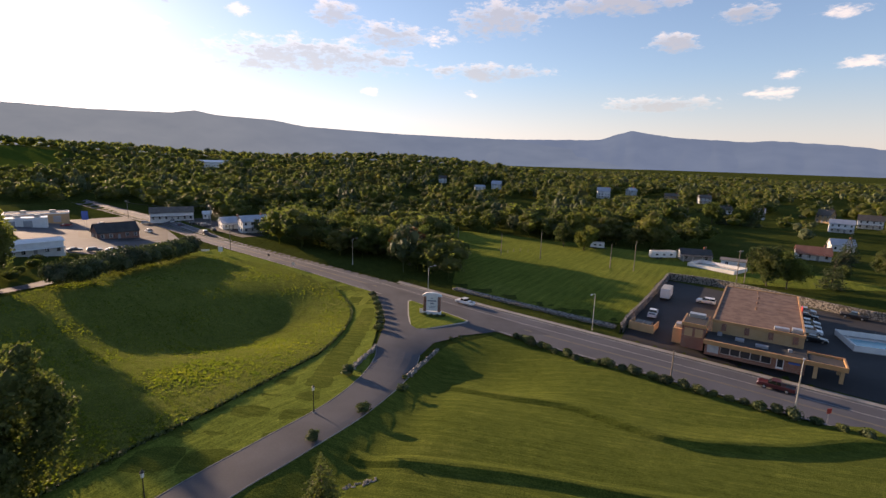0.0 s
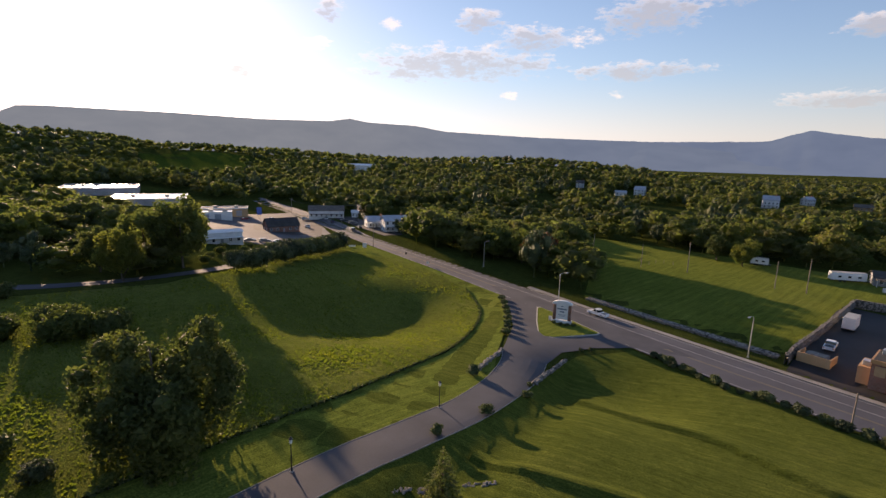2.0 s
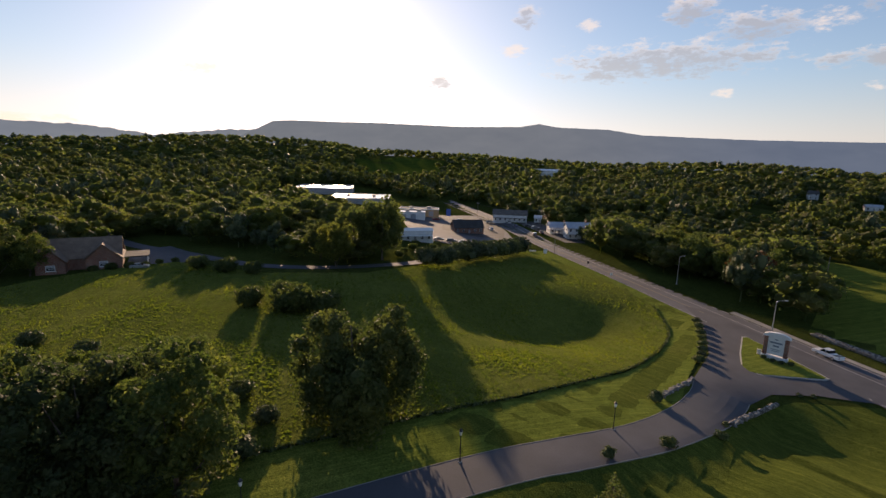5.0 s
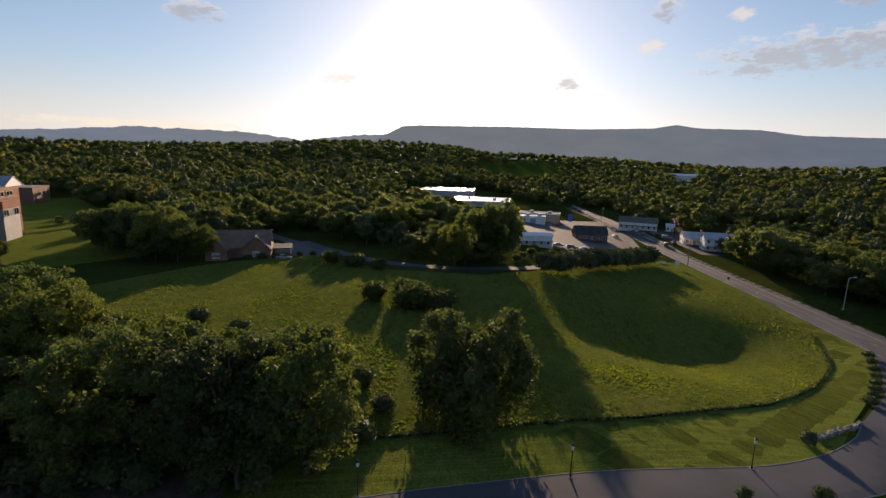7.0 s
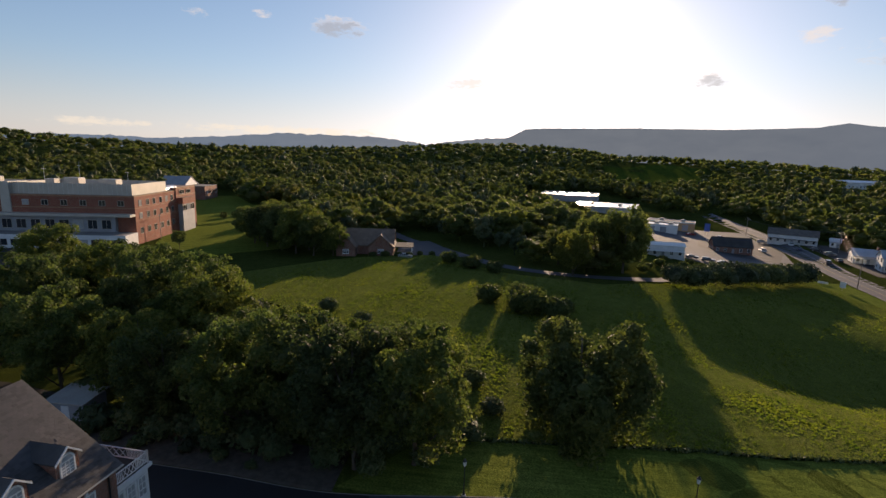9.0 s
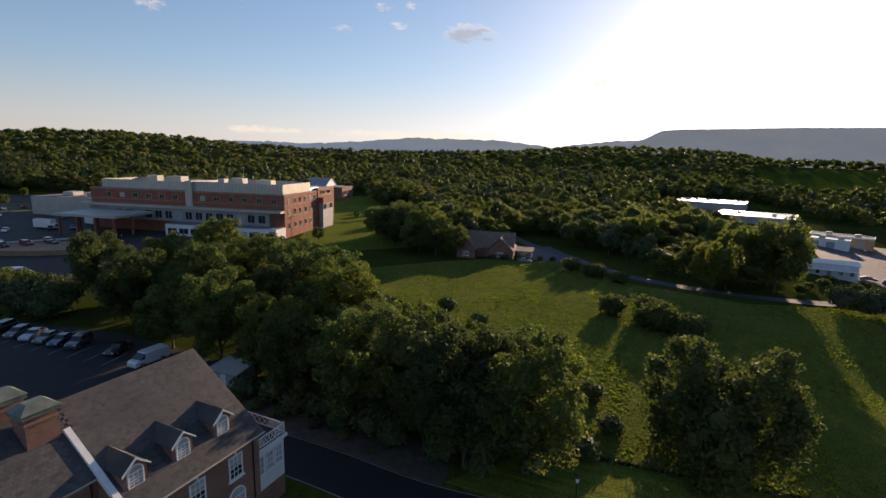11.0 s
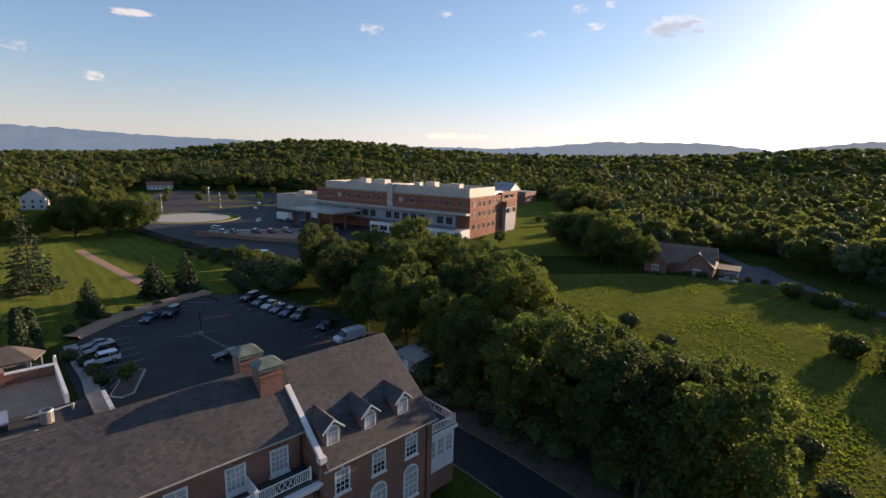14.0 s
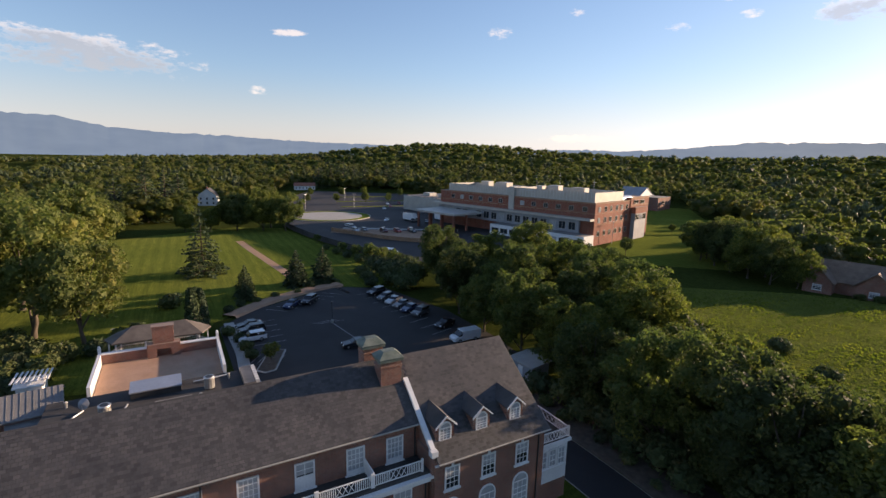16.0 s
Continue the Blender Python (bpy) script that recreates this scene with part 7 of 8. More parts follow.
for x, y in ((-37.4, 19.6), (-27.1, 39.3), (-17.0, 60.0)):
    lantern(x, y)


def utility_pole(x, y, h, arms=1, words="weathered grey wooden utility pole"):
    ob = thing("utility_pole", spot(x, y, rng.uniform(20, 50)), words, "utility pole", "utility poles")
    bm = bmesh.new()
    tube(bm, [(0, 0, -0.3), (0, 0, h)], [0.16, 0.11], 8)
    part("pole", bm, M_WOODPOLE, ob)
    for k in range(arms):
        z = h - 0.5 - k * 0.9
        arm = part("crossarm", boxes((-1.2, 1.2, -0.06, 0.06, z - 0.06, z + 0.06)), M_WOODPOLE, ob)
        for q in (-1.1, -0.5, 0.5, 1.1):
            bm = bmesh.new()
            tube(bm, [(q, 0, z + 0.061), (q, 0, z + 0.25)], [0.05, 0.035], 6)
            part("insulator", bm, M_LAMPGLASS, arm)


for x, y, h, a in ((6.3, 201, 10, 0), (23.6, 191, 9, 0), (38.8, 187, 11, 0), (61.8, 173, 9, 0), (69.2, 169.4, 11, 0), (99, 157, 11, 1), (-87.5, 193.5, 10.5, 1), (-127, 259, 10, 2), (-184, 277, 11, 2), (101, 156, 9, 0), (43.5, 84.2, 6.0, 0)):
    utility_pole(x, y, h, a)


def small_sign(x, y, turn, w, h, z, mat, words):
    ob = thing("road_sign", spot(x, y, turn), words, "sign")
    bm = bmesh.new()
    tube(bm, [(0, 0.03, -0.2), (0, 0.03, z + h)], 0.035, 6)
    part("post", bm, M_STEEL, ob)
    part("plate", soft_box(-w / 2, w / 2, -0.035, 0.0, z, z + h, 0.01), mat, ob)


small_sign(-88, 185.7, 20, 1.6, 2.0, 1.1, M_WHITE, "white roadside notice board on a post")
small_sign(-95.9, 189.5, 20, 3.0, 0.8, 0.3, M_WHITE, "low pale banner sign on the verge")
small_sign(-66.5, 179.0, 20, 0.7, 0.9, 1.2, M_BLACK, "small dark road sign on a post")
small_sign(-53.4, 167.2, 20, 0.8, 0.9, 0.9, M_WHITE, "small white road sign on a post")
small_sign(62.0, 70.2, 10, 0.9, 0.9, 1.8, M_RED, "small orange-red road sign on a post")
small_sign(71.2, 64.5, 10, 1.2, 1.2, 2.0, M_RED, "orange-red road sign on a post")
small_sign(-173.5, 229.5, 40, 2.6, 4.2, 5.0, M_BLUE, "tall blue and white filling station sign")

# ---- motel pool beyond the restaurant's car park, and the pool behind the field ----


def pool(name, m, w, d, z, words):
    ob = thing(name, m, words, "pool")
    part("deck", boxes((-w / 2 - 2, w / 2 + 2, -d / 2 - 2, d / 2 + 2, -0.3, z)), M_CONCRETE, ob)
    part("rim", boxes((-w / 2 - 0.25, w / 2 + 0.25, -d / 2 - 0.25, d / 2 + 0.25, z + 0.001, z + 0.05)), M_WHITE, ob)
    part("water", boxes((-w / 2, w / 2, -d / 2, d / 2, z + 0.051, z + 0.06)), M_WATER, ob, "still blue-green water")
    for x0, y0, x1, y1 in ((-w / 2 - 2, -d / 2 - 2, w / 2 + 2, -d / 2 - 2), (-w / 2 - 2, d / 2 + 2, w / 2 + 2, d / 2 + 2), (-w / 2 - 2, -d / 2 - 2, -w / 2 - 2, d / 2 + 2), (w / 2 + 2, -d / 2 - 2, w / 2 + 2, d / 2 + 2)):
        L = math.hypot(x1 - x0, y1 - y0)
        mt = Matrix.Translation((x0, y0, z)) @ Matrix.Rotation(math.atan2(y1 - y0, x1 - x0), 4, "Z")
        n = max(2, int(L / 2.4))
        for k in range(n):
            part("fence_panel", boxes((L * k / n + 0.05, L * (k + 1) / n - 0.05, -0.04, 0.04, 0.1, 1.3), (L * k / n - 0.07, L * k / n + 0.05, -0.07, 0.07, 0, 1.45), m=mt), M_WHITE, ob)


pool("swimming_pool", spot(97.5, 99.5, -22), 11, 7, 0.2, "fenced rectangular swimming pool with a white rim")
pool("swimming_pool", spot(103.5, 177, -55), 13, 6, 0.2, "white-fenced backyard swimming pool beside a white pool house")


# ---- houses ----


def house(x, y, turn, w, d, h, rise, wall, roof, words, chimney=True, porch=False, storeys=1, category="house", along="x", dormer=False):
    """A gabled house: walls, overhanging roof, windows with frames, a door and a chimney."""
    ob = thing("house", spot(x, y, turn), words, category)
    bm = bmesh.new()
    profile(bm, [(-d / 2, -1.0), (d / 2, -1.0), (d / 2, h), (0, h + rise), (-d / 2, h)], -w / 2, w / 2)
    part("wall", bm, wall, ob)
    e, t = 0.45, 0.18
    k = rise / (d / 2)
    bm = bmesh.new()
    profile(bm, [(-d / 2 - e, h - e * k + 0.01), (0, h + rise + 0.01), (d / 2 + e, h - e * k + 0.01), (d / 2 + e, h - e * k + t), (0, h + rise + t), (-d / 2 - e, h - e * k + t)], -w / 2 - e, w / 2 + e)
    part("roof", bm, roof, ob)
    n = max(2, int(w / 3))
    for f in range(storeys):
        z = 0.9 + f * 2.8
        for q in range(n):
            cx = -w / 2 + w * (q + 0.5) / n
            for s in (-1, 1):
                if s < 0 and f == 0 and q == n // 2:
                    continue
                yy = s * d / 2
                win = part("window", boxes((cx - 0.6, cx + 0.6, yy - 0.07, yy + 0.07, z, z + 0.1), (cx - 0.6, cx + 0.6, yy - 0.07, yy + 0.07, z + 1.4, z + 1.5), (cx - 0.6, cx - 0.5, yy - 0.07, yy + 0.07, z + 0.1, z + 1.4), (cx + 0.5, cx + 0.6, yy - 0.07, yy + 0.07, z + 0.1, z + 1.4), (cx - 0.5, cx + 0.5, yy - 0.06, yy + 0.06, z + 0.7, z + 0.78)), M_WHITE, ob)
                part("pane", boxes((cx - 0.5, cx + 0.5, yy - 0.03, yy + 0.03, z + 0.1, z + 1.4)), M_GLASS, win)
        m = max(1, int(d / 3.5))
        for q in range(m):
            cy = -d / 2 + d * (q + 0.5) / m
            for s in (-1, 1):
                xx = s * w / 2
                win = part("window", boxes((xx - 0.07, xx + 0.07, cy - 0.6, cy + 0.6, z, z + 0.1), (xx - 0.07, xx + 0.07, cy - 0.6, cy + 0.6, z + 1.4, z + 1.5), (xx - 0.07, xx + 0.07, cy - 0.6, cy - 0.5, z + 0.1, z + 1.4), (xx - 0.07, xx + 0.07, cy + 0.5, cy + 0.6, z + 0.1, z + 1.4)), M_WHITE, ob)
                part("pane", boxes((xx - 0.03, xx + 0.03, cy - 0.5, cy + 0.5, z + 0.1, z + 1.4)), M_GLASS, win)
    cx = -w / 2 + w * (n // 2 + 0.5) / n
    part("door", boxes((cx - 0.5, cx + 0.5, -d / 2 - 0.08, -d / 2 + 0.03, 0, 2.05)), M_GREYWALL, ob)
    if chimney:
        part("chimney", boxes((w * 0.3, w * 0.3 + 0.8, -0.4, 0.4, h, h + rise + 1.0), (w * 0.3 - 0.06, w * 0.3 + 0.86, -0.46, 0.46, h + rise + 1.0, h + rise + 1.15)), M_BRICK, ob)
    if porch:
        pr = part("porch_roof", boxes((-w / 2, w / 2, -d / 2 - 2.4, -d / 2 - 0.46, 2.5, 2.65)), roof, ob)
        for q in range(4):
            cx = -w / 2 + 0.3 + (w - 0.6) * q / 3
            part("post", boxes((cx - 0.08, cx + 0.08, -d / 2 - 2.3, -d / 2 - 2.14, -0.5, 2.5)), M_WHITE, pr)
    return ob


SID, RF = M_SIDING, M_SHINGLE
house(162, 492, -10, 12, 9, 7.5, 3.5, SID, M_METALROOF, "large white two-storey farmhouse with a pale metal roof", True, True, 2)
house(212, 548, 25, 9, 8, 5.6, 2.8, SID, M_METALROOF, "white house among trees on the far hillside", True, False, 2)
house(247, 524, -20, 14, 8, 3.2, 2.6, M_TANWALL, RF, "low tan house with a brown shingle roof")
house(259, 480, -15, 11, 9, 5.6, 3.0, SID, RF, "white two-storey house with a grey roof", True, True, 2)
house(227, 390, -10, 11, 8, 3.4, 2.6, SID, RF, "white cottage with a grey-brown gable roof")
house(233, 356, -40, 9, 7, 5.0, 3.0, SID, M_METALROOF, "white house with a pale blue-grey metal roof", True, False, 2)
house(275, 345, -60, 9, 9, 5.6, 3.8, M_TANWALL, RF, "tall beige house with a dark pointed roof", True, False, 2)
house(245, 294, -35, 12, 8, 5.6, 2.2, SID, M_METALROOF, "white two-storey house with a pale metal roof", False, True, 2)
house(283, 317, -40, 13, 9, 5.6, 3.2, SID, M_SLATE, "white two-storey house with a dark hipped roof", True, True, 2)
house(159, 203, -30, 12, 7, 3.0, 2.4, SID, M_REDROOF, "low white house with a faded red roof", True, True)
house(190, 226, -25, 9, 7, 3.2, 2.4, SID, M_METALROOF, "small white house with a pale roof")
house(129, 180, -30, 9, 6, 3.2, 1.6, SID, M_METALROOF, "white outbuilding with a low metal roof behind the trees", False)
house(103, 193, -14, 11, 7, 3.0, 1.6, M_GREYWALL, M_SLATE, "low dark house with a grey hipped roof beside the field", True, True)
house(112, 181, -35, 8, 5, 2.9, 0.5, M_WHITE, M_FLATROOF, "white flat-roofed pool house", False)
house(-2.8, 556, 10, 8, 7, 5.2, 2.6, SID, M_SLATE, "white house half hidden in the woods", True, False, 2)
house(37, 514, 10, 11, 6, 3.2, 1.6, SID, M_METALROOF, "low white house half hidden in the woods", False)
house(57, 530, -20, 10, 8, 5.2, 3.4, SID, M_METALROOF, "white gabled house half hidden in the woods", False, False, 2)
house(-207, -272, 40, 10, 11, 6.4, 4.2, SID, M_SLATE, "white two-storey house with a dark gable roof among trees", True, False, 2)
house(-337, -312, -42, 18, 9, 3.6, 2.4, SID, M_REDROOF, "long cream house with a red roof beyond the hospital", True)
house(-330, -346, 48, 11, 8, 3.2, 2.0, SID, RF, "small pale house beyond the hospital")
house(-134, 153, 52, 15, 7, 4.4, 0.8, SID, M_WHITE, "small white flat-gabled building beside the lane", False, True)
house(-148, 213, 52, 16, 9, 3.2, 3.6, M_BRICK, M_DARKROOF, "brown brick building with a steep dark roof at the junction", False)
house(-152, 266, 30, 21, 9, 4.6, 2.6, SID, RF, "long white building with a brown roof and central gable", False, True, 1, "shop")
house(-137, 275, 30, 4, 4, 3.0, 1.4, SID, SID, "small white shed beside the long white shop", False, False, 1, "shed")
house(-109, 243, 38, 10, 8, 3.4, 2.4, SID, M_METALROOF, "white bungalow with a blue-grey roof", True, True)
house(-94, 234, 38, 12, 8, 5.6, 2.4, SID, M_METALROOF, "white two-storey house with a pale metal roof", True, True, 2)
house(-295, 612, 20, 44, 18, 6, 2.0, SID, M_METALROOF, "long white barn-like building with a pale metal roof", False, False, 1, "barn")


def shed_block(x, y, turn, w, d, h, wall, roof, words):
    """A flat-roofed commercial block with parapet, loading doors and roof units."""
    ob = thing("commercial_building", spot(x, y, turn), words, "commercial building")
    part("wall", boxes((-w / 2, w / 2, -d / 2, d / 2, -1, h)), wall, ob)
    part("roof", boxes((-w / 2 + 0.3, w / 2 - 0.3, -d / 2 + 0.3, d / 2 - 0.3, h + 0.001, h + 0.1)), roof, ob)
    for dd in ((-w / 2 - 0.1, w / 2 + 0.1, -d / 2 - 0.1, -d / 2 + 0.299, h - 0.3, h + 0.35), (-w / 2 - 0.1, w / 2 + 0.1, d / 2 - 0.299, d / 2 + 0.1, h - 0.3, h + 0.35), (-w / 2 - 0.1, -w / 2 + 0.299, -d / 2 + 0.3, d / 2 - 0.3, h - 0.3, h + 0.35), (w / 2 - 0.299, w / 2 + 0.1, -d / 2 + 0.3, d / 2 - 0.3, h - 0.3, h + 0.35)):
        part("parapet", boxes(dd), M_WHITE, ob)
    for q in np.arange(-w / 2 + 3, w / 2 - 2, 6):
        part("loading_door", boxes((q - 1.6, q + 1.6, -d / 2 - 0.12, -d / 2 + 0.02, 0, min(3.4, h - 1))), M_GREYWALL, ob)
    for q in (-0.25, 0.2):
        part("roof_plant", soft_box(w * q, w * q + 2.4, -1, 1, h + 0.1, h + 1.4, 0.08), M_PANEL, ob)


shed_block(-266, 244, 42, 42, 38, 4.2, M_GREYWALL, M_SHINY, "long pale grey flat-roofed store with a gleaming roof")
shed_block(-334, 266, 46, 46, 42, 4.6, M_GREYWALL, M_SHINY, "large pale grey warehouse with a gleaming roof")
shed_block(-209, 244, 38, 26, 12, 4.6, M_TANWALL, M_FLATROOF, "low tan roadside shop with a flat roof")
shed_block(-196, 222, 38, 16, 9, 4.0, M_WHITE, M_METALROOF, "small white workshop with a pale roof")

# gabled brick house beyond the meadow
bh = thing("brick_house", spot(-162, 43, 68), "low brown brick house with many steep shingled gables", "house")
part("wall", boxes((-9, 9, -5, 5, -0.5, 3.2)), M_BRICK, bh)
for x0, x1, y0, y1, h, rise in ((-9.6, 9.6, -5.6, 5.6, 3.0, 5.0), (-9.9, -2.6, -9.5, 4.0, 2.9, 3.8), (0.5, 9.9, -8.0, 4.0, 2.9, 4.2)):
    bm = bmesh.new()
    if y0 > -6:
        mid = (y0 + y1) / 2
        profile(bm, [(y0, h), (mid, h + rise), (y1, h), (y1, h + 0.2), (mid, h + rise + 0.2), (y0, h + 0.2)], x0, x1)
    else:
        mid = (x0 + x1) / 2
        sec = [(x0, h), (mid, h + rise), (x1, h), (x1, h + 0.2), (mid, h + rise + 0.2), (x0, h + 0.2)]
        lo = [bm.verts.new((x, y0, z)) for x, z in sec]
        hi = [bm.verts.new((x, y1, z)) for x, z in sec]
        bm.faces.new(lo), bm.faces.new(hi[::-1])
        for i in range(6):
            bm.faces.new((lo[i], lo[(i + 1) % 6], hi[(i + 1) % 6], hi[i]))
        bw = bmesh.new()
        sec = [(x0 + 0.5, -0.5), (x1 - 0.5, -0.5), (x1 - 0.5, h), (mid, h + rise - 0.1), (x0 + 0.5, h)]
        lo = [bw.verts.new((x, y0 + 0.6, z)) for x, z in sec]
        hi = [bw.verts.new((x, y1, z)) for x, z in sec]
        bw.faces.new(lo), bw.faces.new(hi[::-1])
        for i in range(5):
            bw.faces.new((lo[i], lo[(i + 1) % 5], hi[(i + 1) % 5], hi[i]))
        part("gable_wall", bw, M_BRICK, bh)
        sash(bh, mid, y0 + 0.59, 0.9, 2.4, 2.0, 3, 3)
    part("roof", bm, M_BROWNROOF, bh)
part("carport_roof", boxes((9.9, 16, -6, 3, 2.7, 3.0)), M_DARKROOF, bh)
for x, y in ((15.6, -5.6), (15.6, 2.6)):
    part("post", boxes((x - 0.12, x + 0.12, y - 0.12, y + 0.12, -0.3, 2.7)), M_WHITE, bh)

# ---- vehicles ----


def paint(name, c, metal=0.2):
    m, t, b = shader(name)
    n = noise_node(t, coords(t), 1.2, 3)
    link(t, mix_node(t, 0.4, c, ramp_node(t, n, [(0.3, (0.85, 0.85, 0.85)), (0.7, (1.03, 1.03, 1.03))]), "MULTIPLY"), b.inputs["Base Color"])
    b.inputs["Roughness"].default_value, b.inputs["Metallic"].default_value, b.inputs["Coat Weight"].default_value = 0.35, metal, 0.8
    return m


COAT = {"white": paint("white_car_paint", (0.72, 0.73, 0.74), 0), "black": paint("black_car_paint", (0.015, 0.016, 0.02)), "silver": paint("silver_car_paint", (0.42, 0.43, 0.44), 0.6),
        "grey": paint("grey_car_paint", (0.12, 0.125, 0.13), 0.4), "blue": paint("dark_blue_car_paint", (0.025, 0.045, 0.11)), "red": paint("red_car_paint", (0.28, 0.018, 0.016)), "maroon": paint("maroon_car_paint", (0.10, 0.014, 0.016))}
M_HEAD = plain("headlight", (0.8, 0.8, 0.78), 0.15)
M_TAIL = plain("tail_light", (0.35, 0.01, 0.01), 0.2)
M_CARGLASS = glass_mat("car_glass", (0.015, 0.018, 0.022), 0.05)
M_RIM = surface("wheel_rim", (0.45, 0.45, 0.46), (0.55, 0.55, 0.56), 4, 20, 0.3, 0.05, 0.8)

# side profiles, front to the right: body outline and the glazed upper part, (length, height)
SHAPES = {
    "sedan": (4.75, 1.80, [(-2.37, 0.30), (-2.37, 0.92), (-1.75, 1.02), (0.95, 0.98), (2.2, 0.78), (2.37, 0.55), (2.37, 0.28)], [(-1.75, 1.0), (-1.05, 1.43), (0.15, 1.45), (1.05, 0.96)]),
    "hatch": (4.3, 1.80, [(-2.15, 0.32), (-2.15, 0.98), (1.05, 1.0), (1.95, 0.84), (2.15, 0.6), (2.15, 0.28)], [(-2.05, 0.98), (-1.65, 1.5), (0.1, 1.52), (1.1, 0.98)]),
    "suv": (4.75, 1.92, [(-2.37, 0.42), (-2.37, 1.10), (1.0, 1.12), (2.15, 1.0), (2.37, 0.75), (2.37, 0.40)], [(-2.28, 1.1), (-2.0, 1.72), (0.3, 1.76), (1.15, 1.1)]),
    "van": (5.6, 2.05, [(-2.8, 0.40), (-2.8, 2.0), (-2.7, 2.12), (1.0, 2.12), (1.2, 1.25), (2.5, 1.12), (2.8, 0.8), (2.8, 0.38)], [(0.95, 1.22), (0.7, 2.08), (1.05, 2.06), (1.95, 1.2)]),
    "pickup": (5.8, 2.0, [(-2.9, 0.50), (-2.9, 1.08), (1.1, 1.12), (2.65, 1.04), (2.9, 0.8), (2.9, 0.45)], [(-0.75, 1.08), (-0.6, 1.78), (0.6, 1.82), (1.35, 1.1)]),
}


def vehicle(kind, colour, words):
    L, W, low, top = SHAPES[kind]
    ob = thing("pickup_truck" if kind == "pickup" else "van" if kind == "van" else "car", Matrix(), words, "pickup" if kind == "pickup" else "van" if kind == "van" else "car")
    bm = bmesh.new()
    n = len(low)
    rows = []
    for y, f in ((-W / 2, 0.0), (-W / 2 * 0.93, 0.05), (W / 2 * 0.93, 0.05), (W / 2, 0.0)):
        rows.append([bm.verts.new((x * (1 if f else 0.985), y, z + (f if z > 0.6 else -f * 0.5))) for x, z in low])
    for a, b in zip(rows, rows[1:]):
        for i in range(n):
            bm.faces.new((a[i], a[(i + 1) % n], b[(i + 1) % n], b[i]))
    bm.faces.new(rows[0][::-1]), bm.faces.new(rows[-1])
    if kind == "pickup":
        part("bed_liner", boxes((-2.75, -0.85, -W / 2 + 0.2, W / 2 - 0.2, 1.12, 1.145)), M_BLACK, ob)
    body = part("body", bm, COAT[colour], ob)
    bm = bmesh.new()
    t = 0.80 if kind != "van" else 0.9
    lo, hi = [], []
    for s in (-1, 1):
        lo.append([bm.verts.new((x, s * W / 2 * (0.94 if z < 1.3 else t), z)) for x, z in top])
    for i in range(len(top)):
        j = (i + 1) % len(top)
        bm.faces.new((lo[0][i], lo[0][j], lo[1][j], lo[1][i]))
    bm.faces.new(lo[0][::-1]), bm.faces.new(lo[1])
    part("window_band", bm, M_CARGLASS, ob)
    (x1, z1), (x2, z2) = top[1], top[2]
    part("roof_panel", soft_box(x1 - 0.05, x2 + 0.08, -W / 2 * t - 0.01, W / 2 * t + 0.01, min(z1, z2) - 0.06, max(z1, z2) + 0.05, 0.03), COAT[colour], ob)
    for x, z in ((top[0][0], top[0][1]),):
        part("pillar", boxes((-0.08 + (x1 + x2) / 2, 0.02 + (x1 + x2) / 2, -W / 2 * 0.90, W / 2 * 0.90, 1.0, z1 - 0.05)), COAT[colour], ob)
    r = 0.33 if kind in ("sedan", "hatch") else 0.38
    for x in (-L * 0.29, L * 0.30):
        for s in (-1, 1):
            bm = bmesh.new()
            tube(bm, [(x, s * (W / 2 - 0.2), r), (x, s * (W / 2 + 0.01), r)], r, 14)
            wh = part("wheel", bm, M_RUBBER, ob)
            bm = bmesh.new()
            tube(bm, [(x, s * (W / 2 + 0.011), r), (x, s * (W / 2 + 0.03), r)], [r * 0.62, r * 0.5], 10)
            part("rim", bm, M_RIM, wh)
    zl = low[-2][1] + 0.12
    for s in (-1, 1):
        part("headlight", soft_box(L / 2 - 0.16, L / 2 + 0.015, s * W * 0.36 - 0.18, s * W * 0.36 + 0.18, zl - 0.07, zl + 0.08, 0.02), M_HEAD, ob)
        part("tail_light", boxes((-L / 2 - 0.02, -L / 2 + 0.1, s * W * 0.41 - 0.1, s * W * 0.41 + 0.1, 0.8, 1.02)), M_TAIL, ob)
    return ob


FLEET = {}


def park(kind, colour, x, y, turn, words, up=0.12, group=""):
    key = (kind, colour)
    m = spot(x, y, turn, up)
    if key not in FLEET:
        FLEET[key] = vehicle(kind, colour, words)
        FLEET[key].matrix_world = m
        ob = FLEET[key]
    else:
        ob = copy_thing(FLEET[key], m)
    tagged(ob, words, "", group)
    return ob


G1 = "cars behind the inn"
park("suv", "white", -57.3, -66.3, -28, "clean white sport utility car in a bay behind the inn", group=G1)
park("suv", "black", -60.0, -69.4, -28, "black sport utility car in a bay behind the inn", group=G1)
park("sedan", "black", -61.8, -72.2, -28, "black saloon car in a bay behind the inn", group=G1)
park("sedan", "blue", -75.9, -74.9, 15, "dark blue saloon car by the planted bank", group=G1)
park("suv", "black", -79.8, -73.4, 15, "black sport utility car by the planted bank", group=G1)
for k, (kind, c, x, y) in enumerate((("suv", "black", -93.4, -64.6), ("hatch", "grey", -91.3, -60.6), ("sedan", "silver", -90.0, -57.4), ("sedan", "grey", -88.4, -54.2), ("sedan", "blue", -86.9, -51.2), ("suv", "grey", -85.5, -47.8), ("sedan", "black", -82.0, -40.2))):
    park(kind, c, x, y, -10 + 3 * (k % 3), f"{'silver' if c == 'silver' else 'dark'} car parked below the trees", group=G1)
park("van", "white", -77.0, -33.5, -34, "white delivery van parked at the wood's edge", group=G1)
park("sedan", "black", -64.5, -49.0, -40, "black saloon car standing beside the lamp", group=G1)
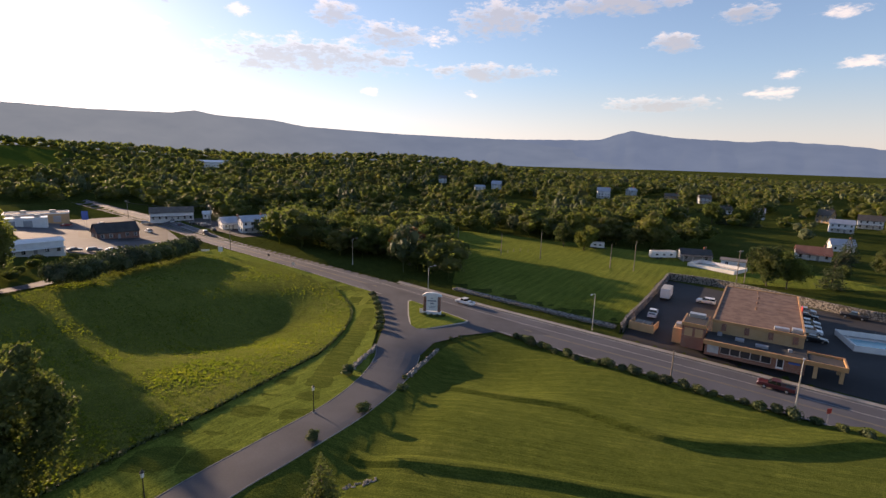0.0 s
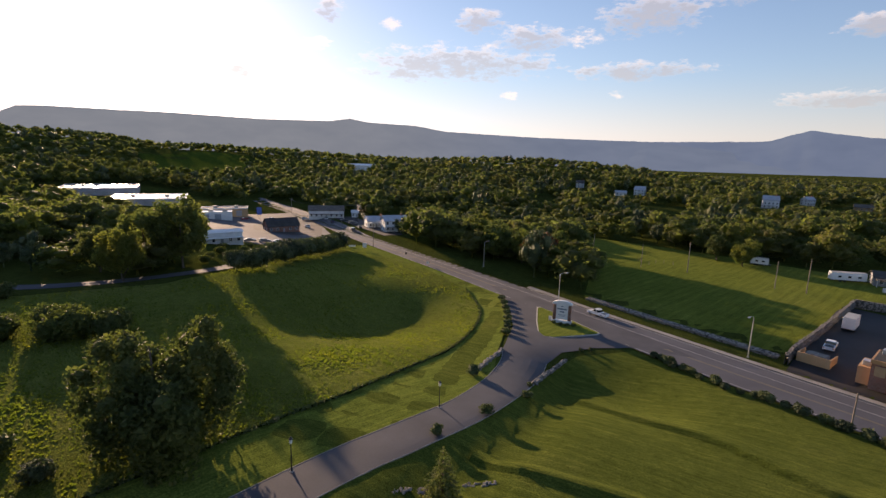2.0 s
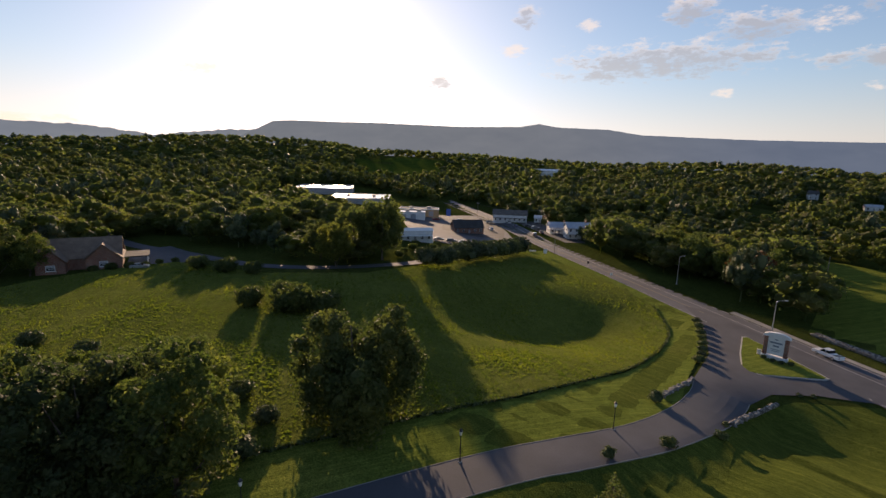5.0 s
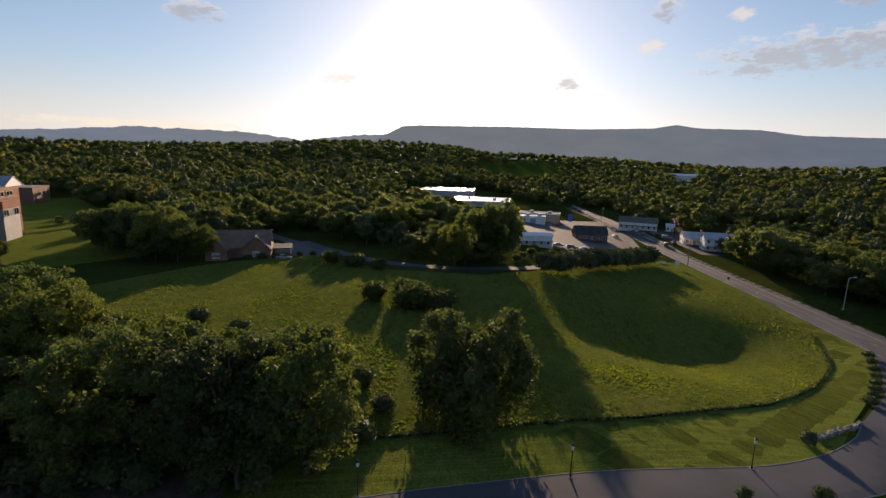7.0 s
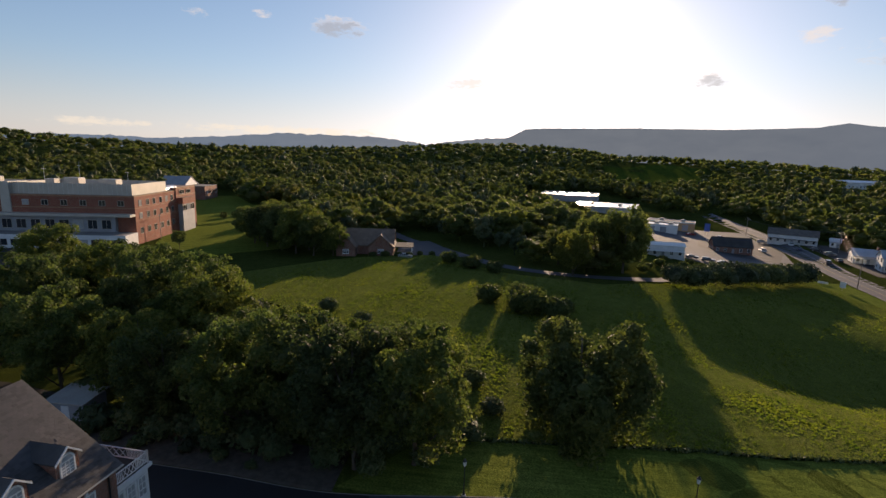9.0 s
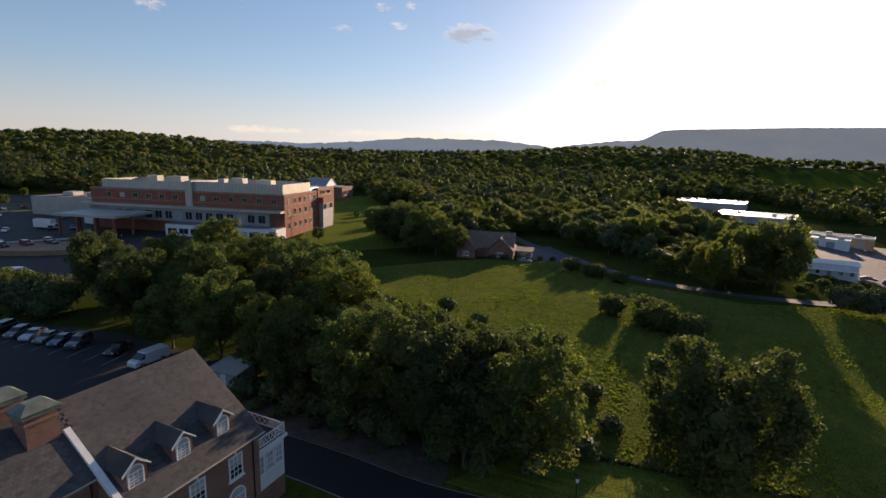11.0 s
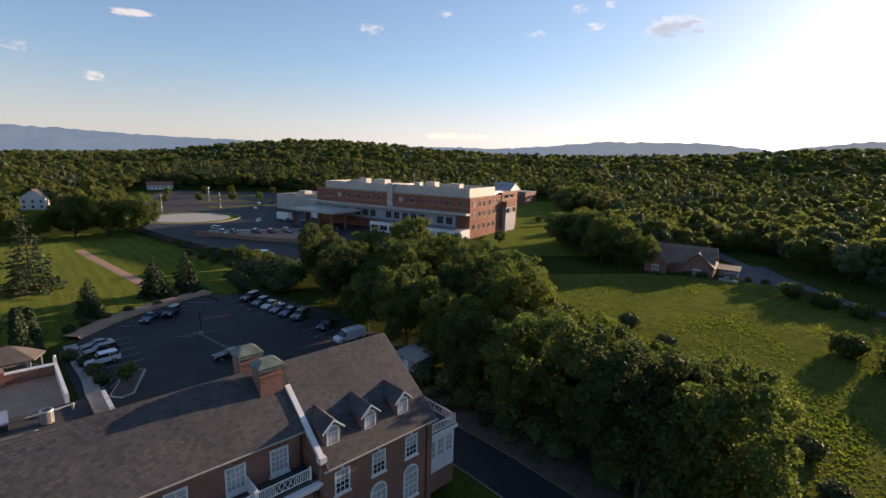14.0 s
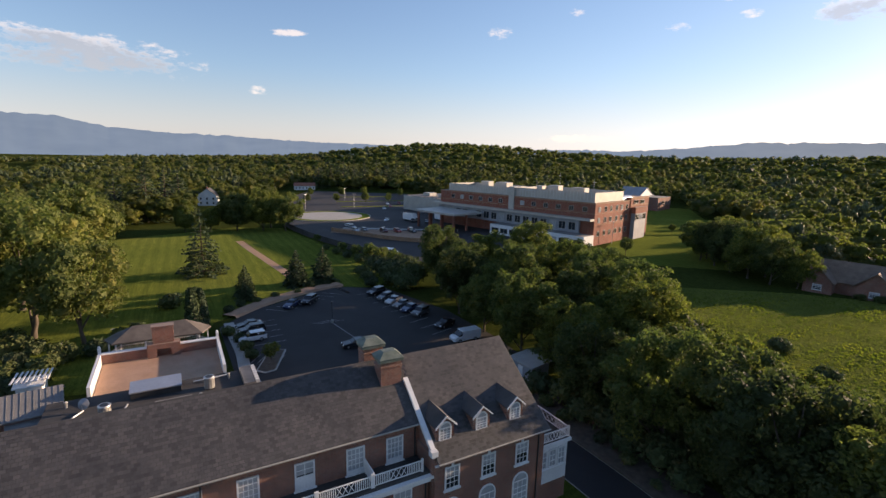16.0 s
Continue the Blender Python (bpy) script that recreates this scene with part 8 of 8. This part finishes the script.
G2 = "cars before the hospital"
for kind, c, x, y, a in (("sedan", "white", -209.7, -138.4, 20), ("suv", "red", -180, -113, 60), ("suv", "maroon", -176.5, -118, 60), ("sedan", "silver", -198, -97, 30), ("hatch", "silver", -171.5, -129.5, 60), ("hatch", "grey", -174.5, -127, 60), ("sedan", "black", -183, -107, 60),
                         ("sedan", "white", -257, -171.5, 40), ("sedan", "red", -271, -176, 40), ("suv", "white", -294.7, -171, 40), ("suv", "silver", -313, -173, 40), ("sedan", "silver", -262, -150, 40), ("suv", "grey", -250, -140, 40), ("sedan", "black", -216, -118, 30), ("suv", "maroon", -230, -133, 40), ("sedan", "white", -268, -158, 40), ("suv", "black", -214, -125, 30), ("sedan", "white", -303, -180, 40), ("sedan", "white", -181, -141, 60), ("suv", "silver", -178.5, -137, 60), ("suv", "red", -185.5, -109, 60), ("sedan", "red", -181, -121, 60), ("sedan", "white", -283, -186, 40), ("suv", "red", -290, -181, 40), ("sedan", "silver", -309, -168, 40), ("suv", "white", -317, -165, 40), ("sedan", "maroon", -223, -128, 40), ("suv", "black", -238, -128, 40)):
    park(kind, c, x, y, a, f"{c} car standing in the hospital car park", group=G2)
park("van", "white", -136.5, -88.7, 100, "long white transit van by the hospital's boundary wall", group=G2)
park("pickup", "white", 6.6, 128.2, 141, "white pickup truck on the highway")
park("pickup", "maroon", 61.5, 81.6, 141, "dark red pickup truck on the highway")
G3 = "cars at the restaurant"
for kind, c, x, y, a in (("suv", "white", 74.5, 130.2, 145), ("suv", "silver", 97.5, 123.5, -35), ("sedan", "black", 95.0, 119.5, -35), ("sedan", "silver", 91.6, 114.4, -35), ("sedan", "black", 89.4, 111.2, -35), ("suv", "white", 87.0, 107.6, -35), ("sedan", "black", 84.2, 102.6, -35), ("pickup", "black", 107.8, 120.2, 137), ("pickup", "white", 54.2, 117.7, 60)):
    park(kind, c, x, y, a, f"{c} {'pickup' if kind == 'pickup' else 'car'} parked beside the restaurant", group=G3)
G4 = "cars in the roadside town"
for kind, c, x, y, a in (("suv", "white", -144.6, 231.8, 140), ("pickup", "white", -147.2, 257.5, 120), ("suv", "grey", -123.3, 245.3, 40), ("sedan", "black", -113.3, 232.9, 130), ("sedan", "grey", -131.5, 167.3, 40), ("suv", "grey", -127.1, 171.0, 40), ("sedan", "silver", -124, 176, 40), ("sedan", "red", -188, 236, 60), ("suv", "white", -172, 236, 30), ("sedan", "white", -180, 250, 60), ("suv", "black", -132, 251, 30), ("sedan", "blue", -139, 250, 130), ("suv", "grey", -116, 230, 130), ("sedan", "silver", -148, 52, 60), ("suv", "silver", -162, 258, 40)):
    park(kind, c, x, y, a, f"{c} car parked in the roadside town", group=G4)

# box trailer, skip enclosure, camper vans, hospital lorry


def trailer(name, m, w, d, h, mat, words, category, wheels=True, cab=False, stripe=None):
    ob = thing(name, m, words, category)
    part("box", soft_box(-w / 2, w / 2, -d / 2, d / 2, 0.7, h, 0.08, 2), mat, ob)
    part("roof", soft_box(-w / 2 + 0.05, w / 2 - 0.05, -d / 2 + 0.05, d / 2 - 0.05, h + 0.001, h + 0.06, 0.02), M_PANEL, ob)
    for x in (-w * 0.25, -w * 0.12):
        for s in (-1, 1):
            bm = bmesh.new()
            tube(bm, [(x, s * (d / 2 - 0.3), 0.42), (x, s * d / 2, 0.42)], 0.42, 12)
            part("wheel", bm, M_RUBBER, ob)
    part("chassis", boxes((-w / 2, w / 2 + (2.0 if cab else 1.0), -d / 2 + 0.3, d / 2 - 0.3, 0.45, 0.699)), M_BLACK, ob)
    if cab:
        part("cab", soft_box(w / 2 + 0.15, w / 2 + 2.1, -d / 2 + 0.1, d / 2 - 0.1, 0.71, 2.4, 0.25, 2), COAT["white"], ob)
        part("windscreen", boxes((w / 2 + 2.0, w / 2 + 2.13, -d / 2 + 0.25, d / 2 - 0.25, 1.5, 2.2)), M_CARGLASS, ob)
        bm = bmesh.new()
        tube(bm, [(w / 2 + 1.2, -d / 2, 0.42), (w / 2 + 1.2, d / 2, 0.42)], 0.42, 12)
        part("front_wheel", bm, M_RUBBER, ob)
    if stripe:
        for q in stripe:
            part("window", boxes((q - 0.5, q + 0.5, -d / 2 - 0.02, d / 2 + 0.02, 1.6, 2.2)), M_GLASS, ob)
    return ob


trailer("box_trailer", spot(65.2, 134.5, 57, 0.1), 6.0, 2.5, 3.4, M_WHITE, "white box trailer against the stone wall", "trailer")
trailer("camper_trailer", spot(90.5, 194, 4, 0.1), 10.5, 2.6, 3.3, COAT["white"], "long white camper trailer at the field's edge", "camper", stripe=(-3, 0, 3))
trailer("camper_trailer", spot(69.5, 213, -15, 0.1), 6.0, 2.4, 3.0, COAT["white"], "small white camper below a tree", "camper", stripe=(-1, 1.2))
trailer("box_lorry", spot(-217.5, -129, 70, 0.1), 8.5, 2.6, 4.0, COAT["white"], "white box lorry near the hospital entrance", "lorry", cab=True)
trailer("box_lorry", spot(-229, -117.5, 60, 0.1), 5.5, 2.4, 3.4, COAT["white"], "smaller white box lorry near the hospital entrance", "lorry", cab=True)
skip = thing("skip_enclosure", spot(48.2, 108.8, -38), "tan walled enclosure with a dark rubbish skip", "enclosure")
for d in ((-2.8, 2.8, -2.2, -2.0, -0.2, 1.7), (-2.8, -2.6, -1.99, 2.2, -0.2, 1.7), (2.6, 2.8, -1.99, 2.2, -0.2, 1.7)):
    part("wall", boxes(d), M_TANWALL, skip)
bm = bmesh.new()
profile(bm, [(-1.0, 0.1), (1.0, 0.1), (1.2, 1.5), (-1.2, 1.3)], -1.8, 1.8)
part("skip", bm, M_GREYWALL, skip, "dark grey rubbish skip")
for x0 in (-1.8, 0.05):
    part("lid", boxes((x0, x0 + 1.7, -1.25, 1.2, 1.51, 1.58)), M_BLACK, skip)

# ---- bay lines, paths, banks and other ground details ----


def line_on(name, x0, y0, x1, y1, width, mat, parent, up=0.125):
    ln = curve([(x0, y0), ((x0 + x1) / 2, (y0 + y1) / 2), (x1, y1)], 4)
    ribbon(name, ln, [-width / 2, width / 2], [up, up], mat, parent=parent)


for k in range(9):
    x, y = -95.2 + 1.75 * k, -66.5 + 3.5 * k
    line_on("bay_line", x, y, x + 4.6, y - 1.6, 0.14, M_PAINT, lot)
for k in range(5):
    x, y = -56.0 - 1.75 * k, -64.3 - 2.5 * k
    line_on("bay_line", x, y, x - 4.6, y - 3.2 + 6.0, 0.14, M_PAINT, lot)
for k in range(7):
    x, y = -71.5 - 2.7 * k, -78.0 + 0.25 * k
    line_on("bay_line", x, y, x - 1.4, y + 4.8, 0.14, M_PAINT, lot)
line_on("bay_line", -72, -60.2, -62.5, -41, 0.16, M_PAINT, lot)
for k in range(5):
    line_on("bay_line", -69.8 - k * 0.9, -63.9 + k * 0.5, -70.8 - k * 0.9, -61.4 + k * 0.5, 0.12, M_PAINT, lot)
    line_on("bay_line", -50.5 - k * 0.5, -59.0 + k * 0.9, -53.6 - k * 0.5, -60.4 + k * 0.9, 0.12, M_PAINT, lot)
for k in range(14):
    x, y = -168 - 2.0 * k, -135 + 3.2 * k
    line_on("bay_line", x, y, x - 4.2, y - 2.6, 0.14, M_PAINT, hlot)
for r in range(3):
    for k in range(12):
        x, y = -245 - 25 * r - 3.6 * k, -197 - 24 * r + 3.1 * k
        line_on("bay_line", x, y, x - 3.2, y - 3.8, 0.14, M_PAINT, hlot)
walk_line = curve([(-61.5, -77.5), (-57.5, -71.5), (-52.5, -63.5), (-47.5, -56.5), (-44.5, -50)], 5)
ribbon("footpath", walk_line, [-0.9, -0.9, 0.9, 0.9], [0.05, 0.22, 0.22, 0.05], M_CONCRETE, "pale concrete footpath along the car park", "path")
ribbon("garden_path", curve([(-126, -150), (-116, -132), (-108, -117), (-100, -102), (-94, -90), (-95, -82), (-91, -71)], 6), [-1.3, -0.5, 0.5, 1.3], [0.07, 0.1, 0.1, 0.07], M_GRAVEL, "sandy brown garden path winding over the lawn", "path")
ribbon("planted_bank", curve([(-64, -80.5), (-75, -82), (-86, -81), (-96, -78)], 6), [-2.0, -1.6, 1.4, 1.9], [0.03, 0.55, 0.5, 0.08], M_GRAVEL, "mulched brown planting bank above the car park", "planting bed")
bed = thing("parking_bed", spot(-53, -57, 35), "kerbed planting bed with dark mulch and a young tree", "planting bed", "", "structure")
bm = bmesh.new()
prism(bm, [(-5, -1.2), (4, -1.6), (5, 0), (4, 1.4), (-4, 1.5)], 0.0, 0.28)
part("kerb", bm, M_CONCRETE, bed)
bm = bmesh.new()
prism(bm, [(-4.7, -0.95), (3.8, -1.35), (4.7, 0), (3.8, 1.15), (-3.8, 1.25)], 0.2, 0.33)
part("mulch", bm, M_BARK, bed)
lp = thing("car_park_lamp", spot(-72.0, -60.4), "slim black car park lamp on a concrete foot", "lamp post")
bm = bmesh.new()
tube(bm, [(0, 0, 0), (0, 0, 0.8)], 0.28, 10)
part("foot", bm, M_CONCRETE, lp)
bm = bmesh.new()
tube(bm, [(0, 0, 0.8), (0, 0, 4.4)], [0.07, 0.05], 8)
part("pole", bm, M_BLACK, lp)
part("lamp_head", soft_box(-0.3, 0.3, -0.15, 0.15, 4.4, 4.6, 0.04), M_BLACK, lp)
for x, y in ((-250, -190), (-285, -225), (-225, -208), (-205, -25), (-222, 20)):
    ob = thing("car_park_lamp", spot(x, y), "tall dark car park floodlight mast", "lamp post")
    bm = bmesh.new()
    tube(bm, [(0, 0, -0.2), (0, 0, 9)], [0.12, 0.08], 6)
    part("pole", bm, M_STEEL, ob)
    for s in (-0.6, 0.6):
        part("lamp_head", soft_box(s - 0.4, s + 0.4, -0.25, 0.25, 9.0, 9.25, 0.05), M_STEEL, ob)
# fence of short posts in front of the hospital car park
for k in range(16):
    ob = thing("bollard", spot(-168.5 - 2.0 * k, -138.5 + 3.1 * k), "short pale concrete bollard", "bollard", "car park bollards")
    bm = bmesh.new()
    tube(bm, [(0, 0, -0.1), (0, 0, 0.95), (0, 0, 1.05)], [0.16, 0.15, 0.06], 8)
    part("post", bm, M_CONCRETE, ob)
# mown terraces and swales on the lawn
ribbon("grass_bank", curve([(2.3, 79.0), (11.8, 74.6), (20.4, 71.1), (24.8, 67.8), (29.4, 64.1), (34.0, 61.6), (42.0, 61.5), (50.4, 62.0), (60.4, 64.2), (68, 64)], 6), [-2.6, -1.3, -0.4, 0.3, 3.0, 6.0], [0.0, 0.12, 0.78, 0.86, 0.45, 0.0], M_LAWN_LOW, "grassed bank stepping down across the lawn", "bank")
ribbon("grass_bank", curve([(-10.2, 50.8), (-5.4, 49.5), (1.8, 49.0), (8.2, 48.7), (14.5, 47.9), (24, 46.5), (40, 46)], 6), [-1.8, -0.8, 0.0, 0.6, 2.6], [0.0, 0.16, 0.62, 0.66, 0.0], M_LAWN_LOW, "low grassed bank across the lower lawn", "bank")
drape("mulch_bed", [(-163, -137), (-174, -141), (-192, -96), (-180, -84), (-166, -98)], M_GRAVEL, 0.13, 5.0, "reddish mulch bed along the hospital car park", "planting bed")
# stony patches
for x, y, w, n in ((-15.6, 41.4, 1.2, 34), (-13.8, 42.6, 1.2, 34), (-9.0, 45.5, 1.0, 20), (-7.2, 46.0, 1.0, 20)):
    ob = thing("rock_bed", spot(x, y, 35), "patch of loose grey stones in the lawn", "rocks")
    r = np.random.default_rng(int(abs(x) * 10))
    for k in range(n):
        a, q = r.uniform(0, math.tau), math.sqrt(r.random())
        bm = bmesh.new()
        bmesh.ops.create_icosphere(bm, subdivisions=1, radius=r.uniform(0.10, 0.2))
        for v in bm.verts:
            v.co *= r.uniform(0.8, 1.2)
        bmesh.ops.translate(bm, vec=(math.cos(a) * w * q, math.sin(a) * w * 0.35 * q, 0.08), verts=bm.verts)
        part("stone", bm, M_STONE, ob)
# garden figure and bird bath
fig = thing("garden_ornament", spot(-38.7, -89.5), "small pale stone garden ornament on a round bed", "ornament")
bm = bmesh.new()
tube(bm, [(0, 0, 0), (0, 0, 0.5), (0, 0, 0.55), (0, 0, 1.0), (0, 0, 1.3), (0, 0, 1.4), (0, 0, 1.7)], [0.3, 0.26, 0.2, 0.26, 0.2, 0.12, 0.02], 10)
part("figure", bm, M_CONCRETE, fig)
bath = thing("bird_bath", spot(-47.5, -90.9), "pale stone bird bath on the garden lawn", "bird bath")
bm = bmesh.new()
tube(bm, [(0, 0, 0), (0, 0, 0.1), (0, 0, 0.7), (0, 0, 0.75), (0, 0, 0.85)], [0.25, 0.12, 0.1, 0.3, 0.4], 12)
part("bowl", bm, M_CONCRETE, bath)
# round bales of brush and posts in the hay field
for x, y in ((30, 200), (33, 201), (36, 199), (27, 196), (24, 203)):
    ob = thing("fence_post", spot(x, y), "short grey wooden fence post in the field", "fence post", "posts in the field")
    bm = bmesh.new()
    tube(bm, [(0, 0, -0.2), (0, 0, 1.5)], [0.08, 0.07], 6)
    part("post", bm, M_WOODPOLE, ob)
# power lines
for a, b, h in (((-87.5, 193.5), (-127, 259), 9.6), ((-127, 259), (-184, 277), 9.4)):
    for s in (-0.9, 0.9):
        pa, pb = Vector((a[0] + s, a[1], gz(*a) + h)), Vector((b[0] + s, b[1], gz(*b) + h))
        bm = bmesh.new()
        tube(bm, [pa.lerp(pb, k / 10) - Vector((0, 0, 1.4 * (1 - (2 * k / 10 - 1) ** 2))) for k in range(11)], 0.025, 4)
        tagged(finish("power_line", bm, M_BLACK), "thin black overhead power line between poles", "cable", "power lines")

# ---- meadow grass ----
rng = np.random.default_rng(5)


def tufts(name, poly, n, low, high, mat, label, near=None):
    xs, ys = [p[0] for p in poly], [p[1] for p in poly]
    X, Y = rng.uniform(min(xs), max(xs), n * 3), rng.uniform(min(ys), max(ys), n * 3)
    keep = inside(poly, X, Y)
    d = np.hypot(X, Y)
    keep &= rng.random(len(X)) < np.clip(75 / d, 0.15, 1.0) ** 1.3
    lump = np.array([noise.noise((x * 0.09, y * 0.09, 0)) for x, y in zip(X, Y)])
    rows = 0.5 + 0.5 * np.sin((X * 0.62 + Y * 0.78) * 2.2 + lump * 3)
    keep &= rng.random(len(X)) < 0.35 + 0.65 * rows
    X, Y, lump = X[keep][:n], Y[keep][:n], lump[keep][:n]
    Z = land(X, Y) + 0.41
    h = rng.uniform(low, high, len(X)) * (1 + 0.8 * np.clip(lump, -0.5, 1))
    a = rng.uniform(0, math.tau, len(X))
    w = h * rng.uniform(0.5, 1.0, len(X))
    ca, sa_ = np.cos(a) * w, np.sin(a) * w
    lean = rng.normal(0, 0.25, (len(X), 2)) * h[:, None]
    V = np.stack([np.stack([X - ca, Y - sa_, Z], -1), np.stack([X + ca, Y + sa_, Z], -1), np.stack([X + ca * 0.8 + lean[:, 0], Y + sa_ * 0.8 + lean[:, 1], Z + h], -1), np.stack([X - ca * 0.8 + lean[:, 0], Y - sa_ * 0.8 + lean[:, 1], Z + h * 0.9], -1)], 1).reshape(-1, 3)
    ob = link_mesh(name, mesh_np(name, V, np.arange(len(V)).reshape(-1, 4), 4), mat)
    tagged(ob, label, "grass", "", "stuff")


M_TUFT = foliage("meadow_blades", (0.088, 0.116, 0.016), (0.124, 0.150, 0.024), (0.168, 0.178, 0.038), 0.5, 0.05)
tufts("meadow_grass", FIELD, 90000, 0.08, 0.20, M_TUFT, "tufts of long green and straw-coloured meadow grass")
EDGE = curve([(-49, 18), (-47.5, 21), (-40.5, 35.5), (-30.5, 57.5), (-23.6, 84.5), (-22.4, 105), (-24.4, 124), (-32.4, 142)], 8)
P = np.repeat(EDGE[:, :2], 60, axis=0) + rng.normal(0, 0.18, (len(EDGE) * 60, 2)) + rng.uniform(-2.2, 2.2, (len(EDGE) * 60, 1)) * np.repeat(np.gradient(EDGE[:, :2], axis=0) / (np.linalg.norm(np.gradient(EDGE[:, :2], axis=0), axis=1)[:, None] + 1e-9), 60, axis=0)
pos = np.stack([P[:, 0], P[:, 1], land(P[:, 0], P[:, 1]) + rng.uniform(0.1, 0.55, len(P))], -1)
qv, qf = leaf_quads(pos, np.tile((0.0, 0.0, 0.3), (len(P), 1)), 0.22, 0.9)
# dark leaf colour stands for the shade on the meadow's stepped edge
tagged(link_mesh("tall_grass", mesh_np("tall_grass", qv, qf, 4), M_SHRUB), "strip of tall grass where the mowing stops, darkened as its shaded edge", "grass", "", "stuff")

# ---- roof slates ----
slope = math.atan2(RIDGE_Z, RIDGE_Y)
up_way = Vector((0, math.cos(slope), math.sin(slope)))
out_way = Vector((0, -math.sin(slope), math.cos(slope)))
sl_w, sl_e = 0.34, 0.25


def slate_at(x, v, jit):
    """The middle of the slate's lower edge, v metres up the slope from the front eave line."""
    p = Vector((x, 0, 0.16)) + up_way * v + out_way * (0.014 + jit)
    return p


bm = bmesh.new()
vs, fs = box(bm, -sl_w / 2 + 0.013, sl_w / 2 - 0.013, -0.0, 0.006, 0, sl_e - 0.028)
single = []
for k in range(3):
    me = bpy.data.meshes.new("slate")
    b2 = bm.copy()
    for v in b2.verts:
        v.co.x += 0.008 * rng.normal()
        v.co.z += 0.01 * rng.normal() if v.co.z < 0.1 else 0
    b2.to_mesh(me)
    b2.free()
    me.materials.append(M_SLATE)
    single.append(me)
cube = np.array([v.co for v in bm.verts])
cube_f = np.array([[v.index for v in f.verts] for f in bm.faces]) if bm.verts.index_update() is None else None
bm.free()
lay = Matrix.Rotation(-(math.pi / 2 - slope), 4, "X") @ Matrix.Rotation(0.0, 4, "X")
lay_np = np.array(lay.to_3x3())
roofs = [o for o in inn.children if o.name.startswith("roof")]
full = RIDGE_Y / math.cos(slope)
DORM = (1.35, 4.7, 8.05)
V, Fc, alone, n = [], [], 0, 0
for x0, x1, v0 in ((0.45, L0 + 0.25, -0.45), (MAIN_X, -0.5, MAIN_Y / math.cos(slope) - 0.05)):
    for r in range(int((full - v0) / sl_e)):
        v = v0 + r * sl_e
        for c in range(int((x1 - x0) / sl_w) + 1):
            x = x0 + c * sl_w + (sl_w / 2 if r % 2 else 0)
            if x > x1 - 0.1:
                continue
            hy = v * math.cos(slope)
            if x0 > 0 and any(abs(x - d) < 0.95 and 0.85 < hy < 3.0 for d in DORM):
                continue
            if x0 < 0 and -2.35 < x < -0.2 and 5.1 < hy:
                continue
            p = slate_at(x, v, rng.uniform(0, 0.0008))
            if x0 > 0 and v < 2.9 and alone < 290:
                o = new("slate", single[int(rng.integers(3))])
                o.parent = roofs[0]
                o.matrix_local = Matrix.Translation(p) @ lay @ Matrix.Rotation(rng.normal(0, 0.006), 4, "Y")
                alone += 1
                continue
            s = 1 + rng.normal(0, 0.006)
            V.append((cube * (s, 1, 1 + rng.normal(0, 0.006))) @ lay_np.T + np.array(p))
            Fc.append(cube_f + n)
            n += 8
M_SLATES = surface("laid_slate", (0.064, 0.063, 0.067), (0.108, 0.102, 0.100), 0.35, 7, 0.75, 0.3, 0, 0.01)
t = M_SLATES.node_tree
geo = t.nodes.new("ShaderNodeNewGeometry")
base = t.nodes["Principled BSDF"].inputs["Base Color"]
was = base.links[0].from_socket
link(t, mix_node(t, 0.85, was, ramp_node(t, geo.outputs["Random Per Island"], [(0.0, (0.58, 0.57, 0.58)), (0.35, (0.85, 0.85, 0.85)), (1.0, (1.15, 1.11, 1.07))]), "MULTIPLY"), base)
ob = link_mesh("slate_field", mesh_np("slate_field", np.concatenate(V), np.concatenate(Fc), 4), M_SLATES, inn)
ob["kind"] = "stuff"

# patterns of plants that were set nowhere are taken away
for kit in BIG + MID + YEL + LIGHTMID + UNDER + PINE + SPRUCE + ROUND + BUSH + HEDGE + GARDEN:
    if id(kit) not in planted:
        for child in list(kit.children):
            bpy.data.objects.remove(child)
        bpy.data.objects.remove(kit)
for o in bpy.data.objects:
    if o.name.startswith("baluster"):
        o["kind"] = "stuff"
